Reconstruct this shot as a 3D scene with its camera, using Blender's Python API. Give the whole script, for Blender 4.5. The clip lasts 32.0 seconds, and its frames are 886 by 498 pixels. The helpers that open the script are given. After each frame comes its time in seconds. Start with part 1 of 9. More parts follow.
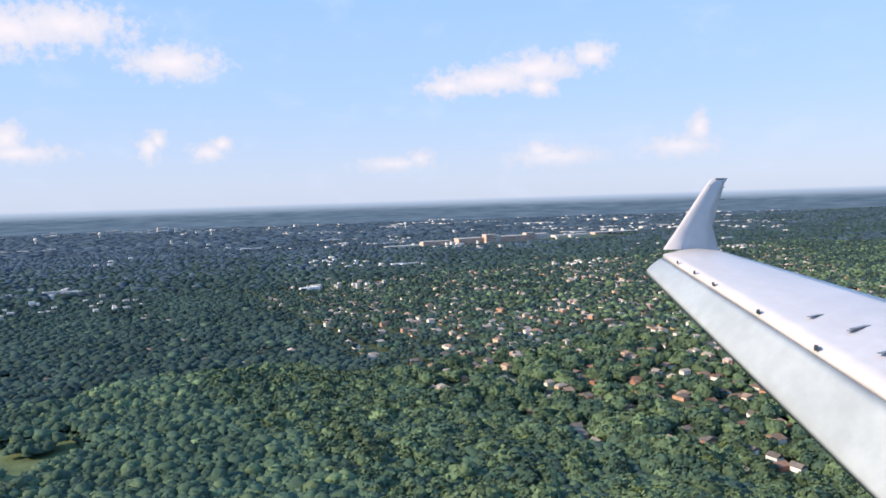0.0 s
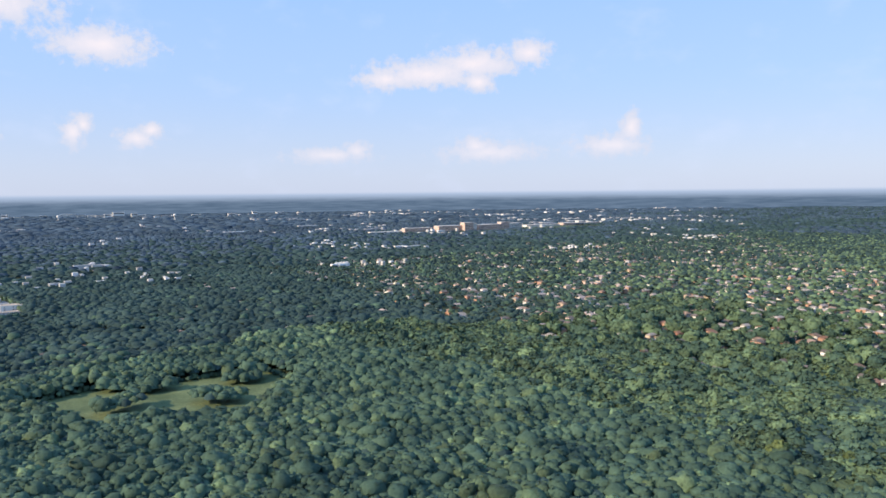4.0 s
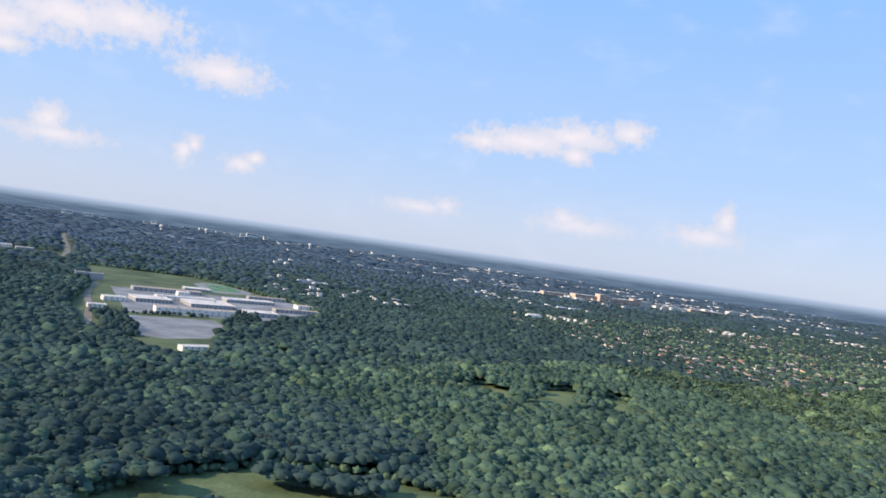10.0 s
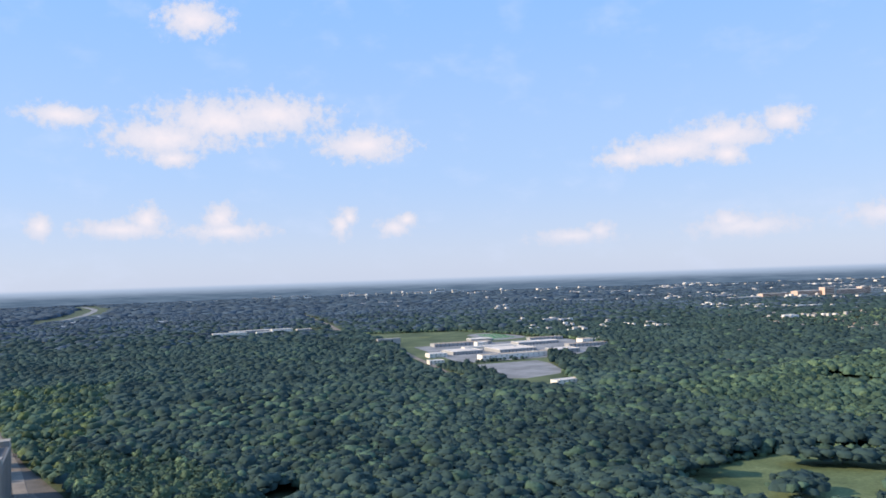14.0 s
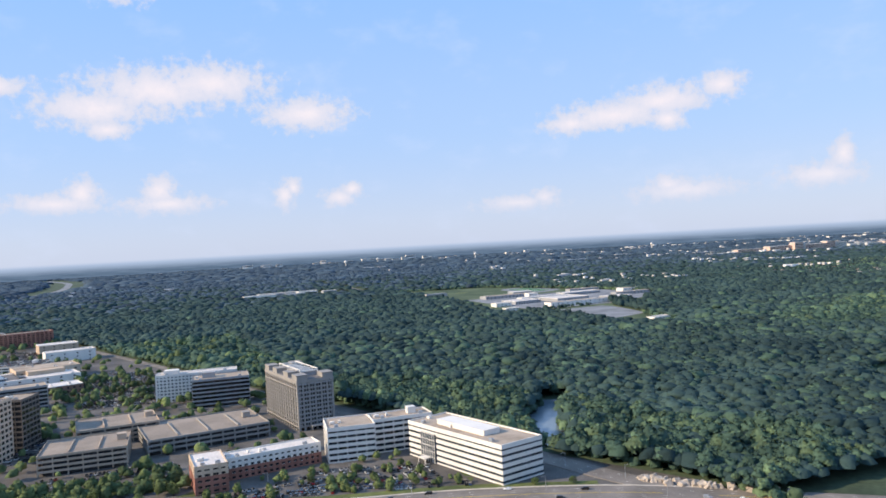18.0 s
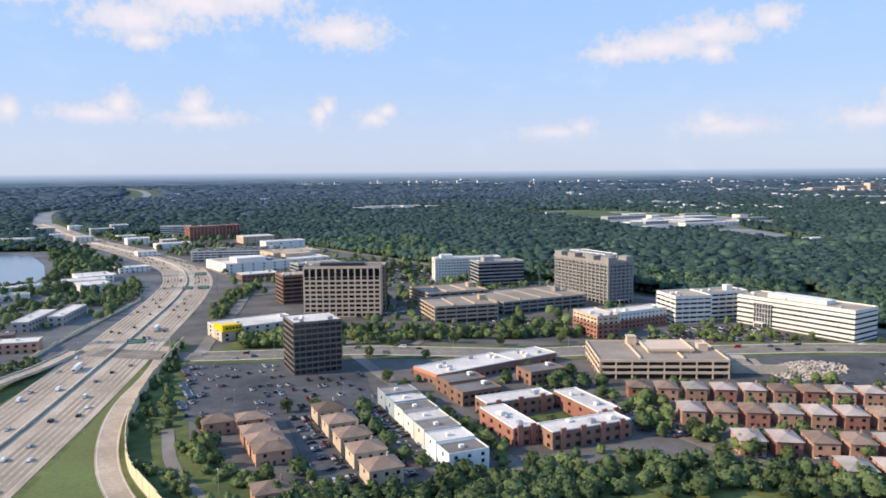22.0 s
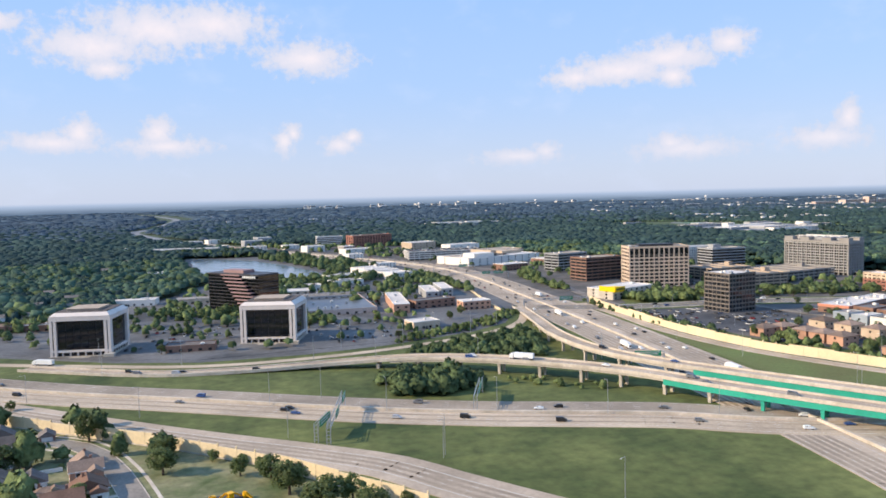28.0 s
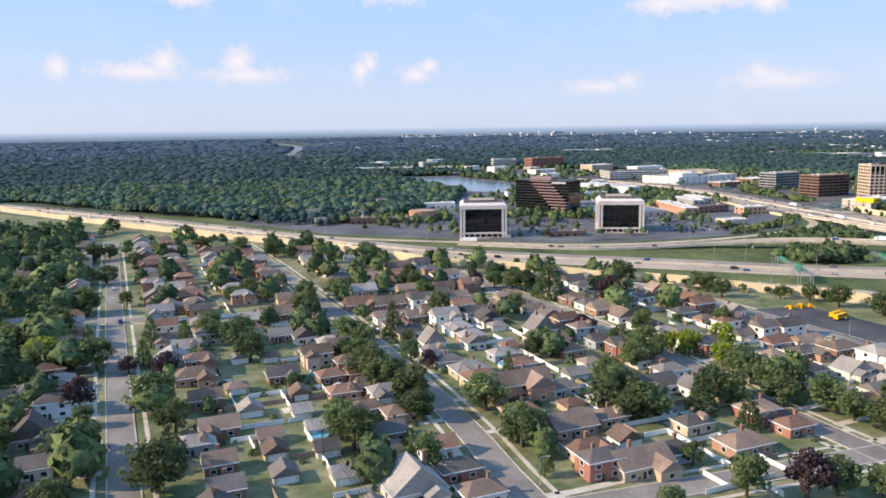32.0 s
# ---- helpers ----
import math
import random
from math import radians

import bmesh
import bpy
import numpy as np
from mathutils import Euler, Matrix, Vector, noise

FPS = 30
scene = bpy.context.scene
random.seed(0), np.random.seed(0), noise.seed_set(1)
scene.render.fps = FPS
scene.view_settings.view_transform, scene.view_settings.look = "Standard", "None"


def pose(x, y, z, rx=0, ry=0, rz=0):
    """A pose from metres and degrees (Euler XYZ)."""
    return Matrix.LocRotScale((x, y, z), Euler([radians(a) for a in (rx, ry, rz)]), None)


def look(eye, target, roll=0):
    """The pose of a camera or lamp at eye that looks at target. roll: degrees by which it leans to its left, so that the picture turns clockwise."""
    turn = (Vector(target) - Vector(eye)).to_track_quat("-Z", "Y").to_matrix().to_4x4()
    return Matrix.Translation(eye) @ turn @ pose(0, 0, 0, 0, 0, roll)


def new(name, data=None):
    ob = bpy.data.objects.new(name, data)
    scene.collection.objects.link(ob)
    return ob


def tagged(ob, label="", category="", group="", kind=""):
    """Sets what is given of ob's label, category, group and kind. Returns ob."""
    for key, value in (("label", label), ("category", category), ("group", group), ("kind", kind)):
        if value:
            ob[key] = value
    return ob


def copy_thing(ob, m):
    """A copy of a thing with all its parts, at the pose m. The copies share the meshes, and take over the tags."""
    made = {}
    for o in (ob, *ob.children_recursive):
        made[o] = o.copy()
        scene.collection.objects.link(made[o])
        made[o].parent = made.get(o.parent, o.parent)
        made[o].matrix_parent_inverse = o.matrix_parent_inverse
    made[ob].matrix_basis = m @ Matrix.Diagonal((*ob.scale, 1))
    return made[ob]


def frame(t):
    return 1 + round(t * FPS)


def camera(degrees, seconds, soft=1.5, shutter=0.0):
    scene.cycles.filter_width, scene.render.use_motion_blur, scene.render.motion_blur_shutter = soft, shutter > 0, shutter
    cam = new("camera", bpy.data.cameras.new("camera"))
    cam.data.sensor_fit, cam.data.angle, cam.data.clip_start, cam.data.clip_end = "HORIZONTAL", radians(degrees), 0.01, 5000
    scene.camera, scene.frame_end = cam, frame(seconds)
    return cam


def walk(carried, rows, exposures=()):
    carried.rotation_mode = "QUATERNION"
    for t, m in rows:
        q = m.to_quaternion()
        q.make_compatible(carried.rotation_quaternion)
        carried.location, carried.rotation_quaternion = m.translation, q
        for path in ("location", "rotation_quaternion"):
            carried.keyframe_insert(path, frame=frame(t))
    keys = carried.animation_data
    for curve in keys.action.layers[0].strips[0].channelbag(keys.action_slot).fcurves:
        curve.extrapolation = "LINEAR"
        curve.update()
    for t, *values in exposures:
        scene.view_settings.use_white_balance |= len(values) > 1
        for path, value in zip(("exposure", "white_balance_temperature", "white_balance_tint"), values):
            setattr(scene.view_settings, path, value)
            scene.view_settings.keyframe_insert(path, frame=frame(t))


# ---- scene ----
SECONDS = 32.0
cam = camera(60.40, SECONDS, soft=1.7)
# the flight, a straight descending line: seconds, place in metres, turn in degrees
PATH = [
    (0.0, 1198.40, 0.00, 126.74, 86.42, 1.83, -32.97),
    (0.5, 1178.92, 1.56, 125.14, 87.78, 1.73, -35.17),
    (1.0, 1159.46, 3.07, 123.56, 89.06, 1.18, -37.00),
    (1.5, 1140.02, 4.53, 121.99, 89.97, 0.59, -38.14),
    (2.0, 1120.61, 5.94, 120.44, 90.08, 0.16, -37.99),
    (2.5, 1101.22, 7.30, 118.89, 89.60, 0.01, -37.29),
    (4.5, 1023.92, 12.25, 112.84, 84.17, 1.11, -36.90),
    (5.0, 1004.65, 13.36, 111.36, 84.17, -0.24, -30.87),
    (5.5, 985.41, 14.43, 109.89, 87.58, -3.74, -30.74),
    (6.0, 966.19, 15.44, 108.44, 88.88, -2.98, -31.67),
    (6.5, 947.00, 16.41, 106.99, 87.77, -0.41, -31.16),
    (7.0, 927.83, 17.32, 105.56, 87.89, 0.15, -31.85),
    (7.5, 908.68, 18.19, 104.14, 89.37, -0.83, -33.30),
    (8.0, 889.56, 19.01, 102.74, 90.87, -2.53, -35.32),
    (8.5, 870.46, 19.77, 101.35, 91.52, -4.08, -37.13),
    (9.0, 851.39, 20.49, 99.97, 90.89, -5.43, -37.95),
    (9.5, 832.34, 21.16, 98.60, 89.17, -7.05, -35.87),
    (10.0, 813.31, 21.78, 97.24, 90.01, -8.04, -31.64),
    (10.5, 794.31, 22.35, 95.90, 89.77, -5.48, -28.38),
    (11.0, 775.33, 22.87, 94.57, 88.41, -1.56, -27.27),
    (11.5, 756.38, 23.34, 93.26, 89.40, 0.38, -27.01),
    (12.0, 737.45, 23.76, 91.95, 95.87, 1.31, -25.94),
    (12.5, 718.54, 24.13, 90.66, 97.18, 3.73, -23.67),
    (13.0, 699.66, 24.45, 89.38, 91.98, 2.08, -20.20),
    (13.5, 680.80, 24.72, 88.12, 92.59, 1.84, -19.58),
    (15.5, 605.61, 25.32, 83.18, 90.19, 2.55, -19.64),
    (16.0, 586.88, 25.34, 81.97, 89.91, 2.77, -19.72),
    (16.5, 568.16, 25.32, 80.78, 89.94, 2.94, -20.18),
    (17.0, 549.48, 25.24, 79.61, 90.03, 3.03, -21.22),
    (17.5, 530.81, 25.12, 78.44, 89.97, 3.21, -22.57),
    (18.0, 512.17, 24.95, 77.29, 89.75, 3.18, -23.58),
    (18.5, 493.55, 24.72, 76.15, 89.23, 2.93, -23.67),
    (19.0, 474.96, 24.45, 75.02, 88.44, 2.56, -23.09),
    (19.5, 456.39, 24.13, 73.91, 87.40, 2.07, -22.18),
    (20.0, 437.85, 23.76, 72.81, 86.33, 1.46, -21.37),
    (20.5, 419.33, 23.34, 71.72, 85.44, 1.07, -20.85),
    (21.0, 400.83, 22.87, 70.64, 84.75, 1.04, -20.60),
    (21.5, 382.36, 22.35, 69.58, 84.38, 0.91, -20.70),
    (22.0, 363.91, 21.78, 68.53, 84.31, 0.51, -21.12),
    (22.5, 345.49, 21.16, 67.49, 84.10, -0.09, -21.09),
    (23.0, 327.09, 20.49, 66.46, 83.50, -0.55, -20.36),
    (23.5, 308.71, 19.77, 65.45, 82.54, -0.89, -18.78),
    (24.0, 290.37, 18.98, 64.45, 80.11, 0.04, -16.31),
    (24.5, 272.06, 18.06, 63.46, 80.07, 1.72, -19.70),
    (25.0, 253.80, 17.02, 62.50, 81.39, 1.20, -22.18),
    (25.5, 235.59, 15.85, 61.55, 82.65, -0.46, -21.96),
    (26.0, 217.41, 14.55, 60.62, 83.77, -0.38, -21.15),
    (26.5, 199.28, 13.12, 59.72, 84.70, -0.04, -20.82),
    (28.5, 127.21, 5.87, 56.34, 86.31, 0.96, -24.75),
    (29.0, 109.31, 3.66, 55.57, 85.93, -0.77, -25.04),
    (29.5, 91.45, 1.28, 54.82, 84.88, -2.33, -24.62),
    (30.0, 73.65, -1.28, 54.10, 83.19, -2.00, -23.55),
    (30.5, 55.89, -4.01, 53.42, 81.62, -1.18, -21.85),
    (31.0, 38.18, -6.94, 52.77, 80.61, 0.49, -19.81),
    (31.5, 20.51, -10.06, 52.16, 80.76, 1.09, -18.35),
    (32.0, 2.90, -13.37, 51.58, 81.09, 0.80, -18.01),
]
walk(cam, [(t, pose(*p)) for t, *p in PATH], [(0.0, 0.18), (3.0, 0.14), (8.0, 0.09), (24.0, 0.10), (30.0, 0.12), (32.0, 0.18)])

# ---- world and sun ----
SUN_EL, SUN_AZ = radians(28), radians(281)     # azimuth clockwise from +Y
SUN = Vector((math.sin(SUN_AZ) * math.cos(SUN_EL), math.cos(SUN_AZ) * math.cos(SUN_EL), math.sin(SUN_EL)))
SKY, SUN_POWER = 0.10, 5.6
SKY_LOW, SKY_MID, SKY_TOP, CLOUD_VEIL = (0.62, 0.70, 0.91), (0.47, 0.67, 1.04), (0.31, 0.59, 1.12), (0.68, 0.76, 0.98)
CLOUD_LIT, CLOUD_SHADE = (0.95, 0.85, 0.87), (0.68, 0.70, 0.82)
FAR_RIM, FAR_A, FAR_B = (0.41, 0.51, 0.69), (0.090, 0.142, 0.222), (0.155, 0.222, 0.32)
scene.view_settings.exposure = 0.0

world = bpy.data.worlds.new("sky")
scene.world = world
world.use_nodes = True
WN, WL = world.node_tree.nodes, world.node_tree.links
WN.clear()


def wmath(op, a, b=None, c=None):
    n = WN.new("ShaderNodeMath")
    n.operation = op
    for i, v in enumerate((a, b, c)):
        if v is None:
            continue
        if isinstance(v, (int, float)):
            n.inputs[i].default_value = v
        else:
            WL.new(v, n.inputs[i])
    return n.outputs[0]


def wmap(v, a, b, lo=0.0, hi=1.0):
    n = WN.new("ShaderNodeMapRange")
    n.interpolation_type = "SMOOTHSTEP"
    WL.new(v, n.inputs[0])
    for i, x in zip((1, 2, 3, 4), (a, b, lo, hi)):
        n.inputs[i].default_value = x
    return n.outputs[0]


def wmix(f, a, b):
    n = WN.new("ShaderNodeMix")
    n.data_type = "RGBA"
    if isinstance(f, (int, float)):
        n.inputs[0].default_value = f
    else:
        WL.new(f, n.inputs[0])
    for i, v in ((6, a), (7, b)):
        if isinstance(v, tuple):
            n.inputs[i].default_value = (*v, 1)
        else:
            WL.new(v, n.inputs[i])
    return n.outputs[2]


sky = WN.new("ShaderNodeTexSky")
sky.sky_type = "NISHITA"
sky.sun_disc = False
sky.sun_elevation, sky.sun_rotation = SUN_EL, SUN_AZ
sky.altitude, sky.air_density, sky.dust_density, sky.ozone_density = 150, 1.0, 0.7, 2.2
co = WN.new("ShaderNodeTexCoord")
sep = WN.new("ShaderNodeSeparateXYZ")
WL.new(co.outputs["Generated"], sep.inputs[0])
az = wmath("MULTIPLY", wmath("ARCTAN2", sep.outputs[0], sep.outputs[1]), 57.2958)
el = wmath("MULTIPLY", wmath("ARCSINE", sep.outputs[2]), 57.2958)
ang = WN.new("ShaderNodeCombineXYZ")
WL.new(az, ang.inputs[0])
WL.new(el, ang.inputs[1])


def wnoise(scale, detail, rough, stretch=(1, 1, 1)):
    m = WN.new("ShaderNodeVectorMath")
    m.operation = "MULTIPLY"
    WL.new(ang.outputs[0], m.inputs[0])
    m.inputs[1].default_value = stretch
    n = WN.new("ShaderNodeTexNoise")
    n.inputs["Scale"].default_value, n.inputs["Detail"].default_value, n.inputs["Roughness"].default_value = scale, detail, rough
    WL.new(m.outputs[0], n.inputs[0])
    return n.outputs[0]


# cumulus clouds: azimuth, elevation, half width, half height in degrees
CLOUDS = [(3.6, 11.9, 5.2, 1.7), (-0.5, 10.6, 4.2, 1.4), (7.4, 12.4, 4.2, 1.5), (13.9, 10.2, 3.6, 1.3), (0.2, 9.2, 1.7, 0.7),
          (36.6, 8.8, 4.6, 1.1), (40.2, 9.5, 3.6, 1.2), (44.2, 10.2, 1.7, 0.9), (33.6, 8.4, 2.2, 0.8), (40.5, 8.2, 1.4, 0.8),
          (-3.3, 4.2, 3.2, 0.7), (-1.6, 4.9, 1.2, 1.1), (3.8, 4.0, 3.4, 0.7), (3.4, 4.9, 1.3, 1.2), (12.1, 4.3, 0.8, 1.1), (12.7, 4.9, 0.6, 0.7),
          (16.1, 4.0, 1.5, 0.7), (17.0, 4.6, 0.8, 0.6), (29.3, 2.9, 3.4, 0.6), (31.4, 3.2, 1.1, 0.7), (41.4, 3.0, 4.0, 0.8), (40.3, 3.5, 1.4, 0.8),
          (50.2, 3.4, 2.8, 0.9), (51.6, 4.6, 0.8, 1.2), (1.8, 18.8, 2.6, 1.3), (-6.8, 11.9, 2.6, 0.8), (-8.3, 4.4, 0.9, 0.9)]
near = None
for a, e, w, h in CLOUDS:
    d = WN.new("ShaderNodeVectorMath")
    d.operation = "SUBTRACT"
    WL.new(ang.outputs[0], d.inputs[0])
    d.inputs[1].default_value = (a, e, 0)
    m = WN.new("ShaderNodeVectorMath")
    m.operation = "MULTIPLY"
    WL.new(d.outputs[0], m.inputs[0])
    m.inputs[1].default_value = (1 / w, 1 / h, 0)
    n = WN.new("ShaderNodeVectorMath")
    n.operation = "LENGTH"
    WL.new(m.outputs[0], n.inputs[0])
    near = n.outputs["Value"] if near is None else wmath("SMOOTH_MIN", near, n.outputs["Value"], 0.35)
billow = wnoise(1.15, 8, 0.62)
soft = wnoise(0.22, 4, 0.55, (1, 1.6, 1))
shape = wmath("ADD", near, wmath("MULTIPLY", wmath("SUBTRACT", billow, 0.5), 2.3))
cover = wmath("MULTIPLY", wmap(shape, 1.30, 0.55), wmap(el, 0.3, 5.5, 0.34, 0.9))
veil = wmath("MULTIPLY", wmap(soft, 0.50, 0.82), 0.28)
lit = wmix(wmap(wmath("ADD", wmath("SUBTRACT", near, 0.2), wmath("MULTIPLY", billow, 0.8)), 0.0, 1.1), CLOUD_LIT, CLOUD_SHADE)

bg = WN.new("ShaderNodeBackground")
out = WN.new("ShaderNodeOutputWorld")
scaled = WN.new("ShaderNodeVectorMath")
scaled.operation = "SCALE"
WL.new(sky.outputs[0], scaled.inputs[0])
scaled.inputs[3].default_value = SKY
tinted = wmix(0.80, scaled.outputs[0], wmix(wmap(el, 0, 9), SKY_LOW, wmix(wmap(el, 6, 24), SKY_MID, SKY_TOP)))
col = wmix(veil, tinted, CLOUD_VEIL)
col = wmix(cover, col, lit)
# the earth's far rim, past the last woods: distance haze painted as bands of colour
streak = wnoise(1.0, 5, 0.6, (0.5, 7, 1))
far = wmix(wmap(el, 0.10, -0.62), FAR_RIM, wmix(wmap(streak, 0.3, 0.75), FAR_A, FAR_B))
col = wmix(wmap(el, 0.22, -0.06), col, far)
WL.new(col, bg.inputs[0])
WL.new(bg.outputs[0], out.inputs[0])

sun = new("sun", bpy.data.lights.new("sun", "SUN"))
sun.data.energy, sun.data.angle, sun.data.color = SUN_POWER, radians(0.8), (1.0, 0.82, 0.60)
sun.matrix_world = look(tuple(SUN * 2000), (0, 0, 0))

# ---- materials ----
MAT = {}


def material(name, color, rough=0.8, vary=0.25, scale=0.3, fine=4.0, bump=0.0, metal=0.0, second=None, spec=0.3, island=0.0, objrand=0.0, streaks=0.0, leaves=0.0, relief=0.25):
    """A surface with two scales of mottling in world metres, and grain in relief."""
    m = bpy.data.materials.new(name)
    m.use_nodes = True
    N, L = m.node_tree.nodes, m.node_tree.links
    b = N["Principled BSDF"]
    b.inputs["Roughness"].default_value, b.inputs["Metallic"].default_value = rough, metal
    b.inputs["Specular IOR Level"].default_value = spec
    g = N.new("ShaderNodeNewGeometry")
    big, small = N.new("ShaderNodeTexNoise"), N.new("ShaderNodeTexNoise")
    for n, s, d in ((big, scale, 5), (small, fine, 6)):
        n.inputs["Scale"].default_value, n.inputs["Detail"].default_value, n.inputs["Roughness"].default_value = s, d, 0.6
    if streaks:
        v = N.new("ShaderNodeVectorMath")
        v.operation = "MULTIPLY"
        v.inputs[1].default_value = (1, 1, streaks)
        L.new(g.outputs["Position"], v.inputs[0])
        L.new(v.outputs[0], big.inputs[0])
    else:
        L.new(g.outputs["Position"], big.inputs[0])
    L.new(g.outputs["Position"], small.inputs[0])
    dark = tuple(c * (1 - vary) for c in color)
    lite = tuple(min(1, c * (1 + vary)) for c in (second or color))
    r = N.new("ShaderNodeValToRGB")
    r.color_ramp.elements[0].position, r.color_ramp.elements[1].position = 0.32, 0.68
    r.color_ramp.elements[0].color, r.color_ramp.elements[1].color = (*dark, 1), (*lite, 1)
    L.new(big.outputs[0], r.inputs[0])
    k = N.new("ShaderNodeMapRange")
    L.new(small.outputs[0], k.inputs[0])
    k.inputs[1].default_value, k.inputs[2].default_value, k.inputs[3].default_value, k.inputs[4].default_value = 0.25, 0.75, 1 - vary, 1 + vary
    last = k.outputs[0]
    for amount, source in ((island, g.outputs["Random Per Island"]), (objrand, None)):
        if not amount:
            continue
        if source is None:
            source = N.new("ShaderNodeObjectInfo").outputs["Random"]
        q = N.new("ShaderNodeMapRange")
        L.new(source, q.inputs[0])
        q.inputs[3].default_value, q.inputs[4].default_value = 1 - amount, 1 + amount
        p = N.new("ShaderNodeMath")
        p.operation = "MULTIPLY"
        L.new(last, p.inputs[0])
        L.new(q.outputs[0], p.inputs[1])
        last = p.outputs[0]
    s = N.new("ShaderNodeVectorMath")
    s.operation = "SCALE"
    L.new(r.outputs[0], s.inputs[0])
    L.new(last, s.inputs[3])
    L.new(s.outputs[0], b.inputs["Base Color"])
    if bump:
        u = N.new("ShaderNodeBump")
        u.inputs["Strength"].default_value, u.inputs["Distance"].default_value = min(1, bump), relief
        L.new(small.outputs[0], u.inputs["Height"])
        L.new(u.outputs[0], b.inputs["Normal"])
    if leaves:
        # light that comes through the leaves
        t, x = N.new("ShaderNodeBsdfTranslucent"), N.new("ShaderNodeMixShader")
        L.new(s.outputs[0], t.inputs[0])
        x.inputs[0].default_value = leaves
        L.new(b.outputs[0], x.inputs[1])
        L.new(t.outputs[0], x.inputs[2])
        L.new(x.outputs[0], N["Material Output"].inputs[0])
    MAT[name] = m
    return m


material("woods_floor", (0.050, 0.074, 0.040), 0.95, 0.35, 0.01, 0.4, second=(0.066, 0.090, 0.048))
material("grass", (0.058, 0.091, 0.025), 0.95, 0.36, 0.03, 0.30, 0.3, second=(0.110, 0.122, 0.039))
material("home_street", (0.205, 0.180, 0.155), 0.9, 0.2, 0.08, 1.5, second=(0.25, 0.222, 0.192))
material("dry_grass", (0.15, 0.145, 0.055), 0.95, 0.2, 0.03, 1.0, 0.3, second=(0.11, 0.145, 0.045))
material("turf", (0.045, 0.150, 0.055), 0.9, 0.2, 0.05, 1.0)
material("school_lawn", (0.060, 0.094, 0.044), 0.95, 0.3, 0.02, 0.4, 0.3, second=(0.092, 0.116, 0.056))
material("roof_pale", (0.36, 0.295, 0.265), 0.95, 0.2, 0.2, 3, 0.3, objrand=0.3)
material("meadow", (0.075, 0.118, 0.050), 0.95, 0.3, 0.03, 0.6, 0.3, second=(0.125, 0.155, 0.070))
material("asphalt", (0.094, 0.086, 0.078), 0.9, 0.28, 0.05, 1.5, second=(0.128, 0.116, 0.104))
material("street_asphalt", (0.170, 0.148, 0.126), 0.9, 0.18, 0.08, 1.5, second=(0.215, 0.188, 0.162))
material("dark_lot", (0.060, 0.060, 0.064), 0.85, 0.28, 0.05, 0.5, second=(0.088, 0.086, 0.088))
material("concrete_road", (0.42, 0.328, 0.238), 0.9, 0.18, 0.04, 1.2, second=(0.50, 0.398, 0.290))
material("road_wear", (0.36, 0.282, 0.206), 0.9, 0.2, 0.05, 1.2)
material("tan_road", (0.38, 0.30, 0.22), 0.9, 0.2, 0.06, 1.2, second=(0.46, 0.365, 0.275))
material("yard", (0.105, 0.152, 0.050), 0.95, 0.32, 0.09, 0.5, 0.4, second=(0.205, 0.190, 0.108))
material("concrete", (0.44, 0.39, 0.32), 0.85, 0.16, 0.1, 1.5)
material("grey_lot", (0.185, 0.19, 0.20), 0.9, 0.2, 0.04, 1.0, second=(0.24, 0.245, 0.25))
material("sidewalk", (0.50, 0.43, 0.34), 0.9, 0.14, 0.2, 1.6, second=(0.56, 0.49, 0.41))
material("sound_wall", (0.72, 0.58, 0.37), 0.9, 0.10, 0.1, 1.5)
material("lane_white", (0.62, 0.60, 0.55), 0.8, 0.1, 0.4, 2)
material("lane_yellow", (0.65, 0.45, 0.05), 0.8, 0.1, 0.4, 2)
material("girder_green", (0.03, 0.33, 0.23), 0.5, 0.12, 0.2, 2, streaks=0.3)
material("steel", (0.42, 0.44, 0.46), 0.4, 0.1, 0.5, 4, metal=0.6)
material("sign_green", (0.01, 0.22, 0.11), 0.5, 0.05, 0.5, 2)
# base colour lightened to stand in for sky mirrored in the lake
material("water", (0.15, 0.19, 0.22), 0.16, 0.1, 0.02, 0.8, 0.05, spec=0.5)
material("leaf", (0.044, 0.080, 0.060), 0.8, 0.24, 0.03, 0.6, 0.7, second=(0.066, 0.110, 0.074), island=0.16, relief=0.7, spec=0.12)
material("leaf_suburb", (0.064, 0.106, 0.060), 0.8, 0.34, 0.04, 0.6, 1.0, second=(0.098, 0.148, 0.076), island=0.38, relief=0.7)
# darker and bluer than leaf: cloud shade and haze mixed into the colour
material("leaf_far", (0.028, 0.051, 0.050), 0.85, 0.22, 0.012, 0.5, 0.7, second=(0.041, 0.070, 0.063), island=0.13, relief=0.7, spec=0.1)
# the blue of distant haze is put into this leaf base colour
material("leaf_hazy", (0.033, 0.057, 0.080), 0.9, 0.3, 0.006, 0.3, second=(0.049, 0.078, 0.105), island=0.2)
material("leaf_tree", (0.118, 0.162, 0.062), 0.7, 0.34, 0.5, 5.0, 0.3, second=(0.172, 0.216, 0.086), objrand=0.35, leaves=0.5)
material("leaf_town", (0.088, 0.122, 0.046), 0.8, 0.36, 0.08, 1.0, 1.0, second=(0.132, 0.166, 0.064), island=0.35, relief=0.5, spec=0.12)
material("leaf_shade", (0.060, 0.090, 0.040), 0.8, 0.34, 0.08, 1.0, 1.0, second=(0.090, 0.124, 0.054), island=0.3, relief=0.5, spec=0.12)
material("leaf_dark", (0.098, 0.142, 0.062), 0.7, 0.32, 0.5, 5.0, 0.3, second=(0.130, 0.176, 0.078), objrand=0.25, leaves=0.5)
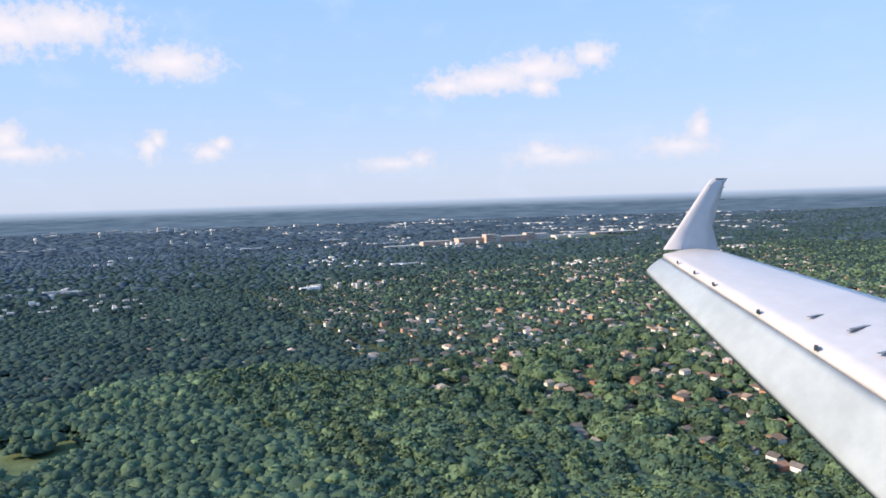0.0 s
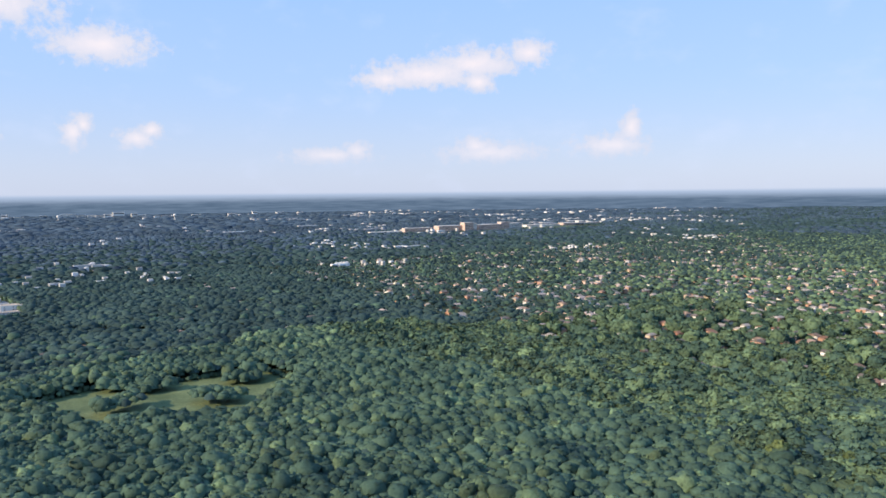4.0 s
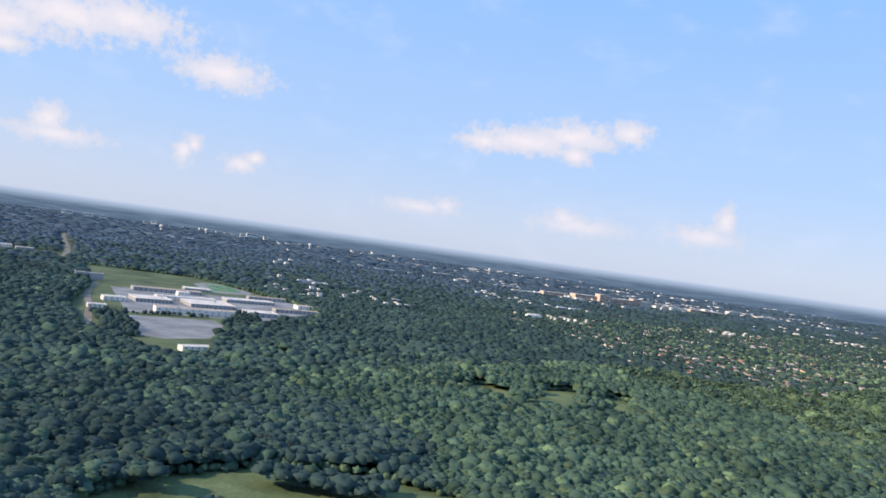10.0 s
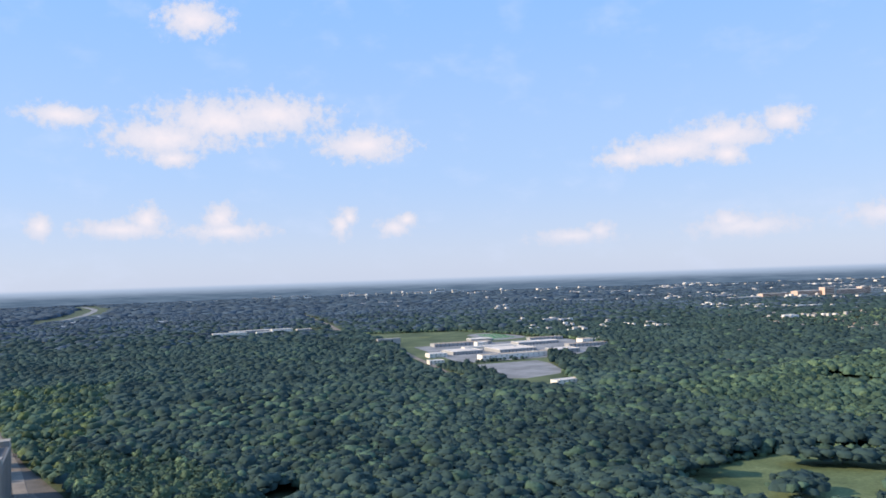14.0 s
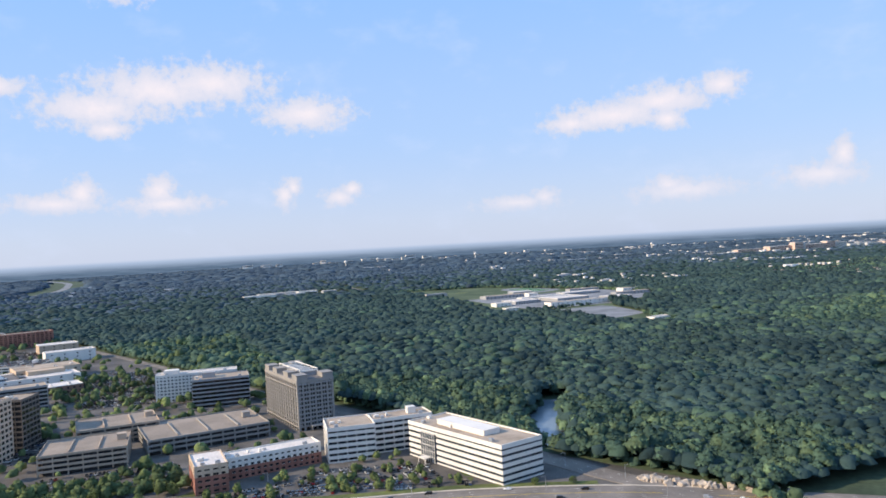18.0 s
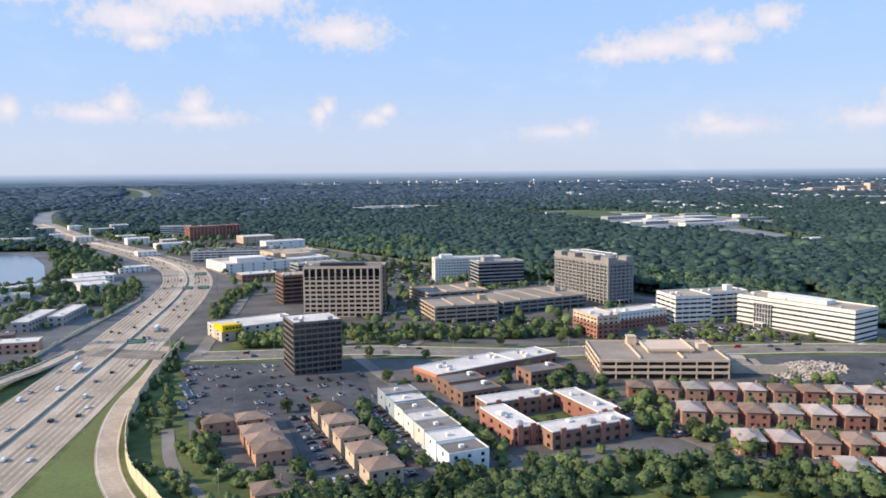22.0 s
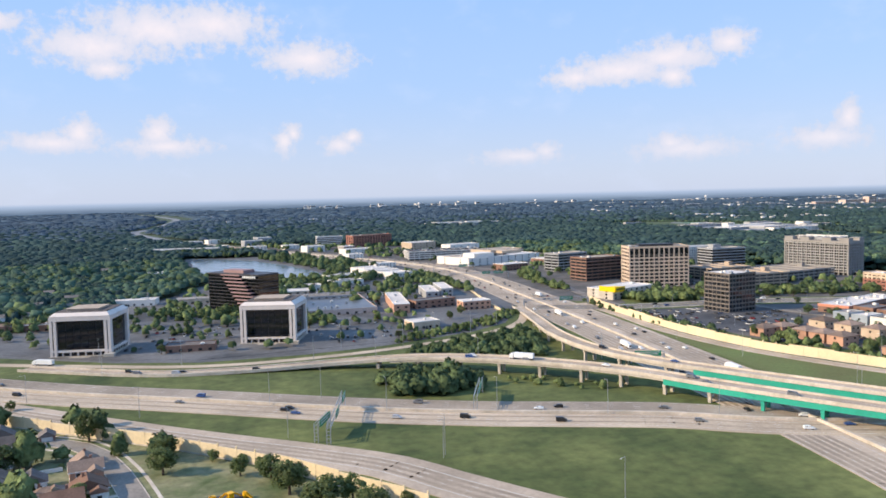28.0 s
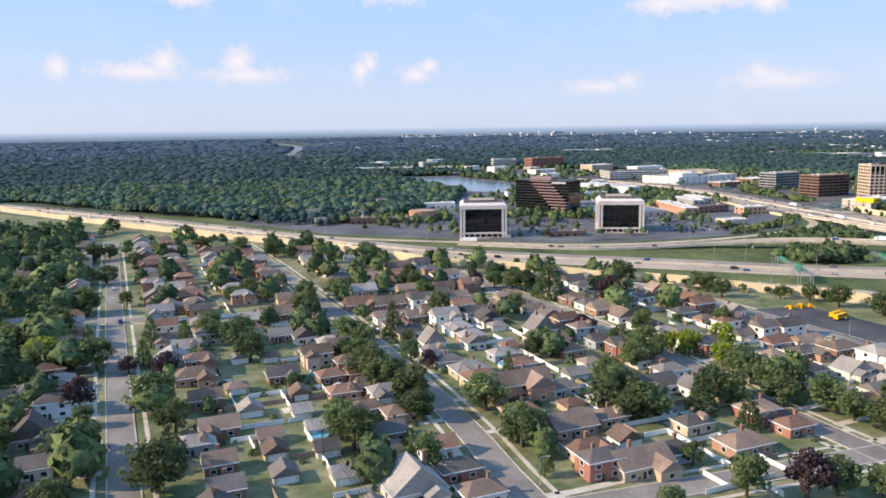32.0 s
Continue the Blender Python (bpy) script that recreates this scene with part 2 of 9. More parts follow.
material("salmon_brick", (0.62, 0.46, 0.38), 0.9, 0.1, 0.1, 2)
material("leaf_purple", (0.075, 0.045, 0.048), 0.7, 0.3, 0.6, 5.0, 0.4, leaves=0.3)
material("leaf_lime", (0.24, 0.30, 0.03), 0.7, 0.25, 0.6, 5.0, 0.6, second=(0.28, 0.33, 0.04), leaves=0.3)
material("bark", (0.09, 0.07, 0.05), 0.95, 0.25, 0.8, 6, 0.5)
material("cream_precast", (0.64, 0.49, 0.36), 0.85, 0.08, 0.15, 2, streaks=0.2)
material("tan_precast", (0.44, 0.345, 0.26), 0.85, 0.1, 0.15, 2, streaks=0.2)
material("bronze_panel", (0.19, 0.16, 0.135), 0.6, 0.12, 0.15, 2)
material("worn_lanes", (0.37, 0.295, 0.22), 0.9, 0.18, 0.04, 1.2, second=(0.45, 0.36, 0.275))
material("worn_tollway", (0.265, 0.215, 0.165), 0.9, 0.2, 0.04, 1.2, second=(0.33, 0.27, 0.21))
material("worn_tracks", (0.318, 0.253, 0.188), 0.9, 0.2, 0.05, 1.2)
material("white_panel", (0.76, 0.71, 0.64), 0.7, 0.06, 0.15, 2, streaks=0.2)
material("white_paint", (0.78, 0.78, 0.75), 0.6, 0.06, 0.3, 3)
material("grey_stone", (0.29, 0.27, 0.245), 0.85, 0.1, 0.15, 2, streaks=0.25)
material("grey_panel", (0.33, 0.33, 0.33), 0.7, 0.1, 0.15, 2)
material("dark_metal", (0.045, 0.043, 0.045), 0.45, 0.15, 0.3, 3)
material("red_brick", (0.33, 0.15, 0.11), 0.9, 0.16, 0.3, 6, 0.2, objrand=0.15)
material("orange_brick", (0.44, 0.255, 0.175), 0.9, 0.16, 0.3, 6, 0.2, objrand=0.18)
material("brown_brick", (0.25, 0.145, 0.105), 0.9, 0.16, 0.3, 6, 0.2, objrand=0.15)
material("buff_brick", (0.56, 0.43, 0.31), 0.9, 0.13, 0.3, 6, 0.2, objrand=0.14)
material("pale_siding", (0.68, 0.64, 0.57), 0.75, 0.1, 0.3, 3, objrand=0.14)
material("blue_siding", (0.30, 0.34, 0.37), 0.75, 0.08, 0.3, 3, objrand=0.12)
material("roof_brown", (0.220, 0.155, 0.117), 0.95, 0.26, 0.2, 3, 0.3, objrand=0.4)
material("roof_grey", (0.275, 0.244, 0.217), 0.95, 0.24, 0.2, 3, 0.3, objrand=0.4)
material("roof_dark", (0.140, 0.120, 0.108), 0.95, 0.24, 0.2, 3, 0.3, objrand=0.3)
material("roof_red", (0.225, 0.128, 0.088), 0.95, 0.24, 0.2, 3, 0.3, objrand=0.35)
material("roof_white", (0.62, 0.56, 0.505), 0.85, 0.2, 0.06, 1.2)
material("roof_gravel", (0.36, 0.285, 0.215), 0.95, 0.18, 0.08, 1.5, second=(0.41, 0.33, 0.255))
material("roof_tar", (0.16, 0.15, 0.145), 0.95, 0.22, 0.08, 1.5)
material("deck_concrete", (0.30, 0.245, 0.195), 0.9, 0.18, 0.08, 1.2)
material("yellow_sign", (0.85, 0.55, 0.0), 0.5, 0.05, 0.5, 2)
material("orange_fascia", (0.58, 0.24, 0.15), 0.7, 0.1, 0.4, 2)
material("fence_wood", (0.30, 0.235, 0.17), 0.9, 0.2, 0.3, 3)
material("bus_yellow", (0.80, 0.42, 0.01), 0.4, 0.06, 0.5, 2)
material("rubble", (0.42, 0.36, 0.30), 0.95, 0.3, 0.3, 2, 0.5)
material("pool_water", (0.10, 0.45, 0.62), 0.1, 0.08, 0.5, 2, spec=0.5)
material("far_wall", (0.60, 0.57, 0.54), 0.9, 0.12, 0.01, 0.3, island=0.35)
material("damp_lot", (0.092, 0.090, 0.090), 0.75, 0.3, 0.04, 0.5, second=(0.128, 0.124, 0.120), spec=0.35)
material("wet_roof", (0.10, 0.10, 0.105), 0.3, 0.3, 0.05, 1.0, spec=0.4)
material("rubber", (0.02, 0.02, 0.02), 0.8, 0.1, 2, 8)
for n, c in (("white", (0.72, 0.72, 0.70)), ("black", (0.018, 0.018, 0.02)), ("silver", (0.42, 0.43, 0.45)), ("grey", (0.16, 0.165, 0.175)), ("red", (0.36, 0.02, 0.02)), ("blue", (0.03, 0.07, 0.2))):
    material("paint_" + n, c, 0.28, 0.04, 0.5, 3, spec=0.5, metal=0.2 if n in ("silver", "grey") else 0)


def glazing(name, color, rough, spec=0.6):
    m = bpy.data.materials.new(name)
    m.use_nodes = True
    N, L = m.node_tree.nodes, m.node_tree.links
    b = N["Principled BSDF"]
    i = N.new("ShaderNodeObjectInfo")
    r = N.new("ShaderNodeValToRGB")
    r.color_ramp.elements[0].color = (*[c * 0.6 for c in color], 1)
    r.color_ramp.elements[1].color = (*[c * 1.5 for c in color], 1)
    L.new(i.outputs["Random"], r.inputs[0])
    L.new(r.outputs[0], b.inputs["Base Color"])
    b.inputs["Roughness"].default_value, b.inputs["Specular IOR Level"].default_value = rough, spec
    MAT[name] = m


# window panes of offices seen from outside: dark rooms behind smooth glass
glazing("glass_dark", (0.020, 0.022, 0.026), 0.08)
glazing("glass_blue", (0.045, 0.055, 0.065), 0.08)
glazing("glass_black", (0.007, 0.008, 0.011), 0.05)
glazing("glass_car", (0.015, 0.017, 0.02), 0.06)

# ---- builders ----
S = 0.535     # the whole place is kept at this share of its full size, so that the flight keeps within its pace


def thing(name, x, y, z=0.0, turn=0.0, label="", category="", group="", kind=""):
    ob = new(name)
    ob.matrix_world = pose(x * S, y * S, z * S, 0, 0, turn)
    ob.empty_display_size = 1
    return tagged(ob, label, category, group, kind)


def mesh_of(name, bm, mat):
    bmesh.ops.recalc_face_normals(bm, faces=bm.faces)
    me = bpy.data.meshes.new(name)
    bm.to_mesh(me)
    bm.free()
    me.transform(Matrix.Scale(S, 4))
    for k in (mat if isinstance(mat, (list, tuple)) else [mat]):
        me.materials.append(MAT[k])
    return me


def part(name, bm, mat, parent, label=""):
    me = bm if isinstance(bm, bpy.types.Mesh) else mesh_of(name, bm, mat)
    ob = new(name, me)
    if parent is not None:
        ob.parent = parent
    return tagged(ob, label)


def placed(name, me, parent, x, y, z, turn=0.0):
    """A piece on shared mesh data, at a place inside its thing."""
    ob = new(name, me)
    ob.parent = parent
    ob.matrix_basis = pose(x * S, y * S, z * S, 0, 0, turn)
    return ob


def box(bm, x0, x1, y0, y1, z0, z1, mi=0):
    v = [bm.verts.new(p) for p in ((x0, y0, z0), (x1, y0, z0), (x1, y1, z0), (x0, y1, z0), (x0, y0, z1), (x1, y0, z1), (x1, y1, z1), (x0, y1, z1))]
    for q in ((3, 2, 1, 0), (4, 5, 6, 7), (0, 1, 5, 4), (1, 2, 6, 5), (2, 3, 7, 6), (3, 0, 4, 7)):
        bm.faces.new([v[i] for i in q]).material_index = mi
    return v


def boxes(*rows):
    bm = bmesh.new()
    for r in rows:
        box(bm, *r)
    return bm


def prism(poly, z0, z1, bm=None):
    bm = bm or bmesh.new()
    lo, hi = [bm.verts.new((x, y, z0)) for x, y in poly], [bm.verts.new((x, y, z1)) for x, y in poly]
    bm.faces.new(lo[::-1])
    bm.faces.new(hi)
    for i in range(len(poly)):
        j = (i + 1) % len(poly)
        bm.faces.new((lo[i], lo[j], hi[j], hi[i]))
    return bm


def tube(r0, r1, z0, z1, n=8, x=0.0, y=0.0, bm=None):
    bm = bm or bmesh.new()
    lo = [bm.verts.new((x + r0 * math.cos(6.2832 * i / n), y + r0 * math.sin(6.2832 * i / n), z0)) for i in range(n)]
    hi = [bm.verts.new((x + r1 * math.cos(6.2832 * i / n), y + r1 * math.sin(6.2832 * i / n), z1)) for i in range(n)]
    bm.faces.new(lo[::-1])
    bm.faces.new(hi)
    for i in range(n):
        bm.faces.new((lo[i], lo[(i + 1) % n], hi[(i + 1) % n], hi[i]))
    return bm


def smooth_line(pts, step=8.0):
    """A Catmull-Rom line through points (x, y, z), about one point every step metres."""
    p = [Vector(q if len(q) == 3 else (*q, 0)) for q in pts]
    p = [2 * p[0] - p[1]] + p + [2 * p[-1] - p[-2]]
    res = []
    for a, b, c, d in zip(p, p[1:], p[2:], p[3:]):
        n = max(1, int((c - b).length / step))
        for i in range(n):
            t = i / n
            res.append(0.5 * (2 * b + (c - a) * t + (2 * a - 5 * b + 4 * c - d) * t * t + (3 * b - a - 3 * c + d) * t * t * t))
    return res + [p[-2]]


def offsets(line):
    res = []
    for i in range(len(line)):
        d = line[min(i + 1, len(line) - 1)] - line[max(i - 1, 0)]
        d.z = 0
        d.normalize()
        res.append(Vector((d.y, -d.x, 0)))
    return res


def ribbon(line, a, b, top, thick, bm=None):
    """A solid band along a line, from a to b metres to its right, its upper face at top above the line."""
    bm = bm or bmesh.new()
    side, rows = offsets(line), []
    for p, s in zip(line, side):
        q, r = p + s * a, p + s * b
        rows.append([bm.verts.new((q.x, q.y, p.z + top)), bm.verts.new((r.x, r.y, p.z + top)), bm.verts.new((r.x, r.y, p.z + top - thick)), bm.verts.new((q.x, q.y, p.z + top - thick))])
    for u, v in zip(rows, rows[1:]):
        for i in range(4):
            j = (i + 1) % 4
            bm.faces.new((u[i], u[j], v[j], v[i]))
    bm.faces.new(rows[0][::-1])
    bm.faces.new(rows[-1])
    return bm


def dashes(line, off, width, top, on, gap, bm=None):
    bm = bm or bmesh.new()
    side, run = offsets(line), 0.0
    for i in range(len(line) - 1):
        a, b = line[i], line[i + 1]
        length = (b - a).length
        s = 0.0
        while s < length:
            k = (run + s) % (on + gap)
            if k < on:
                e = min(length, s + on - k)
                p, q = a.lerp(b, s / length), a.lerp(b, e / length)
                u, w = side[i] * (off - width / 2), side[i] * (off + width / 2)
                vs = [bm.verts.new(x + Vector((0, 0, top))) for x in (p + u, p + w, q + w, q + u)]
                bm.faces.new(vs)
                s = e + 1e-4
            else:
                s += on + gap - k + 1e-4
        run += length
    return bm


# ---- ground, water, woods ----
def inside(x, y, poly):
    x, y = np.asarray(x, float), np.asarray(y, float)
    hit = np.zeros(x.shape, bool)
    for (x0, y0), (x1, y1) in zip(poly, poly[1:] + poly[:1]):
        c = (y0 > y) != (y1 > y)
        hit ^= c & (x < (x1 - x0) * (y - y0) / ((y1 - y0) or 1e-9) + x0)
    return hit


def near_line(x, y, line, reach):
    hit = np.zeros(np.shape(x), bool)
    for a, b in zip(line, line[1:]):
        dx, dy = b[0] - a[0], b[1] - a[1]
        t = np.clip(((x - a[0]) * dx + (y - a[1]) * dy) / (dx * dx + dy * dy), 0, 1)
        hit |= np.hypot(x - a[0] - t * dx, y - a[1] - t * dy) < reach
    return hit


def lay(x, y):
    """The suburb's own plan, shifted by a quadratic fit to match the camera's view."""
    u, v = x / 300, y / 500
    return 4.58 + 301.85 * u - 65.8 * v - 7.85 * u * u + 24.67 * u * v - 5.88 * v * v, -21.33 + 31.04 * u + 501.29 * v + 2.94 * u * u - 30.14 * u * v + 52.58 * v * v


INTERSTATE = [(520, 120), (545, 190), (572, 290), (585, 346), (601, 412), (624, 507), (664, 690), (703, 882), (720, 1033), (708, 1194), (648, 1423), (548, 1750), (408, 2347), (345, 3063), (440, 3500), (560, 4300), (660, 5150), (665, 6000), (600, 7300), (350, 8900)]
NEAR_INTERSTATE, FAR_INTERSTATE = INTERSTATE[:13], INTERSTATE[12:]
TOLLWAY = [(-270, 1180), (-110, 965), (10, 795), (80, 690), (150, 588), (185, 545), (248, 488), (306, 443), (381, 383), (434, 347), (467, 328), (513, 301), (554, 268), (640, 222), (760, 170), (900, 110), (1080, 35), (1300, -60)]
WALL_RAMP = [(690, 640), (677, 560), (662, 496), (657, 443), (659, 391), (669, 343), (684, 294), (698, 255), (716, 220), (745, 165)]
SOUTH_RAMP = [(195, 503), (244, 446), (289, 395), (316, 366), (355, 326), (376, 301), (389, 275), (401, 252), (418, 222), (436, 199), (475, 130)]
CROSS_ROAD = [(640, 640), (706, 598), (769, 580), (815, 572), (856, 552), (928, 515), (990, 500), (1057, 470), (1132, 444), (1204, 407), (1250, 372), (1330, 300)]
FRONTAGE = [(20, 800), (80, 712), (145, 642), (255, 566), (322, 529), (383, 518), (450, 520), (527, 537), (577, 566), (612, 615), (650, 690)]
FLYOVER_A = [(215, 578, 0.3), (286, 522, 0.4), (340, 500, 0.9), (400, 481, 3.2), (445, 455, 6.6), (490, 411, 8.5), (528, 357, 9), (548, 310, 9), (570, 262, 9), (595, 213, 9), (625, 160, 8), (670, 80, 6)]
FLYOVER_B = [(625, 650, 0.3), (608, 600, 1.5), (587, 548, 4.5), (561, 480, 7.5), (549, 420, 9), (555, 372, 9.3), (576, 318, 9.5), (599, 267, 9.5), (625, 212, 9.5), (655, 155, 8), (700, 70, 6)]
FOREST_ROAD = [(880, 1560), (948, 1370), (1040, 1060), (1092, 870), (1120, 745)]
RIVER_ROAD = [(1244, 200), (1246, 300), (1244, 372), (1224, 440), (1205, 520), (1165, 620), (1120, 745)]

TOWN = [(640, 300), (700, 180), (1100, 180), (1262, 300), (1262, 400), (1228, 480), (1190, 600), (1150, 735), (1105, 860), (1048, 1060), (950, 1380), (890, 1600), (700, 1800), (640, 1800), (560, 1760), (690, 1250), (700, 900), (640, 650)]
WEST_SIDE = [(40, 830), (145, 655), (255, 578), (322, 543), (383, 532), (450, 535), (527, 552), (577, 580), (640, 680), (690, 900), (690, 1150), (620, 1450), (480, 1520), (400, 1540), (380, 1400), (385, 1050), (330, 930), (215, 800), (120, 850)]
HOMES = [(-330, 60), (440, 60), (367, 252), (300, 350), (215, 442), (157, 505), (109, 591), (21, 706), (-94, 867), (-330, 1180)]
JUNCTION = [(60, 740), (150, 600), (230, 470), (400, 210), (480, 120), (900, 60), (730, 240), (690, 330), (700, 600), (660, 700), (560, 560), (440, 525), (300, 545)]
LAKE = [(425, 1090), (467, 1056), (511, 1044), (545, 1075), (551, 1130), (535, 1271), (501, 1418), (461, 1481), (420, 1530), (402, 1470), (392, 1300), (398, 1150)]
HOMES_EDGE = [(-380, 60), (480, 60), (470, 230), (250, 440), (130, 590), (0, 780), (-380, 1260)]
LANES = [(-160, 1000), (-20, 800), (150, 600), (340, 390), (640, 220), (700, 300), (690, 700), (560, 720), (330, 770), (200, 690), (100, 800), (-60, 960)]
RIVER = [(1236, 505), (1246, 530), (1258, 566), (1286, 600), (1306, 618), (1318, 640)]
MEADOWS = [[(1585, 530), (1640, 575), (1725, 590), (1800, 560), (1870, 480), (1830, 405), (1700, 420), (1600, 440)],
           [(2072, 890), (2150, 918), (2240, 892), (2335, 880), (2350, 815), (2290, 755), (2235, 705), (2165, 715), (2095, 765)],
           [(1180, 830), (1235, 860), (1245, 840), (1190, 800)]]
CAMPUS = [(1790, 2380), (1740, 1800), (1670, 1480), (1660, 1220), (1740, 1020), (1800, 1030), (1850, 1180), (1960, 1330), (2190, 1560), (2200, 1800), (2080, 2280)]
SCHOOL = [(1345, 2560), (1700, 2560), (1790, 2640), (1720, 2790), (1360, 2790)]
SCHOOL_ROAD = [(1740, 2480), (1770, 2640), (1810, 3000), (1850, 3560), (1900, 4200)]
HOSPITAL = [(4120, 3560), (4100, 3380), (4560, 3250), (5100, 3150), (5700, 3080), (5700, 3500), (5100, 3600)]
CLEAR = [HOSPITAL, SCHOOL, TOWN, WEST_SIDE, HOMES, JUNCTION, LAKE, LANES, HOMES_EDGE, CAMPUS, *MEADOWS]

ground = part("ground", boxes((-6000, 24000, -3500, 9300, -3, 0)), "woods_floor", None)
tagged(ground, "dark green woodland floor reaching to the horizon", "ground", kind="structure")


def sheet(name, poly, z, mat, label, category="ground"):
    ob = part(name, prism(poly, z - 0.5, z), mat, None)
    return tagged(ob, label, category, kind="structure")


sheet("ground_town", TOWN, 0.10, "asphalt", "grey paved ground between town buildings")
for lawn in ([(664, 420), (690, 436), (697, 560), (706, 640), (690, 660), (676, 560)], [(690, 300), (720, 225), (860, 225), (880, 290), (826, 300), (800, 318), (730, 330), (700, 400), (668, 420)], [(812, 612), (905, 583), (985, 556), (1000, 566), (905, 604), (826, 640)], [(720, 604), (800, 588), (808, 628), (742, 648)],
             [(852, 356), (884, 356), (884, 390), (852, 390)], [(986, 540), (1075, 500), (1150, 466), (1156, 474), (1085, 512), (1000, 548)], [(1148, 480), (1180, 470), (1215, 490), (1175, 600), (1152, 610)], [(774, 440), (775, 330), (758, 330), (756, 440)], [(925, 420), (925, 415), (1090, 333), (1095, 340)], [(935, 280), (930, 262), (1040, 205), (1046, 222)]):
    sheet("ground_lawn", lawn, 0.245, "grass", "mown grass strip in the town")
sheet("ground_park", [(690, 300), (722, 224), (790, 190), (1000, 186), (1046, 204), (1000, 236), (940, 270), (925, 300), (880, 318), (800, 320), (730, 330)], 0.275, "grass", "rough park grass along a creek")
sheet("ground_offices", WEST_SIDE, 0.12, "damp_lot", "grey paved ground round the office lots")
sheet("ground_verge", LANES, 0.06, "grass", "mown grass along the tollway")
sheet("ground_homes", HOMES, 0.08, "yard", "lawns and yards of the suburb")
sheet("ground_junction", JUNCTION, 0.16, "grass", "mown grass between motorway lanes")
sheet("ground_wedge", [(622, 350), (650, 480), (668, 560), (655, 490), (652, 440), (655, 385), (664, 340), (680, 290), (695, 250), (740, 160), (640, 235), (600, 262)], 0.20, "dry_grass", "sun-dried grass wedge beside the motorway ramp")
sheet("ground_campus", CAMPUS, 0.10, "school_lawn", "grass grounds of the woodland campus")
for m in MEADOWS:
    sheet("meadow", m, 0.14, "meadow", "bright open meadow among the woods")
sheet("lake", LAKE, 0.25, "water", "calm pale lake beside the motorway", "lake")
river = part("river", ribbon(smooth_line(RIVER, 20), -13, 13, 0.15, 0.5), "water", None)
tagged(river, "narrow grey river winding through dense woods", "river", kind="structure")


def dome(rings, sides, seed, rough=0.22, lower=-0.35):
    """A leafy crown: an uneven dome of rings, lumpy all over."""
    rnd = random.Random(seed)
    off = Vector((rnd.uniform(-50, 50), rnd.uniform(-50, 50), rnd.uniform(-50, 50)))
    vs, fs = [], []
    for i in range(rings):
        a = math.pi / 2 - (math.pi / 2 - math.asin(lower)) * (i + 1) / rings
        for j in range(sides):
            b = 6.2832 * (j + 0.5 * (i % 2)) / sides
            d = Vector((math.cos(a) * math.cos(b), math.cos(a) * math.sin(b), math.sin(a)))
            k = 1 + rough * 2.2 * noise.noise(d * 1.3 + off) + rough * 1.8 * noise.noise(d * 3.1 + off)
            vs.append(d * k)
    vs.append(Vector((0, 0, 1 + rough * noise.noise(off))))
    top = len(vs) - 1
    for j in range(sides):
        fs.append((top, j, (j + 1) % sides))
    for i in range(rings - 1):
        for j in range(sides):
            a, b = i * sides + j, i * sides + (j + 1) % sides
            c, d = a + sides, b + sides
            if i % 2 == 0:
                fs += [(a, c, b), (b, c, d)]
            else:
                fs += [(a, c, d), (a, d, b)]
    return np.array([tuple(v) for v in vs], np.float32), np.array(fs, np.int32)


def scatter(name, spots, domes, mat, label, rng, flat=0.75, other=None, share=None, smooth=False):
    """One object of many crowns at spots (x, y, z, radius)."""
    V, F, M, base = [], [], [], 0
    pick = rng.integers(0, len(domes), len(spots))
    for k, (dv, df) in enumerate(domes):
        s = spots[pick == k]
        if not len(s):
            continue
        n = len(s)
        a = rng.uniform(0, 6.2832, n).astype(np.float32)
        ca, sa = np.cos(a)[:, None], np.sin(a)[:, None]
        r = s[:, 3:4]
        sq = rng.uniform(0.85, 1.25, (n, 1))
        x = (dv[None, :, 0] * ca - dv[None, :, 1] * sa) * r + s[:, 0:1]
        y = (dv[None, :, 0] * sa + dv[None, :, 1] * ca) * r * sq + s[:, 1:2]
        z = dv[None, :, 2] * r * flat * rng.uniform(0.8, 1.3, (n, 1)) + s[:, 2:3]
        V.append(np.stack([x, y, z], -1).reshape(-1, 3) * S)
        F.append((df[None] + (np.arange(n) * len(dv))[:, None, None]).reshape(-1, 3) + base)
        base += n * len(dv)
        own = (rng.uniform(0, 1, n) < share[pick == k]) if other else np.zeros(n, bool)
        M.append(np.repeat(own.astype(np.int32), len(df)))
    V, F = np.concatenate(V).astype(np.float32), np.concatenate(F).astype(np.int32)
    me = bpy.data.meshes.new(name)
    me.vertices.add(len(V))
    me.vertices.foreach_set("co", V.ravel())
    me.loops.add(F.size)
    me.loops.foreach_set("vertex_index", F.ravel())
    me.polygons.add(len(F))
    me.polygons.foreach_set("loop_start", np.arange(0, F.size, 3, dtype=np.int32))
    me.update(calc_edges=True)
    if smooth:
        me.shade_smooth()
    me.materials.append(MAT[mat])
    if other:
        me.materials.append(MAT[other])
        me.polygons.foreach_set("material_index", np.concatenate(M))
    return tagged(new(name, me), label, "woods", kind="stuff")


def grid(x0, x1, y0, y1, step, rng):
    X, Y = np.meshgrid(np.arange(x0, x1, step), np.arange(y0, y1, step * 0.9))
    X = X + (np.arange(X.shape[0]) % 2)[:, None] * step / 2
    X, Y = X.ravel(), Y.ravel()
    X, Y = X + rng.uniform(-0.36, 0.36, X.shape) * step, Y + rng.uniform(-0.36, 0.36, Y.shape) * step
    # the part of the country that lies before the windows of the flight
    ok = (X > -0.30 * Y - 90) & (X < 2260 + 2.4 * Y)
    return X[ok], Y[ok]


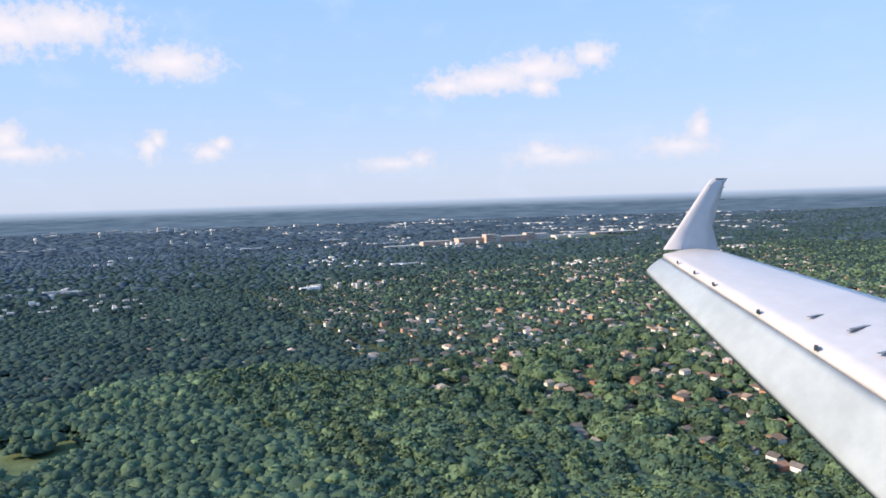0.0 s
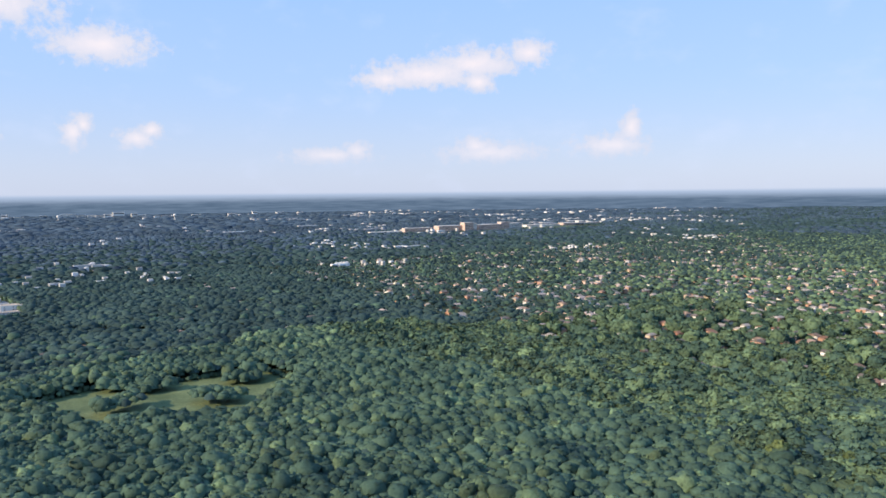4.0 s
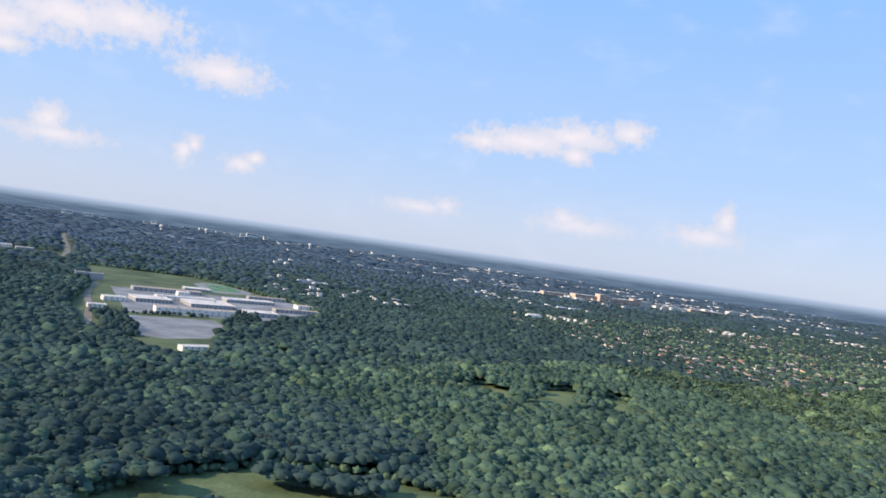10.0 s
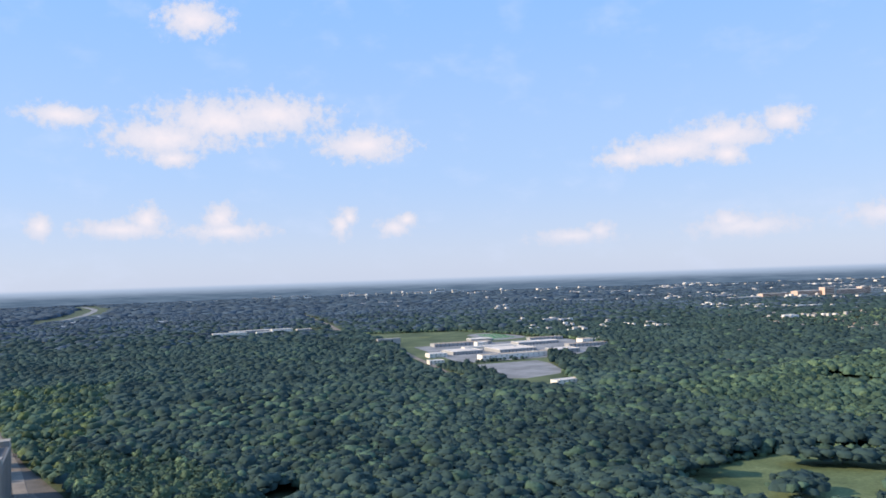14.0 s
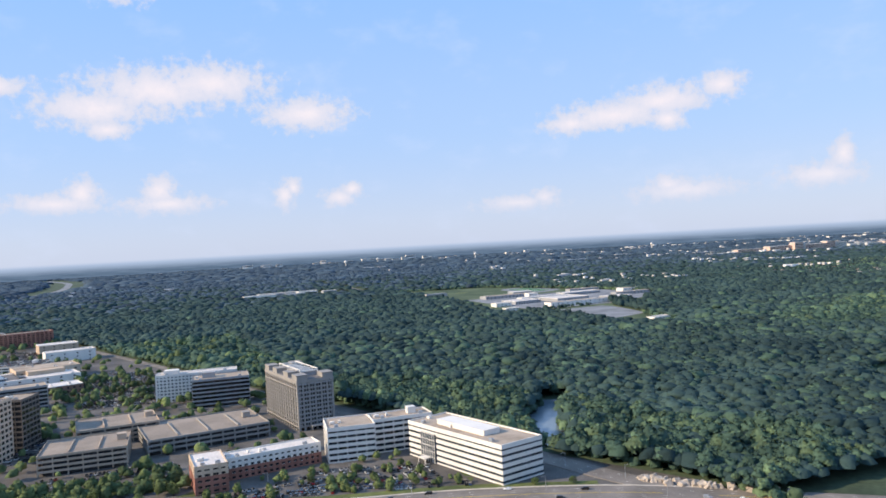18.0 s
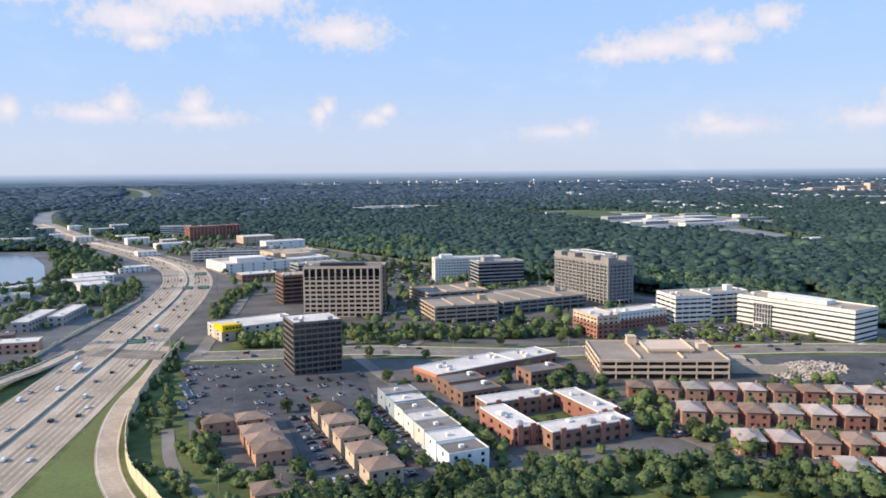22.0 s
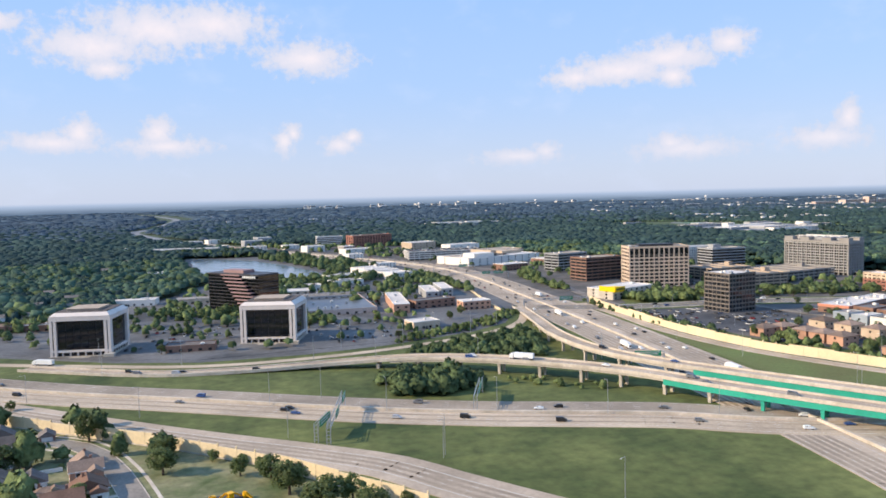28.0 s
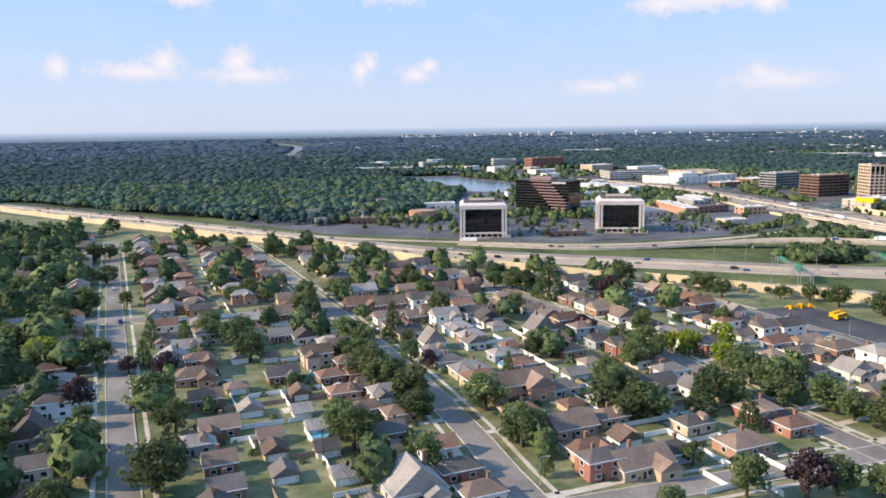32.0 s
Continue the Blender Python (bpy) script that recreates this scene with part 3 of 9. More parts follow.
def wooded(X, Y):
    ok = np.ones(X.shape, bool)
    for p in CLEAR:
        ok &= ~inside(X, Y, p)
    # ragged meadow edges, with trees standing out in the open
    for p in MEADOWS:
        k = inside(X, Y, p)
        ok |= k & (np.sin(X / 17.0 + 2 * np.sin(Y / 29.0)) + np.sin(Y / 13.0 + X / 41.0) > 1.0)
    ok &= ~(near_line(X, Y, INTERSTATE, 60) & (Y > 1500) & (Y < 1900))
    ok &= ~(near_line(X, Y, INTERSTATE, 36) & (Y > 1900))
    for line, reach in ((NEAR_INTERSTATE, 48), (TOLLWAY, 45), (RIVER, 15), (SCHOOL_ROAD, 22), (RIVER_ROAD, 11), (FOREST_ROAD, 9)):
        ok &= ~near_line(X, Y, line, reach)
    return ok


def patchy(X, Y, scale, seed):
    return np.array([noise.noise((x / scale, y / scale, seed)) for x, y in zip(X, Y)])


rng = np.random.default_rng(7)


TOWN_EDGE = [(1268, 300), (1268, 400), (1236, 480), (1196, 600), (1156, 735), (1110, 860), (1054, 1060), (956, 1380)]


def wood_edge(X):
    """How far the tall woods reach north, before the wooded streets begin."""
    return np.interp(X, (1150, 1900, 2004, 2165, 2335, 2435, 2540, 2660, 2700, 2730, 2790), (880, 900, 927, 1003, 1022, 1070, 1055, 1000, 860, 560, 300))


# suburb under trees: open where streets and gardens are
def suburb(X, Y):
    return (Y > wood_edge(X) + 20) & (X > 2120 + 0.10 * Y) & (Y > 330)


# house plots along the suburb's streets, sparser towards the west
SUBURB, sub_rng = [], random.Random(41)
taken = set()
for i in range(18000):
    y = 350 + 2000 * sub_rng.random() ** 1.25
    x = sub_rng.uniform(2300 + 0.1 * y, 2900 + 1.25 * y)
    if not suburb(np.array([x]), np.array([y]))[0]:
        continue
    col = (x - 0.12 * y) % 92.0
    open_ = min(1.0, max(0.10, (x - 2560 - 0.12 * y) / 420)) * (0.45 + 0.9 * (noise.noise((x / 240, y / 200, 7.7)) > -0.05))
    cell = (int(x // 15), int(y // 15))
    if abs(abs(col - 46) - 25) > 8 or sub_rng.random() > open_ * (0.66 if y < 1150 and x > 2620 else 0.55) or any((cell[0] + a, cell[1] + b) in taken for a, b in ((0, 0), (0, 1), (0, -1), (1, 0), (-1, 0))):
        continue
    taken.add(cell)
    SUBURB.append((x, y, sub_rng.choice((0, 90))))
for x, y in ((2143, 1138), (2200, 1160), (2290, 1240), (2433, 1387), (2504, 1334), (2380, 1300), (2340, 1190), (2560, 1180), (2610, 1090), (2480, 1110), (2250, 1290), (2420, 1200)):
    SUBURB.append((x, y, 0))
HX, HY = np.array([p[0] for p in SUBURB]), np.array([p[1] for p in SUBURB])


def thin(X, Y, keep, wide=1.0):
    """Gaps along the suburb's streets and round its houses, longer on the camera's side."""
    sub = suburb(X, Y) & (X > 2600 + 0.12 * Y)
    street = (np.abs((X - 0.12 * Y) % 92.0 - 46) > 40) | (np.abs((Y + 0.12 * X) % 200.0 - 100) > 94)
    lot = rng.uniform(0, 1, X.shape) > keep
    yard = np.zeros(X.shape, bool)
    for i in range(0, len(X), 4000):
        dx, dy = X[i:i + 4000, None] - HX[None], Y[i:i + 4000, None] - HY[None]
        yard[i:i + 4000] = ((np.abs(dx) < 9 * wide) & (dy < 6 * wide) & (dy > -19 * wide)).any(1)
    return ~((sub & (street | lot)) | yard)


def leafy(rings, sides, seed, cards):
    """A lumpy crown with leaf sprays standing off it, so that its outline breaks up."""
    dv, df = dome(rings, sides, seed, 0.24)
    rnd = random.Random(seed)
    vs, fs = [tuple(v) for v in dv], [tuple(f) for f in df]
    for i in range(cards):
        j = rnd.randrange(len(dv))
        p = Vector(dv[j]).lerp(Vector(dv[(j + 1) % len(dv)]), rnd.random() * 0.6)
        n = (p.normalized() + Vector((rnd.gauss(0, 0.35), rnd.gauss(0, 0.35), rnd.gauss(0.15, 0.35)))).normalized()
        p = p * rnd.uniform(0.98, 1.18)
        t = n.orthogonal().normalized()
        b = n.cross(t)
        a = rnd.uniform(0, 6.28)
        t, b = t * math.cos(a) + b * math.sin(a), b * math.cos(a) - t * math.sin(a)
        k = rnd.uniform(0.12, 0.28)
        base = len(vs)
        vs += [tuple(p + q) for q in (t * k, b * k * 0.8 + n * 0.05, -t * k, -b * k * 0.8 - n * 0.05)]
        fs += [(base, base + 1, base + 2), (base, base + 2, base + 3)]
    return np.array(vs, np.float32), np.array(fs, np.int32)


fine = [leafy(3, 7, 10 + i, 13) for i in range(10)]
dense = [leafy(4, 8, 110 + i, 110) for i in range(6)]
mid = [dome(3, 6, 30 + i, 0.30) for i in range(8)]
low = [dome(2, 6, 50 + i, 0.25, -0.1) for i in range(5)]
X, Y = grid(1150, 3200, 215, 1110, 7.4, rng)
k = wooded(X, Y) & thin(X, Y, 0.70) & ((Y > 350) | (X > 2240)) & (Y < np.maximum(900, wood_edge(X) + 8)) & (X < 2500 + 60 * patchy(X, Y, 90, 4))
X, Y = X[k], Y[k]
R = np.clip(rng.lognormal(1.49, 0.32, X.shape), 2.4, 8.5)
rim = (Y > wood_edge(X) - 22) & (X > 2000) & (X < 2690)
R = np.where(rim, R * 0.72, R)
H = 10.5 + 6.0 * patchy(X, Y, 70, 1) + 0.3 * (R - 5) + rng.uniform(-2.0, 2.0, X.shape) - 5.0 * suburb(X, Y)
east = X > 1850 + 120 * patchy(X, Y, 160, 8)
spots = np.stack([X, Y, H, R], 1)
# rim crowns mostly get the lighter leaf: a sunlit edge put into colour
share = np.where(suburb(X, Y), 0.62, np.where(rim, 0.85, 0.06 + 0.34 * (patchy(X, Y, 130, 9) > 0.12)))
scatter("woods_edge", spots[east], fine, "leaf", "dense deciduous woods of rounded dark green crowns", rng, 0.76, smooth=True, other="leaf_suburb", share=share[east])
beside = near_line(X, Y, TOWN_EDGE[:5], 95)
scatter("woods_road", spots[beside & ~east] * np.array((1, 1, 1, 0.85)), dense, "leaf", "leafy woods beside the town road", rng, 0.85, smooth=True, other="leaf_suburb", share=np.full(int((beside & ~east).sum()), 0.3))
east |= beside
# the western woods take the darker leaf colour in place of cloud shade
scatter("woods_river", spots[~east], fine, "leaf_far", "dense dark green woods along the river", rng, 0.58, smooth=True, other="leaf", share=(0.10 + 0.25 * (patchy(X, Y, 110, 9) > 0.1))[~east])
# the broad old crowns of the suburb's near side
X, Y = grid(2430, 3200, 215, 1110, 12.2, rng)
k = wooded(X, Y) & thin(X, Y, 0.92) & (X >= 2490 + 60 * patchy(X, Y, 90, 4)) & (Y < np.maximum(900, wood_edge(X) + 8))
X, Y = X[k], Y[k]
R = np.clip(rng.lognormal(2.02, 0.26, X.shape), 4.0, 12.0)
broad = [leafy(6, 11, 210 + i, 150) for i in range(6)]
# crowns cleared and lowered along the camera's sight line, so that the houses show
U = ((X[:, None] - HX[None]) + (Y[:, None] - HY[None])) * 0.707
W = ((X[:, None] - HX[None]) - (Y[:, None] - HY[None])) * 0.707
view_gap = (np.arange(len(HX)) % 5 < 2)[None]
bare = ((np.abs(W) < 10) & (U > -12) & (U < 8)).any(1)
young = ((np.abs(W) < 11) & (U > np.where(view_gap, -46, -24)) & (U < 8)).any(1)
R = np.where(young, R * 0.64, R)
H = np.where(young, 3.2, 6.0 + 4.0 * patchy(X, Y, 70, 1)) + 0.5 * (R - 8) + rng.uniform(-1.5, 1.5, X.shape)
scatter("woods_suburb_near", np.stack([X, Y, H, R], 1)[~bare], broad, "leaf_suburb", "broad old deciduous crowns over the suburb's gardens", rng, 0.85, smooth=True, other="leaf", share=np.where(patchy(X, Y, 90, 12) > 0, 0.12, 0.45)[~bare])
sparse = rng.uniform(0, 1, X.shape) < 0.05
scatter("yellowing_crowns", (np.stack([X + 5, Y + 4, H, R * 0.9], 1))[~bare & sparse], broad, "leaf_town", "yellowing crowns among the suburb's gardens", rng, 0.9, smooth=True)
# the lower storey of the woods, between the crowns
X, Y = grid(1150, 2750, 240, 1080, 9.0, rng)
k = wooded(X, Y) & thin(X, Y, 0.5) & ((Y > 350) | (X > 2240)) & ~suburb(X, Y) & (Y < np.maximum(900, wood_edge(X) + 5))
X, Y = X[k], Y[k]
scatter("woods_understorey", np.stack([X, Y, 8.0 + 6.0 * patchy(X, Y, 70, 1) + rng.uniform(-1, 1, X.shape), rng.uniform(5, 7.4, X.shape)], 1), low, "leaf", "lower leafy crowns filling the gaps of the woods", rng, 0.7, smooth=True, other="leaf_far", share=np.where(X < 1850, 0.8, 0.3))
X, Y = grid(-760, 3200, 300, 2100, 9.6, rng)
k = wooded(X, Y) & ~((X > 1150) & (X < 3200) & (Y < np.maximum(900, wood_edge(X) + 8))) & thin(X, Y, 0.72) & ~((X < 1150) & (Y < 1450))
X, Y = X[k], Y[k]
R = np.clip(rng.lognormal(1.78, 0.26, X.shape), 3.4, 10.0)
R = np.where(suburb(X, Y) & (X > 2600 + 0.12 * Y), R * 0.74, R)
spots = np.stack([X, Y, 7.5 + 4.0 * patchy(X, Y, 80, 2) + 0.3 * (R - 6) + rng.uniform(-1.8, 1.8, X.shape), R], 1)
# outside the suburb the haze-tinted leaf takes over with distance
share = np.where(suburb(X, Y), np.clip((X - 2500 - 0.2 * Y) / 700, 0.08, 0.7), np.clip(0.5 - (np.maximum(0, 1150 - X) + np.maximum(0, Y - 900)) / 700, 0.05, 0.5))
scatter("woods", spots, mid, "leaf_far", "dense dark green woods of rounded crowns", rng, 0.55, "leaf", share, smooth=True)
# young growth along the rims of the clearings and the river
rims = []
for poly in (*MEADOWS, CAMPUS, RIVER, TOWN_EDGE):
    for a, b in zip(poly, poly[1:] + ([] if poly in (RIVER, TOWN_EDGE) else poly[:1])):
        n = int(math.dist(a, b) / 4.2)
        for i in range(n):
            u = (i + rng.uniform(0, 1)) / n
            off = rng.choice((-1, 1)) * rng.uniform(13, 17) if poly is RIVER else rng.uniform(-9, 0) if poly is TOWN_EDGE else rng.uniform(-5, 5)
            dx, dy = (b[0] - a[0]) / math.dist(a, b), (b[1] - a[1]) / math.dist(a, b)
            rims.append((a[0] + (b[0] - a[0]) * u - dy * off, a[1] + (b[1] - a[1]) * u + dx * off, rng.uniform(1.5, 5.0), rng.uniform(2.4, 4.6)))
scatter("woods_rim", np.array(rims), fine, "leaf", "young leafy growth along the edges of clearings", rng, 0.95, smooth=True, other="leaf_suburb", share=np.full(len(rims), 0.4))
# small crowns of the wooded suburb beyond the tollway, with open lots in it
X, Y = grid(-760, 1150, 300, 1450, 8.0, rng)
k = wooded(X, Y) & (patchy(X, Y, 38, 12) < 0.27 + np.clip((Y - 850) / 900, 0, 0.5))
X, Y = X[k], Y[k]
R = np.clip(rng.lognormal(1.42, 0.32, X.shape), 2.2, 8)
spots, share = np.stack([X, Y, 5.5 + 4.0 * patchy(X, Y, 60, 2) + 0.5 * (R - 4) + rng.uniform(-1.5, 1.5, X.shape), R], 1), 0.15 + 0.35 * (patchy(X, Y, 50, 14) > 0.1)
near = np.ones(X.shape, bool)
scatter("woods_north", spots[near], fine, "leaf", "dense dark green woods beyond the town and tollway", rng, 0.75, "leaf_shade", share[near], smooth=True)
X, Y = grid(3200, 5600, 380, 2100, 13.5, rng)
k = thin(X, Y, 0.8)
X, Y = X[k], Y[k]
# the lighter suburb leaf gives way to the haze-tinted one with distance
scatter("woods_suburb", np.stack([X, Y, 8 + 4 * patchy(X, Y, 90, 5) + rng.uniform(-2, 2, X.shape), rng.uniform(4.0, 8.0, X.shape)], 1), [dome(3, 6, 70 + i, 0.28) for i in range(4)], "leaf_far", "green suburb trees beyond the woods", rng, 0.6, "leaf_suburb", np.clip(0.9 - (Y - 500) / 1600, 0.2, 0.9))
X, Y = grid(-1500, 7600, 2080, 4600, 27.0, rng)
k = wooded(X, Y) & (rng.uniform(0, 1, X.shape) < 0.95)
X, Y = X[k], Y[k]
# the painted haze tint takes over from the greener leaf farther north
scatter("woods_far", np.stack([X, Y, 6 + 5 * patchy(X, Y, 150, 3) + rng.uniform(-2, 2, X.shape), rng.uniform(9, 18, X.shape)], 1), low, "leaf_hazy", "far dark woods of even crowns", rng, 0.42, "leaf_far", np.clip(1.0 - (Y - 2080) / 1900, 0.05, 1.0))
X, Y = grid(-3000, 14000, 4600, 9200, 68.0, rng)
k = (X * X * 0.6 + Y * Y < 9400 ** 2) & ~near_line(X, Y, INTERSTATE, 140)
X, Y = X[k], Y[k]
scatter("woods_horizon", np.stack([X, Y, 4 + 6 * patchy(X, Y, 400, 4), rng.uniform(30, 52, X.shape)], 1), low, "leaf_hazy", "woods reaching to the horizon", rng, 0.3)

X, Y = grid(5600, 11500, 380, 4600, 33.0, rng)
k = ~((X < 7600) & (Y > 2080)) & (rng.uniform(0, 1, X.shape) < 0.95)
X, Y = X[k], Y[k]
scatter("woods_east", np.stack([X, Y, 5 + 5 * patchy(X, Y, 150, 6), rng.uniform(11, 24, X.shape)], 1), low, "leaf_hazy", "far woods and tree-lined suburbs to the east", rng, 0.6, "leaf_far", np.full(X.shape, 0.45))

# ---- roads ----
def road(name, pts, a, b, mat, label, top=0.35, step=12, kind="structure"):
    ob = part(name, ribbon(smooth_line(pts, step), a, b, top, 0.5), mat, None)
    return tagged(ob, label, "road", kind=kind)


def marks(name, pts, offs, top, on=3.0, gap=9.0, width=0.22, mat="lane_white", step=12, label="white painted lane lines"):
    bm, line = bmesh.new(), smooth_line(pts, step)
    for o in offs:
        dashes(line, o, width, top, on, gap, bm)
    return tagged(part(name, bm, mat, None), label, "road marking", kind="structure")


# same road as the near lanes; distance haze is put into its grey
road("road_interstate_far", FAR_INTERSTATE, -24, 24, "grey_lot", "pale grey motorway running away through far woods", 0.35, 40)
road("road_interstate_west", NEAR_INTERSTATE, -28, -1.2, "worn_lanes", "tan worn concrete motorway lanes")
road("road_interstate_east", NEAR_INTERSTATE, 1.2, 30, "worn_lanes", "tan worn concrete motorway lanes")
marks("trim_lanes_interstate", NEAR_INTERSTATE, (-23.4, -19.7, -16, -12.3, -8.6, 8.6, 12.3, 16, 19.7, 23.4), 0.37)
marks("trim_wear_interstate", NEAR_INTERSTATE, (-25.2, -21.5, -17.8, -14.1, -10.4, 10.4, 14.1, 17.8, 21.5, 25.2), 0.36, 500, 0.1, 2.3, "worn_tracks", label="darker worn wheel lanes")
marks("trim_edges_interstate", NEAR_INTERSTATE, (-27, -4.6, 4.6, 27), 0.37, 400, 0.1, 0.2)
road("road_tollway_north", TOLLWAY, -21, -1.0, "worn_tollway", "grey worn concrete tollway lanes", 0.39)
road("road_tollway_south", TOLLWAY, 1.0, 22, "concrete_road", "pale worn concrete tollway lanes", 0.39)
marks("trim_lanes_tollway", TOLLWAY, (-16, -12.2, -8.4, 8.2, 11.9, 15.6), 0.44)
marks("trim_wear_tollway", TOLLWAY, (6.3, 13.8), 0.415, 500, 0.1, 2.3, "road_wear", label="darker worn wheel lanes")
marks("trim_edges_tollway", TOLLWAY, (-19.5, -4.4, 4.2, 19), 0.44, 400, 0.1, 0.2)
road("road_wall_ramp", WALL_RAMP, -5, 5.5, "tan_road", "worn tan concrete ramp along the sound wall", 0.40)
marks("trim_ramp_edges", WALL_RAMP, (-4.2, 4.6), 0.42, 400, 0.1, 0.3)
road("road_south_ramp", SOUTH_RAMP, -4, 21, "worn_lanes", "tan worn concrete ramp lanes beside the tollway", 0.40)
marks("trim_south_ramp", SOUTH_RAMP, (2.5, 15), 0.42, 400, 0.1, 0.3)
marks("trim_south_lanes", SOUTH_RAMP, (6.2, 10.4), 0.42)
marks("trim_south_wear", SOUTH_RAMP, (4.3, 8.3, 12.6), 0.41, 500, 0.1, 2.0, "worn_tracks", label="darker worn wheel lanes")
road("road_frontage", FRONTAGE, -4, 4, "concrete_road", "curving concrete frontage lane", 0.42)
road("road_cross", CROSS_ROAD, -12, 12, "street_asphalt", "wide grey town road", 0.44)
marks("trim_cross_lanes", CROSS_ROAD, (-7.5, -3.8, 3.8, 7.5), 0.46)
marks("trim_cross_centre", CROSS_ROAD, (-0.4, 0.4), 0.46, 400, 0.1, 0.25, "lane_yellow", label="yellow painted centre lines")
for a_, b_ in ((-22, -14.2), (14.2, 22)):
    tagged(part("ground_verge_cross", ribbon(smooth_line(CROSS_ROAD[1:-2], 12), a_, b_, 0.37, 0.4), "grass", None), "mown grass beside the town road", "ground", kind="structure")
for a_, b_ in ((-14.2, -12.4), (12.4, 14.2)):
    tagged(part("pavement_cross", ribbon(smooth_line(CROSS_ROAD[1:-1], 12), a_, b_, 0.50, 0.5), "sidewalk", None), "pale concrete footpath by the town road", "pavement", kind="structure")
road("road_ring", [(792, 612), (808, 598), (826, 600), (846, 608), (866, 604), (872, 588), (862, 572)], -3, 3, "street_asphalt", "curved drive before the office tower", 0.47, 6)
road("road_river", RIVER_ROAD, -9, 9, "street_asphalt", "grey road along the river woods", 0.48)
marks("trim_river_lanes", RIVER_ROAD, (-4.2, 4.2), 0.50)
road("road_forest", FOREST_ROAD, -5, 5, "street_asphalt", "narrow road along the forest edge", 0.40)

# median barriers and parapets
for nm, pts in (("barrier_interstate", NEAR_INTERSTATE), ("barrier_tollway", TOLLWAY)):
    tagged(part(nm, ribbon(smooth_line(pts, 12), -0.6, 0.6, 1.7, 1.7), "sidewalk", None), "low concrete median barrier", "barrier", kind="structure")


def deck(name, pts, half, girder):
    """A raised ramp: roadway, two parapets, edge girders."""
    line = smooth_line(pts, 8)
    ob = tagged(part(name, ribbon(line, -half, half, 0.5, 0.9), "concrete_road", None), "curved concrete flyover ramp on piers", "bridge", kind="structure")
    for s in (-1, 1):
        part("parapet", ribbon(line, s * half - 0.25, s * half + 0.25, 1.5, 1.9), "sidewalk", ob)
    part("roadway", ribbon(line, -half + 0.9, half - 0.9, 0.54, 0.1), "tan_road", ob)
    high = [p for p in line if p.z > 5.5]
    green = [p for p in high if p.y < (346 if girder else 336)]
    pale = [p for p in high if p.y >= (338 if girder else 328)]
    for seg, mat, nm in ((green, "girder_green", "girder"), (pale, "concrete", "beam")):
        if len(seg) > 2:
            for o in (-half + 0.5, 0, half - 0.5):
                part(nm, ribbon(seg, o - 0.4, o + 0.4, -0.4, 3.0 if nm == "girder" else 1.2), mat, ob)
    # stiffeners on the green girders
    if len(green) > 2:
        side = offsets(green)
        rib = mesh_of("stiffener", boxes((-0.14, 0.14, -0.16, 0.16, -3.4, -0.4)), "girder_green")
        for i in range(0, len(green) - 1):
            for f in (0.0, 0.5):
                for s in (-1, ):
                    p = green[i].lerp(green[i + 1], f) + side[i] * s * (half + 0.02)
                    placed("stiffener", rib, ob, p.x, p.y, p.z)
    dashes_ob = part("lane_line", dashes(line, 0, 0.3, 0.56, 3, 9), "lane_white", ob)
    return ob, line


def piers(ob, line, every, start, half):
    run, last = 0.0, None
    side = offsets(line)
    for i in range(1, len(line)):
        run += (line[i] - line[i - 1]).length
        if line[i].z < 4.5 or run < start:
            continue
        if last is None or run - last > every:
            last = run
            a = math.degrees(math.atan2(side[i].y, side[i].x))
            green = line[i].y < 300
            z = line[i].z - (3.4 if line[i].y < 340 else 1.6)
            p = part("pier", boxes((-half + 0.6, half - 0.6, -0.9, 0.9, z - 1.4, z), *[(o - 0.8, o + 0.8, -0.8, 0.8, 0, z - 1.4) for o in (-half + 1.8, half - 1.8)]), "girder_green" if green else "concrete", ob)
            p.matrix_basis = pose(line[i].x * S, line[i].y * S, 0, 0, 0, a)


fa, la = deck("bridge_near", FLYOVER_A, 5.6, False)
piers(fa, la, 22, 60, 5.6)
fb, lb = deck("bridge_loop", FLYOVER_B, 5.2, True)
piers(fb, lb, 27, 60, 5.2)


def sound_wall(name, pts, high):
    """Panels slid between posts; the tops go down in steps, a few panels at a time."""
    line = smooth_line(pts, 9)
    ob = tagged(part(name, ribbon(line, -0.45, 0.45, 0.6, 0.8), "sidewalk", None), "cream panelled concrete sound wall", "wall", kind="structure")
    side = offsets(line)
    post = mesh_of("post", boxes((-0.3, 0.3, -0.3, 0.3, 0, high + 0.1)), "sound_wall")
    for i, (p, n) in enumerate(zip(line, side)):
        placed("post", post, ob, p.x, p.y, 0, math.degrees(math.atan2(n.y, n.x)))
        if i + 1 < len(line):
            top = high - 0.55 * ((i // 3) % 3)
            part("panel", ribbon([p, line[i + 1]], -0.18, 0.18, top, top - 0.5), "sound_wall", ob)
    return ob


sound_wall("wall_ramp", [(700, 640), (685, 579), (670, 496), (665, 443), (667, 391), (678, 346), (693, 297), (706, 261), (724, 230)], 6.6)
sound_wall("wall_homes", [(-236, 1080), (-94, 867), (21, 706), (109, 591), (157, 507), (187, 474), (215, 442), (241, 414), (265, 388), (288, 364), (308, 340), (327, 316), (345, 286), (367, 252)], 6.2)
sound_wall("wall_interstate", [(596, 625), (612, 690), (645, 800), (668, 880)], 3.0)

# paved lots
def lot(name, poly, mat="dark_lot", z=0.30, label="dark asphalt parking lot"):
    return sheet(name, poly, z, mat, label, "parking lot")


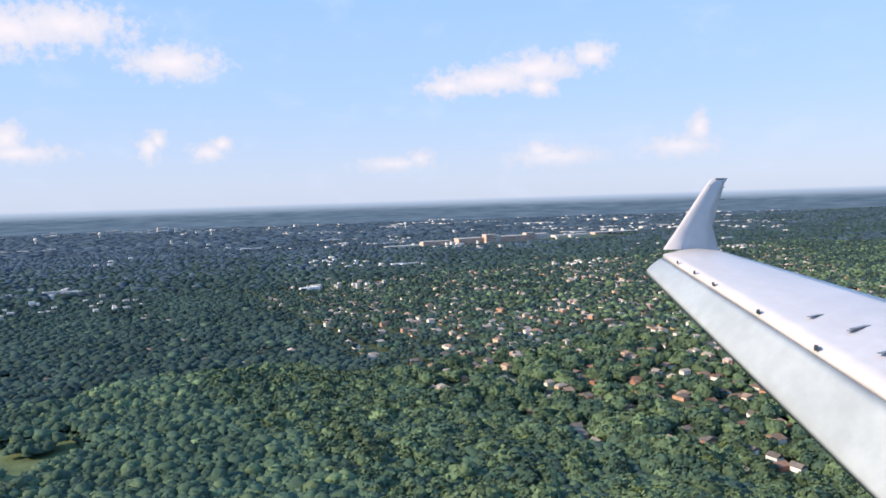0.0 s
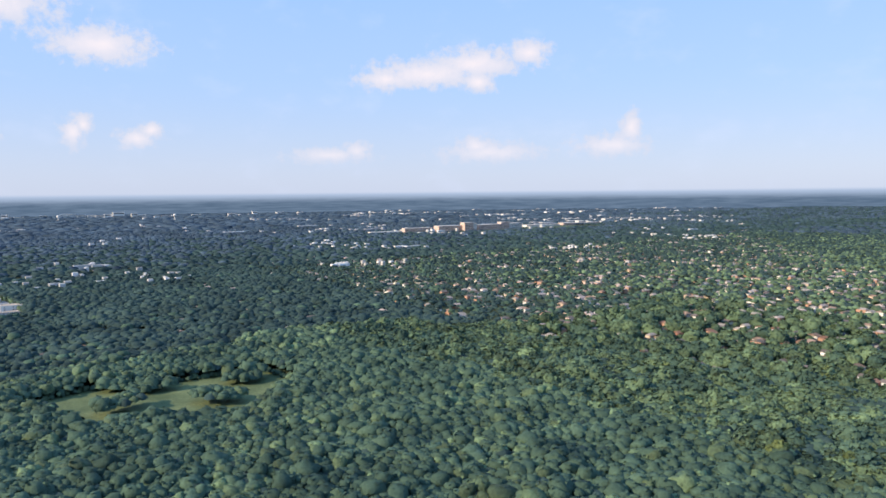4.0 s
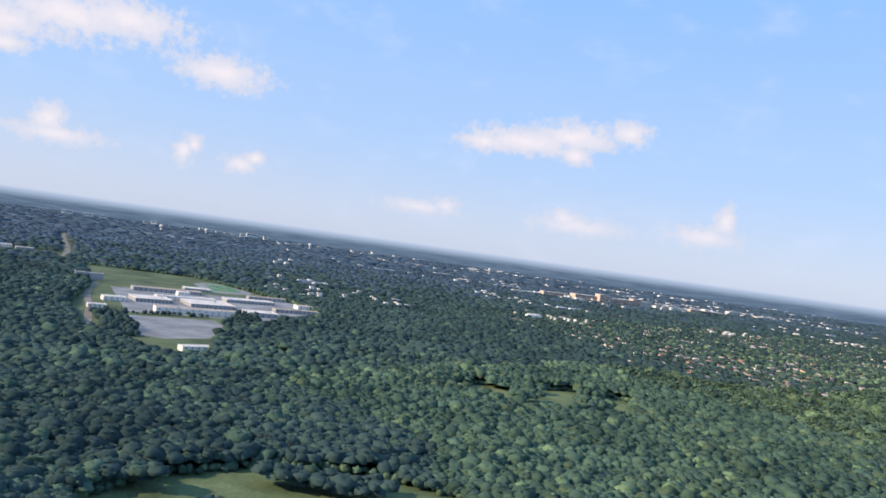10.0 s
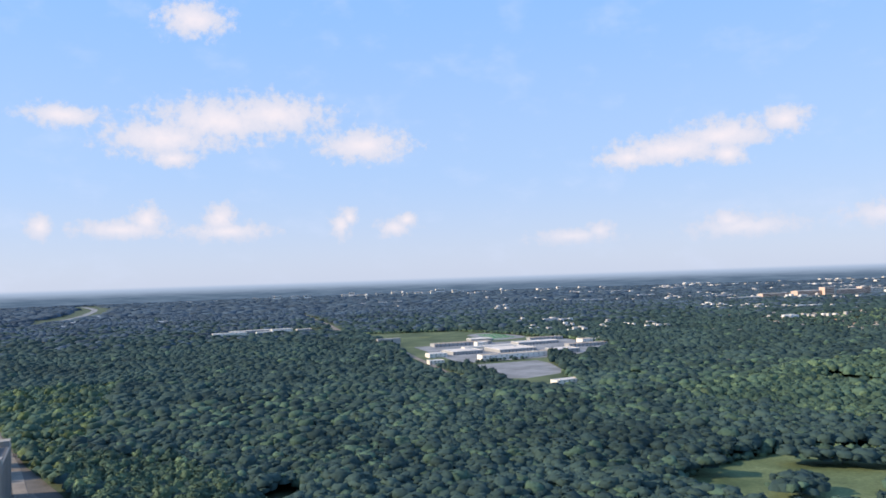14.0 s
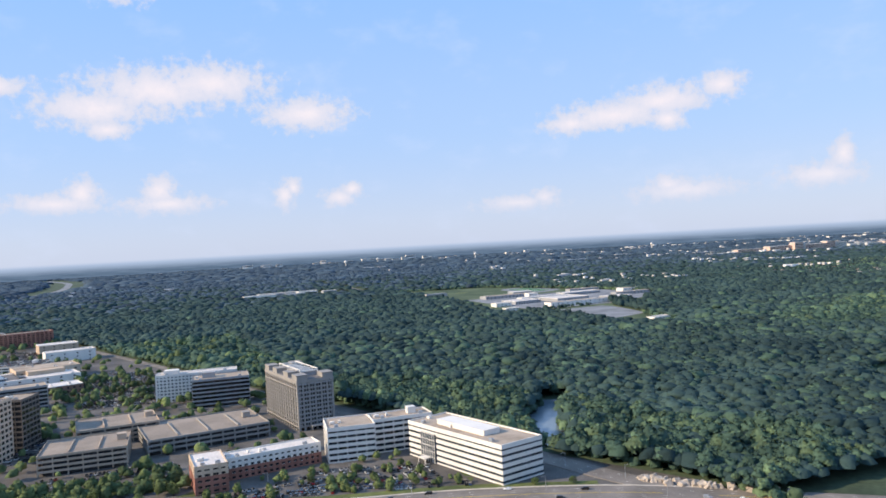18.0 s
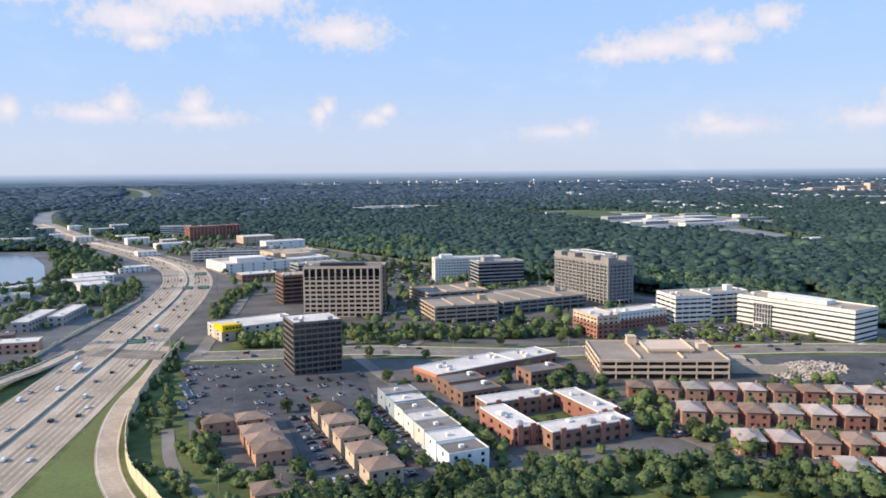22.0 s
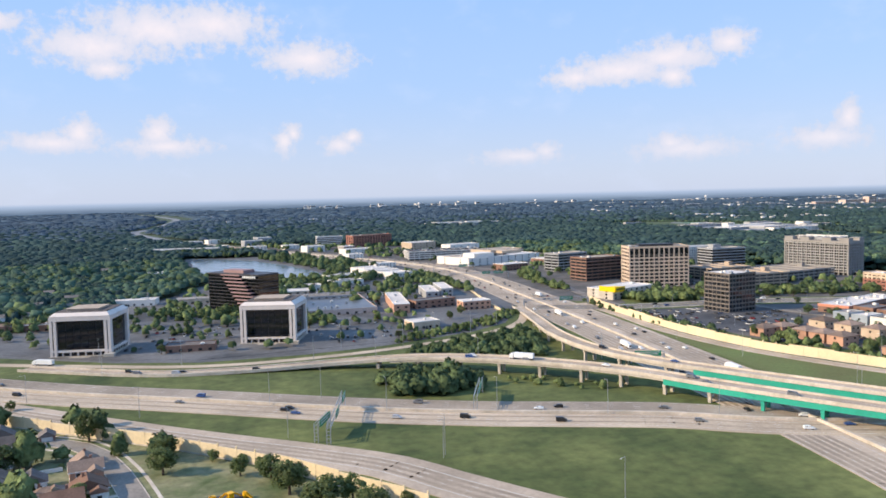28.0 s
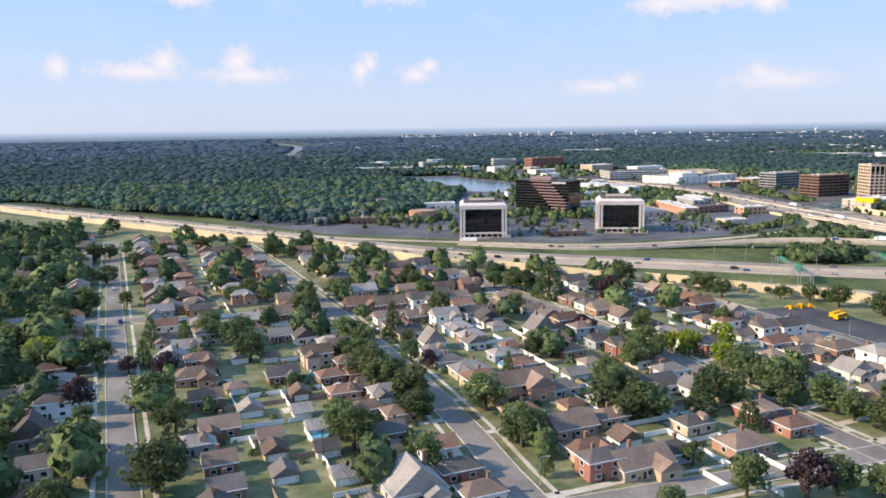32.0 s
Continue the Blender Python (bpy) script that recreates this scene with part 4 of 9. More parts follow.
lot("pavement_tower_lot", [(702, 575), (692, 452), (727, 430), (795, 442), (812, 560)])
lot("pavement_office_lot", [(130, 700), (255, 590), (322, 552), (470, 545), (600, 650), (655, 800), (640, 900), (560, 990), (440, 960), (400, 820), (250, 770)], "damp_lot", 0.28, "damp grey asphalt office parking lots")
lot("pavement_garages", [(812, 612), (880, 596), (1000, 560), (1085, 575), (1120, 720), (1090, 860), (900, 905), (830, 780), (800, 690)], "asphalt", 0.21, "grey asphalt lanes between garages and towers")
lot("pavement_school", [lay(x, y) for x, y in ((308, 284), (338, 280), (341, 196), (304, 184))], "dark_lot", 0.30, "black asphalt school playground")
lot("pavement_mall", [(770, 900), (830, 760), (1000, 720), (1110, 740), (1085, 860), (1030, 1050), (960, 1300), (760, 1500), (740, 1200)], "asphalt", 0.22, "grey asphalt lots round the mall and hotels")
lot("pavement_flats", [(826, 295), (826, 480), (925, 480), (935, 300)], "asphalt", 0.22, "asphalt lots between brick flats")
lot("pavement_rows", [(738, 330), (742, 440), (800, 440), (800, 300)], "dark_lot", 0.34, "dark asphalt lot between apartment rows")
lot("pavement_mansions", [(915, 270), (915, 420), (1100, 330), (1085, 210), (960, 230)], "asphalt", 0.24, "asphalt lanes between rows of brick houses")
lot("pavement_offices_front", [(1000, 520), (1000, 555), (1160, 545), (1150, 460), (1080, 485)], "asphalt", 0.26, "asphalt forecourt of white offices")
lot("pavement_demolition", [(1010, 400), (1015, 470), (1130, 425), (1230, 370), (1220, 300), (1120, 330)], "dark_lot", 0.28, "asphalt lot beside a demolition site")
lot("pavement_campus", [(1756, 1385), (1900, 1385), (1900, 1330), (1860, 1190), (1770, 1160), (1724, 1194)], "grey_lot", 0.25, "pale grey campus car park")
for pts, h in (([(812, 565), (814, 500), (822, 400), (828, 280)], 4), ([(905, 530), (908, 450), (912, 380), (925, 290), (940, 220)], 5), ([(706, 590), (729, 689), (760, 810), (780, 940), (760, 1100), (690, 1350)], 5),
               ([(684, 440), (684, 398), (688, 372), (698, 340), (722, 318), (790, 300)], 3)):
    road("road_local", pts, -h, h, "street_asphalt", "narrow grey local street", 0.46, 10)
# ---- buildings ----
def roof_kit(ob, w, d, h, roofmat, wallmat, rng2, units=4, house=None, parapet=1.0, x0=0.0, y0=0.0):
    part("roof", boxes((x0 + 0.35, x0 + w - 0.35, y0 + 0.35, y0 + d - 0.35, h - 0.05, h + 0.12)), roofmat, ob)
    t = 0.4
    part("parapet", boxes((x0, x0 + w, y0, y0 + t, h, h + parapet), (x0, x0 + w, y0 + d - t, y0 + d, h, h + parapet), (x0, x0 + t, y0 + t, y0 + d - t, h, h + parapet), (x0 + w - t, x0 + w, y0 + t, y0 + d - t, h, h + parapet)), wallmat, ob)
    if house:
        a, b, c, e, hh, m = house
        part("penthouse", boxes((x0 + a, x0 + b, y0 + c, y0 + e, h + 0.1, h + hh), (x0 + a - 0.2, x0 + b + 0.2, y0 + c - 0.2, y0 + e + 0.2, h + hh, h + hh + 0.35)), m, ob)
    for i in range(units):
        sx, sy, sz = rng2.uniform(1.5, 3.6), rng2.uniform(1.5, 3.2), rng2.uniform(1.0, 2.2)
        ux, uy = x0 + rng2.uniform(3, max(3.1, w - 6)), y0 + rng2.uniform(2, max(2.1, d - 5))
        bm = boxes((ux, ux + sx, uy, uy + sy, h + 0.3, h + sz), (ux + 0.2, ux + 0.4, uy + 0.2, uy + sy - 0.2, h + 0.1, h + 0.3), (ux + sx - 0.4, ux + sx - 0.2, uy + 0.2, uy + sy - 0.2, h + 0.1, h + 0.3))
        tube(min(sx, sy) * 0.3, min(sx, sy) * 0.3, h + sz, h + sz + 0.25, 8, ux + sx / 2, uy + sy / 2, bm)
        part("roof_unit", bm, "steel" if i % 2 else "white_panel", ob, "metal rooftop air unit")


def office(name, x, y, turn, w, d, floors, fh, wall, glass, label, bays=(8, 5), band=1.4, pier=0.6, ground=None, roof="roof_gravel", house=None, units=4, category="office building", base=0.0, piermat=None, seed=1, parapet=1.0, deep=0.5, panes=True, right=False, bands=False, base_floors=0):
    """An office block: a glazed core, a spandrel band at each floor, piers between bays, a pane in every bay."""
    rnd = random.Random(seed)
    ob = thing(name, x, y, 0, turn, label, category)
    h = floors * fh
    part("core", boxes((deep, w - deep, deep, d - deep, 0, h)), glass, ob)
    ring = mesh_of("spandrel", boxes((0, w, 0, d, -band / 2, band / 2)), wall)
    for k in range(1, floors):
        placed("spandrel", ring, ob, 0, 0, k * fh)
    if base_floors:
        # the lower floors are faced in another colour
        low_ring = mesh_of("spandrel", boxes((-0.15, w + 0.15, -0.15, d + 0.15, -band / 2, band / 2)), ground)
        low_pier = mesh_of("pier", boxes((-pier / 2 - 0.03, pier / 2 + 0.03, -0.18, deep, 0, base_floors * fh)), ground)
        for k in range(1, base_floors + 1):
            placed("spandrel", low_ring, ob, 0, 0, k * fh - 0.02)
        for i in range(bays[0] + 1):
            placed("pier", low_pier, ob, min(max(i * w / bays[0], pier / 2), w - pier / 2), 0, 0)
        for i in range(bays[1] + 1):
            placed("pier", low_pier, ob, 0, min(max(i * d / bays[1], pier / 2), d - pier / 2), 0, -90)
    part("spandrel", boxes((-0.05, w + 0.05, -0.05, d + 0.05, h - band * 0.75, h)), wall, ob)
    part("plinth", boxes((-0.1, w + 0.1, -0.1, d + 0.1, 0, band * 0.5)), ground or wall, ob)
    bf, bs = bays
    if pier:
        pm = mesh_of("pier", boxes((-pier / 2, pier / 2, -0.12, deep + 0.1, 0, h + 0.2)), piermat or wall)
        for i in range(bf + 1):
            placed("pier", pm, ob, min(max(i * w / bf, pier / 2), w - pier / 2), 0, 0)
            placed("pier", pm, ob, min(max(i * w / bf, pier / 2), w - pier / 2), d, 0, 180)
        for i in range(bs + 1):
            placed("pier", pm, ob, 0, min(max(i * d / bs, pier / 2), d - pier / 2), 0, -90)
            placed("pier", pm, ob, w, min(max(i * d / bs, pier / 2), d - pier / 2), 0, 90)
    if bands:
        bm_f, bm_s = mesh_of("window_band", boxes((deep, w - deep, -0.08, 0.08, 0, fh - band)), glass), mesh_of("window_band", boxes((deep, d - deep, -0.08, 0.08, 0, fh - band)), glass)
        for k in range(floors):
            placed("window_band", bm_f, ob, 0, deep - 0.06, k * fh + band / 2)
            placed("window_band", bm_s, ob, deep - 0.06, 0, k * fh + band / 2, 90)
    elif panes:
        ph = fh - band
        pf = mesh_of("window", boxes((-(w / bf - pier) / 2 + 0.1, (w / bf - pier) / 2 - 0.1, -0.08, 0.08, 0, ph)), glass)
        ps = mesh_of("window", boxes((-(d / bs - pier) / 2 + 0.1, (d / bs - pier) / 2 - 0.1, -0.08, 0.08, 0, ph)), glass)
        for k in range(floors):
            z = k * fh + band / 2
            for i in range(bf):
                placed("window", pf, ob, (i + 0.5) * w / bf, deep - 0.06, z)
            for i in range(bs):
                placed("window", ps, ob, deep - 0.06, (i + 0.5) * d / bs, z, 90)
                if right:
                    placed("window", ps, ob, w - deep + 0.06, (i + 0.5) * d / bs, z, 90)
    roof_kit(ob, w, d, h, roof, wall, rnd, units, house, parapet)
    return ob


def garage(name, x, y, turn, w, d, levels, fh, wall, label, cars_up=0, seed=3, ramps=2):
    """An open car park: slabs on columns behind solid rails, round a solid dark core."""
    ob = thing(name, x, y, 0, turn, label, "parking garage")
    slab = mesh_of("deck", boxes((0.1, w - 0.1, 0.1, d - 0.1, -0.35, 0)), "deck_concrete")
    rail = mesh_of("rail", boxes((0, w, 0, 0.3, -0.6, 1.1), (0, w, d - 0.3, d, -0.6, 1.1), (0, 0.3, 0.3, d - 0.3, -0.6, 1.1), (w - 0.3, w, 0.3, d - 0.3, -0.6, 1.1)), wall)
    for k in range(1, levels + 1):
        placed("deck", slab, ob, 0, 0, k * fh)
        placed("rail", rail, ob, 0, 0, k * fh)
    # a near-black block takes the place of the shade between the decks
    part("core", boxes((3, w - 3, 3, d - 3, 0, levels * fh - 0.4)), "dark_metal", ob, "solid dark core in place of shaded inner levels")
    col = mesh_of("column", boxes((-0.4, 0.4, -0.05, 0.8, 0, levels * fh)), wall)
    n, m = max(3, int(w / 9)), max(2, int(d / 9))
    for i in range(n + 1):
        placed("column", col, ob, 0.4 + i * (w - 0.8) / n, 0.0, 0)
    for i in range(m + 1):
        placed("column", col, ob, 0.0, 0.4 + i * (d - 0.8) / m, 0, -90)
        placed("column", col, ob, w, 0.4 + i * (d - 0.8) / m, 0, 90)
    h = levels * fh
    part("stair_tower", boxes((w * 0.86, w * 0.86 + 6, d * 0.5, d * 0.5 + 7, 0, h + 4), (w * 0.86 - 0.2, w * 0.86 + 6.2, d * 0.5 - 0.2, d * 0.5 + 7.2, h + 4, h + 4.4)), wall, ob)
    for i in range(ramps):
        xx = w * (i + 1) / (ramps + 1)
        part("ramp_wall", boxes((xx - 0.4, xx + 0.4, d * 0.12, d * 0.85, h, h + 1.3)), wall, ob)
    return ob


def lowrise(name, x, y, turn, w, d, h, wall, roof, label, category="building", windows=6, seed=5, units=3, glass="glass_dark", fascia=None, sides=2, right=False, rows=False):
    """A flat-roofed low building with single windows and a door."""
    rnd = random.Random(seed)
    ob = thing(name, x, y, 0, turn, label, category)
    part("wall", boxes((0, w, 0, d, 0, h)), wall, ob)
    st, windows = max(1, min(3, int(h / 3.3))), min(windows, 14)
    if windows:
        ww = min(2.4, w / windows * 0.6)
        fr = mesh_of("window", boxes((-ww / 2, ww / 2, -0.12, 0.06, 0, 1.6), (-ww / 2 - 0.1, ww / 2 + 0.1, -0.2, 0.06, -0.15, 0)), glass)
        for k in range(st if rows else 0):
            z = 0.9 + k * h / st
            part("window_row", boxes(*[((i + 0.5) * w / windows - ww / 2, (i + 0.5) * w / windows + ww / 2, -0.12, 0.06, z, z + 1.6) for i in range(windows)]), glass, ob)["kind"] = "stuff"
        for k in range(0 if rows else st):
            z = 0.9 + k * h / st
            for i in range(windows):
                placed("window", fr, ob, (i + 0.5) * w / windows, 0, z)
            for i in range(sides):
                placed("window", fr, ob, 0, (i + 0.5) * d / sides, z, -90)
                if right:
                    placed("window", fr, ob, w, (i + 0.5) * d / sides, z, 90)
        part("door", boxes((w * 0.45, w * 0.45 + 1.6, -0.15, 0.05, 0, 2.2)), "glass_dark", ob)
    if fascia:
        part("fascia", boxes((-0.2, w * 0.2, -0.25, 0.0, h - 1.6, h + 0.6), (-0.25, 0, 0, d, h - 1.6, h + 0.6)), fascia, ob)
    roof_kit(ob, w, d, h, roof, "white_panel" if roof == "roof_white" else wall, rnd, units, None, 0.6)
    return ob


# town east of the motorway
office("office_tower", 806, 716, -20, 69, 30, 11, 4.1, "cream_precast", "glass_dark", "cream precast office tower with bands of dark windows", (12, 5), 1.65, 1.25, roof="roof_tar", house=(14, 54, 9, 22, 2.5, "dark_metal"))
tw = bpy.data.objects["office_tower"]
tall_pane = mesh_of("tall_window", boxes((-2.0, 2.0, -0.12, 0.12, 0, 6.4)), "glass_black")
for i in range(12):
    placed("tall_window", tall_pane, tw, (i + 0.5) * 69 / 12, -0.02, 9 * 4.1 - 0.4)
office("glass_tower", 762, 519, 3, 32, 29, 9, 3.75, "bronze_panel", "glass_dark", "small bronze glass office tower with a white roof", (8, 6), 1.2, 0.3, roof="roof_white", piermat="bronze_panel", parapet=0.7)


def deco_hotel(x, y, turn):
    """A stone hotel tower: twin ribs between window columns, a recessed middle, a stepped crown."""
    w, d, n, fh = 31.0, 88.0, 12, 3.45
    h = n * fh
    ob = thing("deco_hotel", x, y, 0, turn, "tall grey stone hotel tower with vertical ribs and a stepped crown", "hotel")
    part("core", boxes((0.7, w - 0.7, 0.7, d - 0.7, 0, h)), "glass_dark", ob)
    rib = mesh_of("rib", boxes((-0.75, 0.75, -0.3, 0.9, 0, h - 3.4), (-0.95, 0.95, -0.45, 0.9, h - 3.4, h - 2.4)), "grey_stone")
    thin_rib = mesh_of("rib", boxes((-0.3, 0.3, 0.1, 0.9, 3.5, h - 4.0)), "grey_stone")
    sill = {a: mesh_of("spandrel", boxes((0.2, a - 0.2, 0.35, 0.8, -0.65, 0.65)), "grey_panel") for a in (w, d)}
    for t, ox, oy, a, m in ((0, 0, 0, w, 6), (90, w, 0, d, 14), (-90, 0, d, d, 14), (180, w, d, w, 6)):
        c, sn = math.cos(radians(t)), math.sin(radians(t))
        for i in range(m + 1):
            u = min(max(i * a / m, 0.8), a - 0.8)
            placed("rib", rib, ob, ox + c * u, oy + sn * u, 0, t)
            if i < m:
                u = (i + 0.5) * a / m
                placed("rib", thin_rib, ob, ox + c * u, oy + sn * u, 0, t)
        for k in range(1, n):
            placed("spandrel", sill[a], ob, ox, oy, k * fh, t)
    for z, o, e in ((3.2, -0.35, 0.9), (h - 7.2, -0.25, 0.7), (h - 2.4, -0.5, 2.4)):
        part("cornice", boxes((o, w - o, o, d - o, z, z + e)), "grey_stone", ob)
    pav = mesh_of("crown_pavilion", boxes((0, 9, 0, 12, h, h + 3.4), (-0.3, 9.3, -0.3, 12.3, h + 3.4, h + 4.2)), "grey_stone")
    for a, b in ((0, 0), (w - 9, 0), (0, d - 12), (w - 9, d - 12), (0, d * 0.33 - 6), (0, d * 0.67 - 6)):
        placed("crown_pavilion", pav, ob, a, b, 0)
    part("roof", boxes((0.5, w - 0.5, 0.5, d - 0.5, h, h + 0.3)), "roof_tar", ob)
    part("plant_house", boxes((10, w - 8, 18, d - 16, h + 0.3, h + 3.6)), "grey_panel", ob)
    bar = mesh_of("roof_frame", boxes((8.6, w - 6.6, -0.4, 0.4, h + 4.4, h + 5.2), (8.6, 9.2, -0.3, 0.3, h + 0.3, h + 4.4), (w - 7.2, w - 6.6, -0.3, 0.3, h + 0.3, h + 4.4)), "white_panel")
    for i in range(6):
        placed("roof_frame", bar, ob, 0, 17 + i * (d - 32) / 5, 0)
    part("roof_beam", boxes((8.6, 9.4, 16.6, d - 14.6, h + 5.2, h + 5.9), (w - 7.4, w - 6.6, 16.6, d - 14.6, h + 5.2, h + 5.9)), "white_panel", ob)
    part("entrance_canopy", boxes((w * 0.3, w * 0.7, -6, 0, 3.6, 4.4), (w * 0.3, w * 0.3 + 0.6, -5.8, -5.2, 0, 3.6), (w * 0.7 - 0.6, w * 0.7, -5.8, -5.2, 0, 3.6)), "grey_stone", ob)
    return ob


deco_hotel(1090, 662, 6)
office("white_hotel", 992, 876, -10, 80, 22, 8, 3.4, "white_panel", "glass_blue", "white hotel block with small windows", (22, 5), 1.9, 1.6, bands=True, roof="roof_white", house=(8, 22, 5, 16, 4, "white_panel"))
office("striped_office", 1022, 817, -6, 54, 34, 7, 3.9, "grey_panel", "glass_black", "dark office block with pale floor bands", (6, 3), 1.5, 0, bands=True, roof="roof_gravel", house=(10, 22, 12, 24, 5, "grey_panel"))
office("white_office", 1141, 545, -77, 99, 33, 6, 3.9, "white_panel", "glass_blue", "white office building with long ribbon windows", (14, 4), 2.3, 0.0, roof="roof_gravel", house=(22, 72, 9, 22, 3.2, "white_panel"), units=7, right=True)
wo = bpy.data.objects["white_office"]
part("atrium", boxes((16, 32, -1.2, 0.6, 0, 19.5)), "glass_blue", wo, "tall glazed entrance bay")
for i in range(7):
    part("mullion", boxes((16 + i * 2.6, 16.25 + i * 2.6, -1.4, -1.2, 0, 19.5)), "white_panel", wo)
for i in range(5):
    part("transom", boxes((16, 32, -1.36, -1.2, 3.7 + i * 3.9, 4.0 + i * 3.9)), "white_panel", wo)
part("entrance_roof", boxes((20, 28, -7, -1.2, 3.6, 4.2), (20, 20.5, -6.8, -6.3, 0, 3.6), (27.5, 28, -6.8, -6.3, 0, 3.6)), "white_panel", wo)
office("white_office_wing", 1086, 556, -10, 33, 34, 6, 3.9, "white_panel", "glass_dark", "white office wing with a stair tower", (5, 4), 2.2, 0.5, roof="roof_gravel", units=3)
office("white_office_link", 1121, 562, -4, 44, 22, 6, 3.9, "white_panel", "glass_dark", "white office link with ribbon windows over open ground floor", (6, 3), 1.9, 0.4, roof="roof_gravel", house=(28, 34, 8, 14, 4.5, "white_panel"))
office("brick_hotel_end", 997, 535, 0, 20, 36, 5, 3.4, "buff_brick", "glass_dark", "cream and red brick hotel wing", (4, 7), 1.9, 1.7, ground="red_brick", base_floors=3, roof="roof_white")
office("brick_hotel", 1017, 556, 6, 66, 18, 4, 3.4, "white_panel", "glass_dark", "long white and red brick hotel with small windows", (16, 4), 1.9, 1.8, ground="red_brick", base_floors=2, roof="roof_white", units=6)
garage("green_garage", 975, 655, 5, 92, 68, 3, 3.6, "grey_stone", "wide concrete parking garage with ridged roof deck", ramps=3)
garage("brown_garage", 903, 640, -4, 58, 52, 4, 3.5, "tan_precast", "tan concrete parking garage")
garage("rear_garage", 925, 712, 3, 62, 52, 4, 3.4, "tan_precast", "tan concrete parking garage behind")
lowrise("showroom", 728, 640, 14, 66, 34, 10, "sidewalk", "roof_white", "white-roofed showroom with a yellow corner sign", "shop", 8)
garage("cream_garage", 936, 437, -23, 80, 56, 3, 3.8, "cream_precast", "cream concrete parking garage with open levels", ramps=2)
cg = bpy.data.objects["cream_garage"]
part("stair_tower", boxes((26, 32, 44, 50, 0, 17), (25.7, 32.3, 43.7, 50.3, 17, 17.5)), "cream_precast", cg)
part("upper_deck", boxes((34, 64, 20, 52, 13.0, 13.5), (34, 64, 20, 20.4, 13.5, 14.6), (34, 34.4, 20.4, 52, 13.5, 14.6), (63.6, 64, 20.4, 52, 13.5, 14.6), (35, 63, 21, 51, 11.4, 13.0)), "cream_precast", cg, "raised cream parking deck")
office("glass_block", 838, 915, 10, 54, 30, 6, 4.0, "grey_panel", "glass_dark", "dark banded office block", (6, 2), 1.5, 0.3, bands=True)
office("brown_block", 800, 792, 4, 56, 32, 7, 4.0, "brown_brick", "glass_dark", "brown brick office block with dark window bands", (6, 3), 1.6, 0.3, bands=True)
office("tower_wing", 866, 738, -20, 22, 30, 10, 4.1, "bronze_panel", "glass_dark", "dark glass wing behind the cream office tower", (4, 5), 1.3, 0.3, bands=True)
office("red_hotel", 752, 1605, 18, 105, 26, 8, 3.4, "red_brick", "glass_dark", "long red brick hotel", (14, 3), 1.7, 2.4, units=4, bands=True)
office("banded_hotel", 700, 1716, -8, 58, 26, 6, 3.8, "white_panel", "glass_dark", "white banded hotel block", (8, 3), 1.7, 0.0, bands=True)
garage("mall_garage", 735, 1225, -12, 130, 60, 4, 3.6, "white_panel", "white parking garage of a mall", ramps=3)
lowrise("mall", 770, 1062, 14, 150, 80, 12, "white_panel", "roof_white", "broad white-roofed mall building", "mall", 10, units=12)
ml = bpy.data.objects["mall"]
part("raised_roof", boxes((18, 58, 8, 36, 12.1, 17.5), (17.6, 58.4, 7.6, 36.4, 17.5, 18)), "white_panel", ml)
part("raised_roof", boxes((96, 138, 30, 66, 12.1, 16.5), (95.6, 138.4, 29.6, 66.4, 16.5, 17)), "buff_brick", ml)
part("roof_membrane", boxes((62, 92, 10, 70, 12.1, 12.4)), "roof_tar", ml, "dark roofing membrane")
part("roof_membrane", boxes((6, 50, 42, 74, 12.1, 12.4)), "roof_gravel", ml, "tan gravel roofing")
part("skylight", boxes((64, 70, 14, 66, 12.4, 14.2), (84, 90, 14, 66, 12.4, 14.2)), "glass_blue", ml, "long glazed skylights")
lowrise("mall_anchor", 842, 1128, 14, 74, 52, 17, "buff_brick", "roof_gravel", "tall buff store at the end of the mall", "mall", 6, 14, units=6)
lowrise("mall_store", 876, 1010, 14, 46, 34, 9, "brown_brick", "roof_white", "brown brick store beside the mall", "shop", 7, 15, units=4)
lowrise("mall_brick", 780, 968, 8, 44, 26, 9, "brown_brick", "roof_white", "small brown brick office", "building", 8)

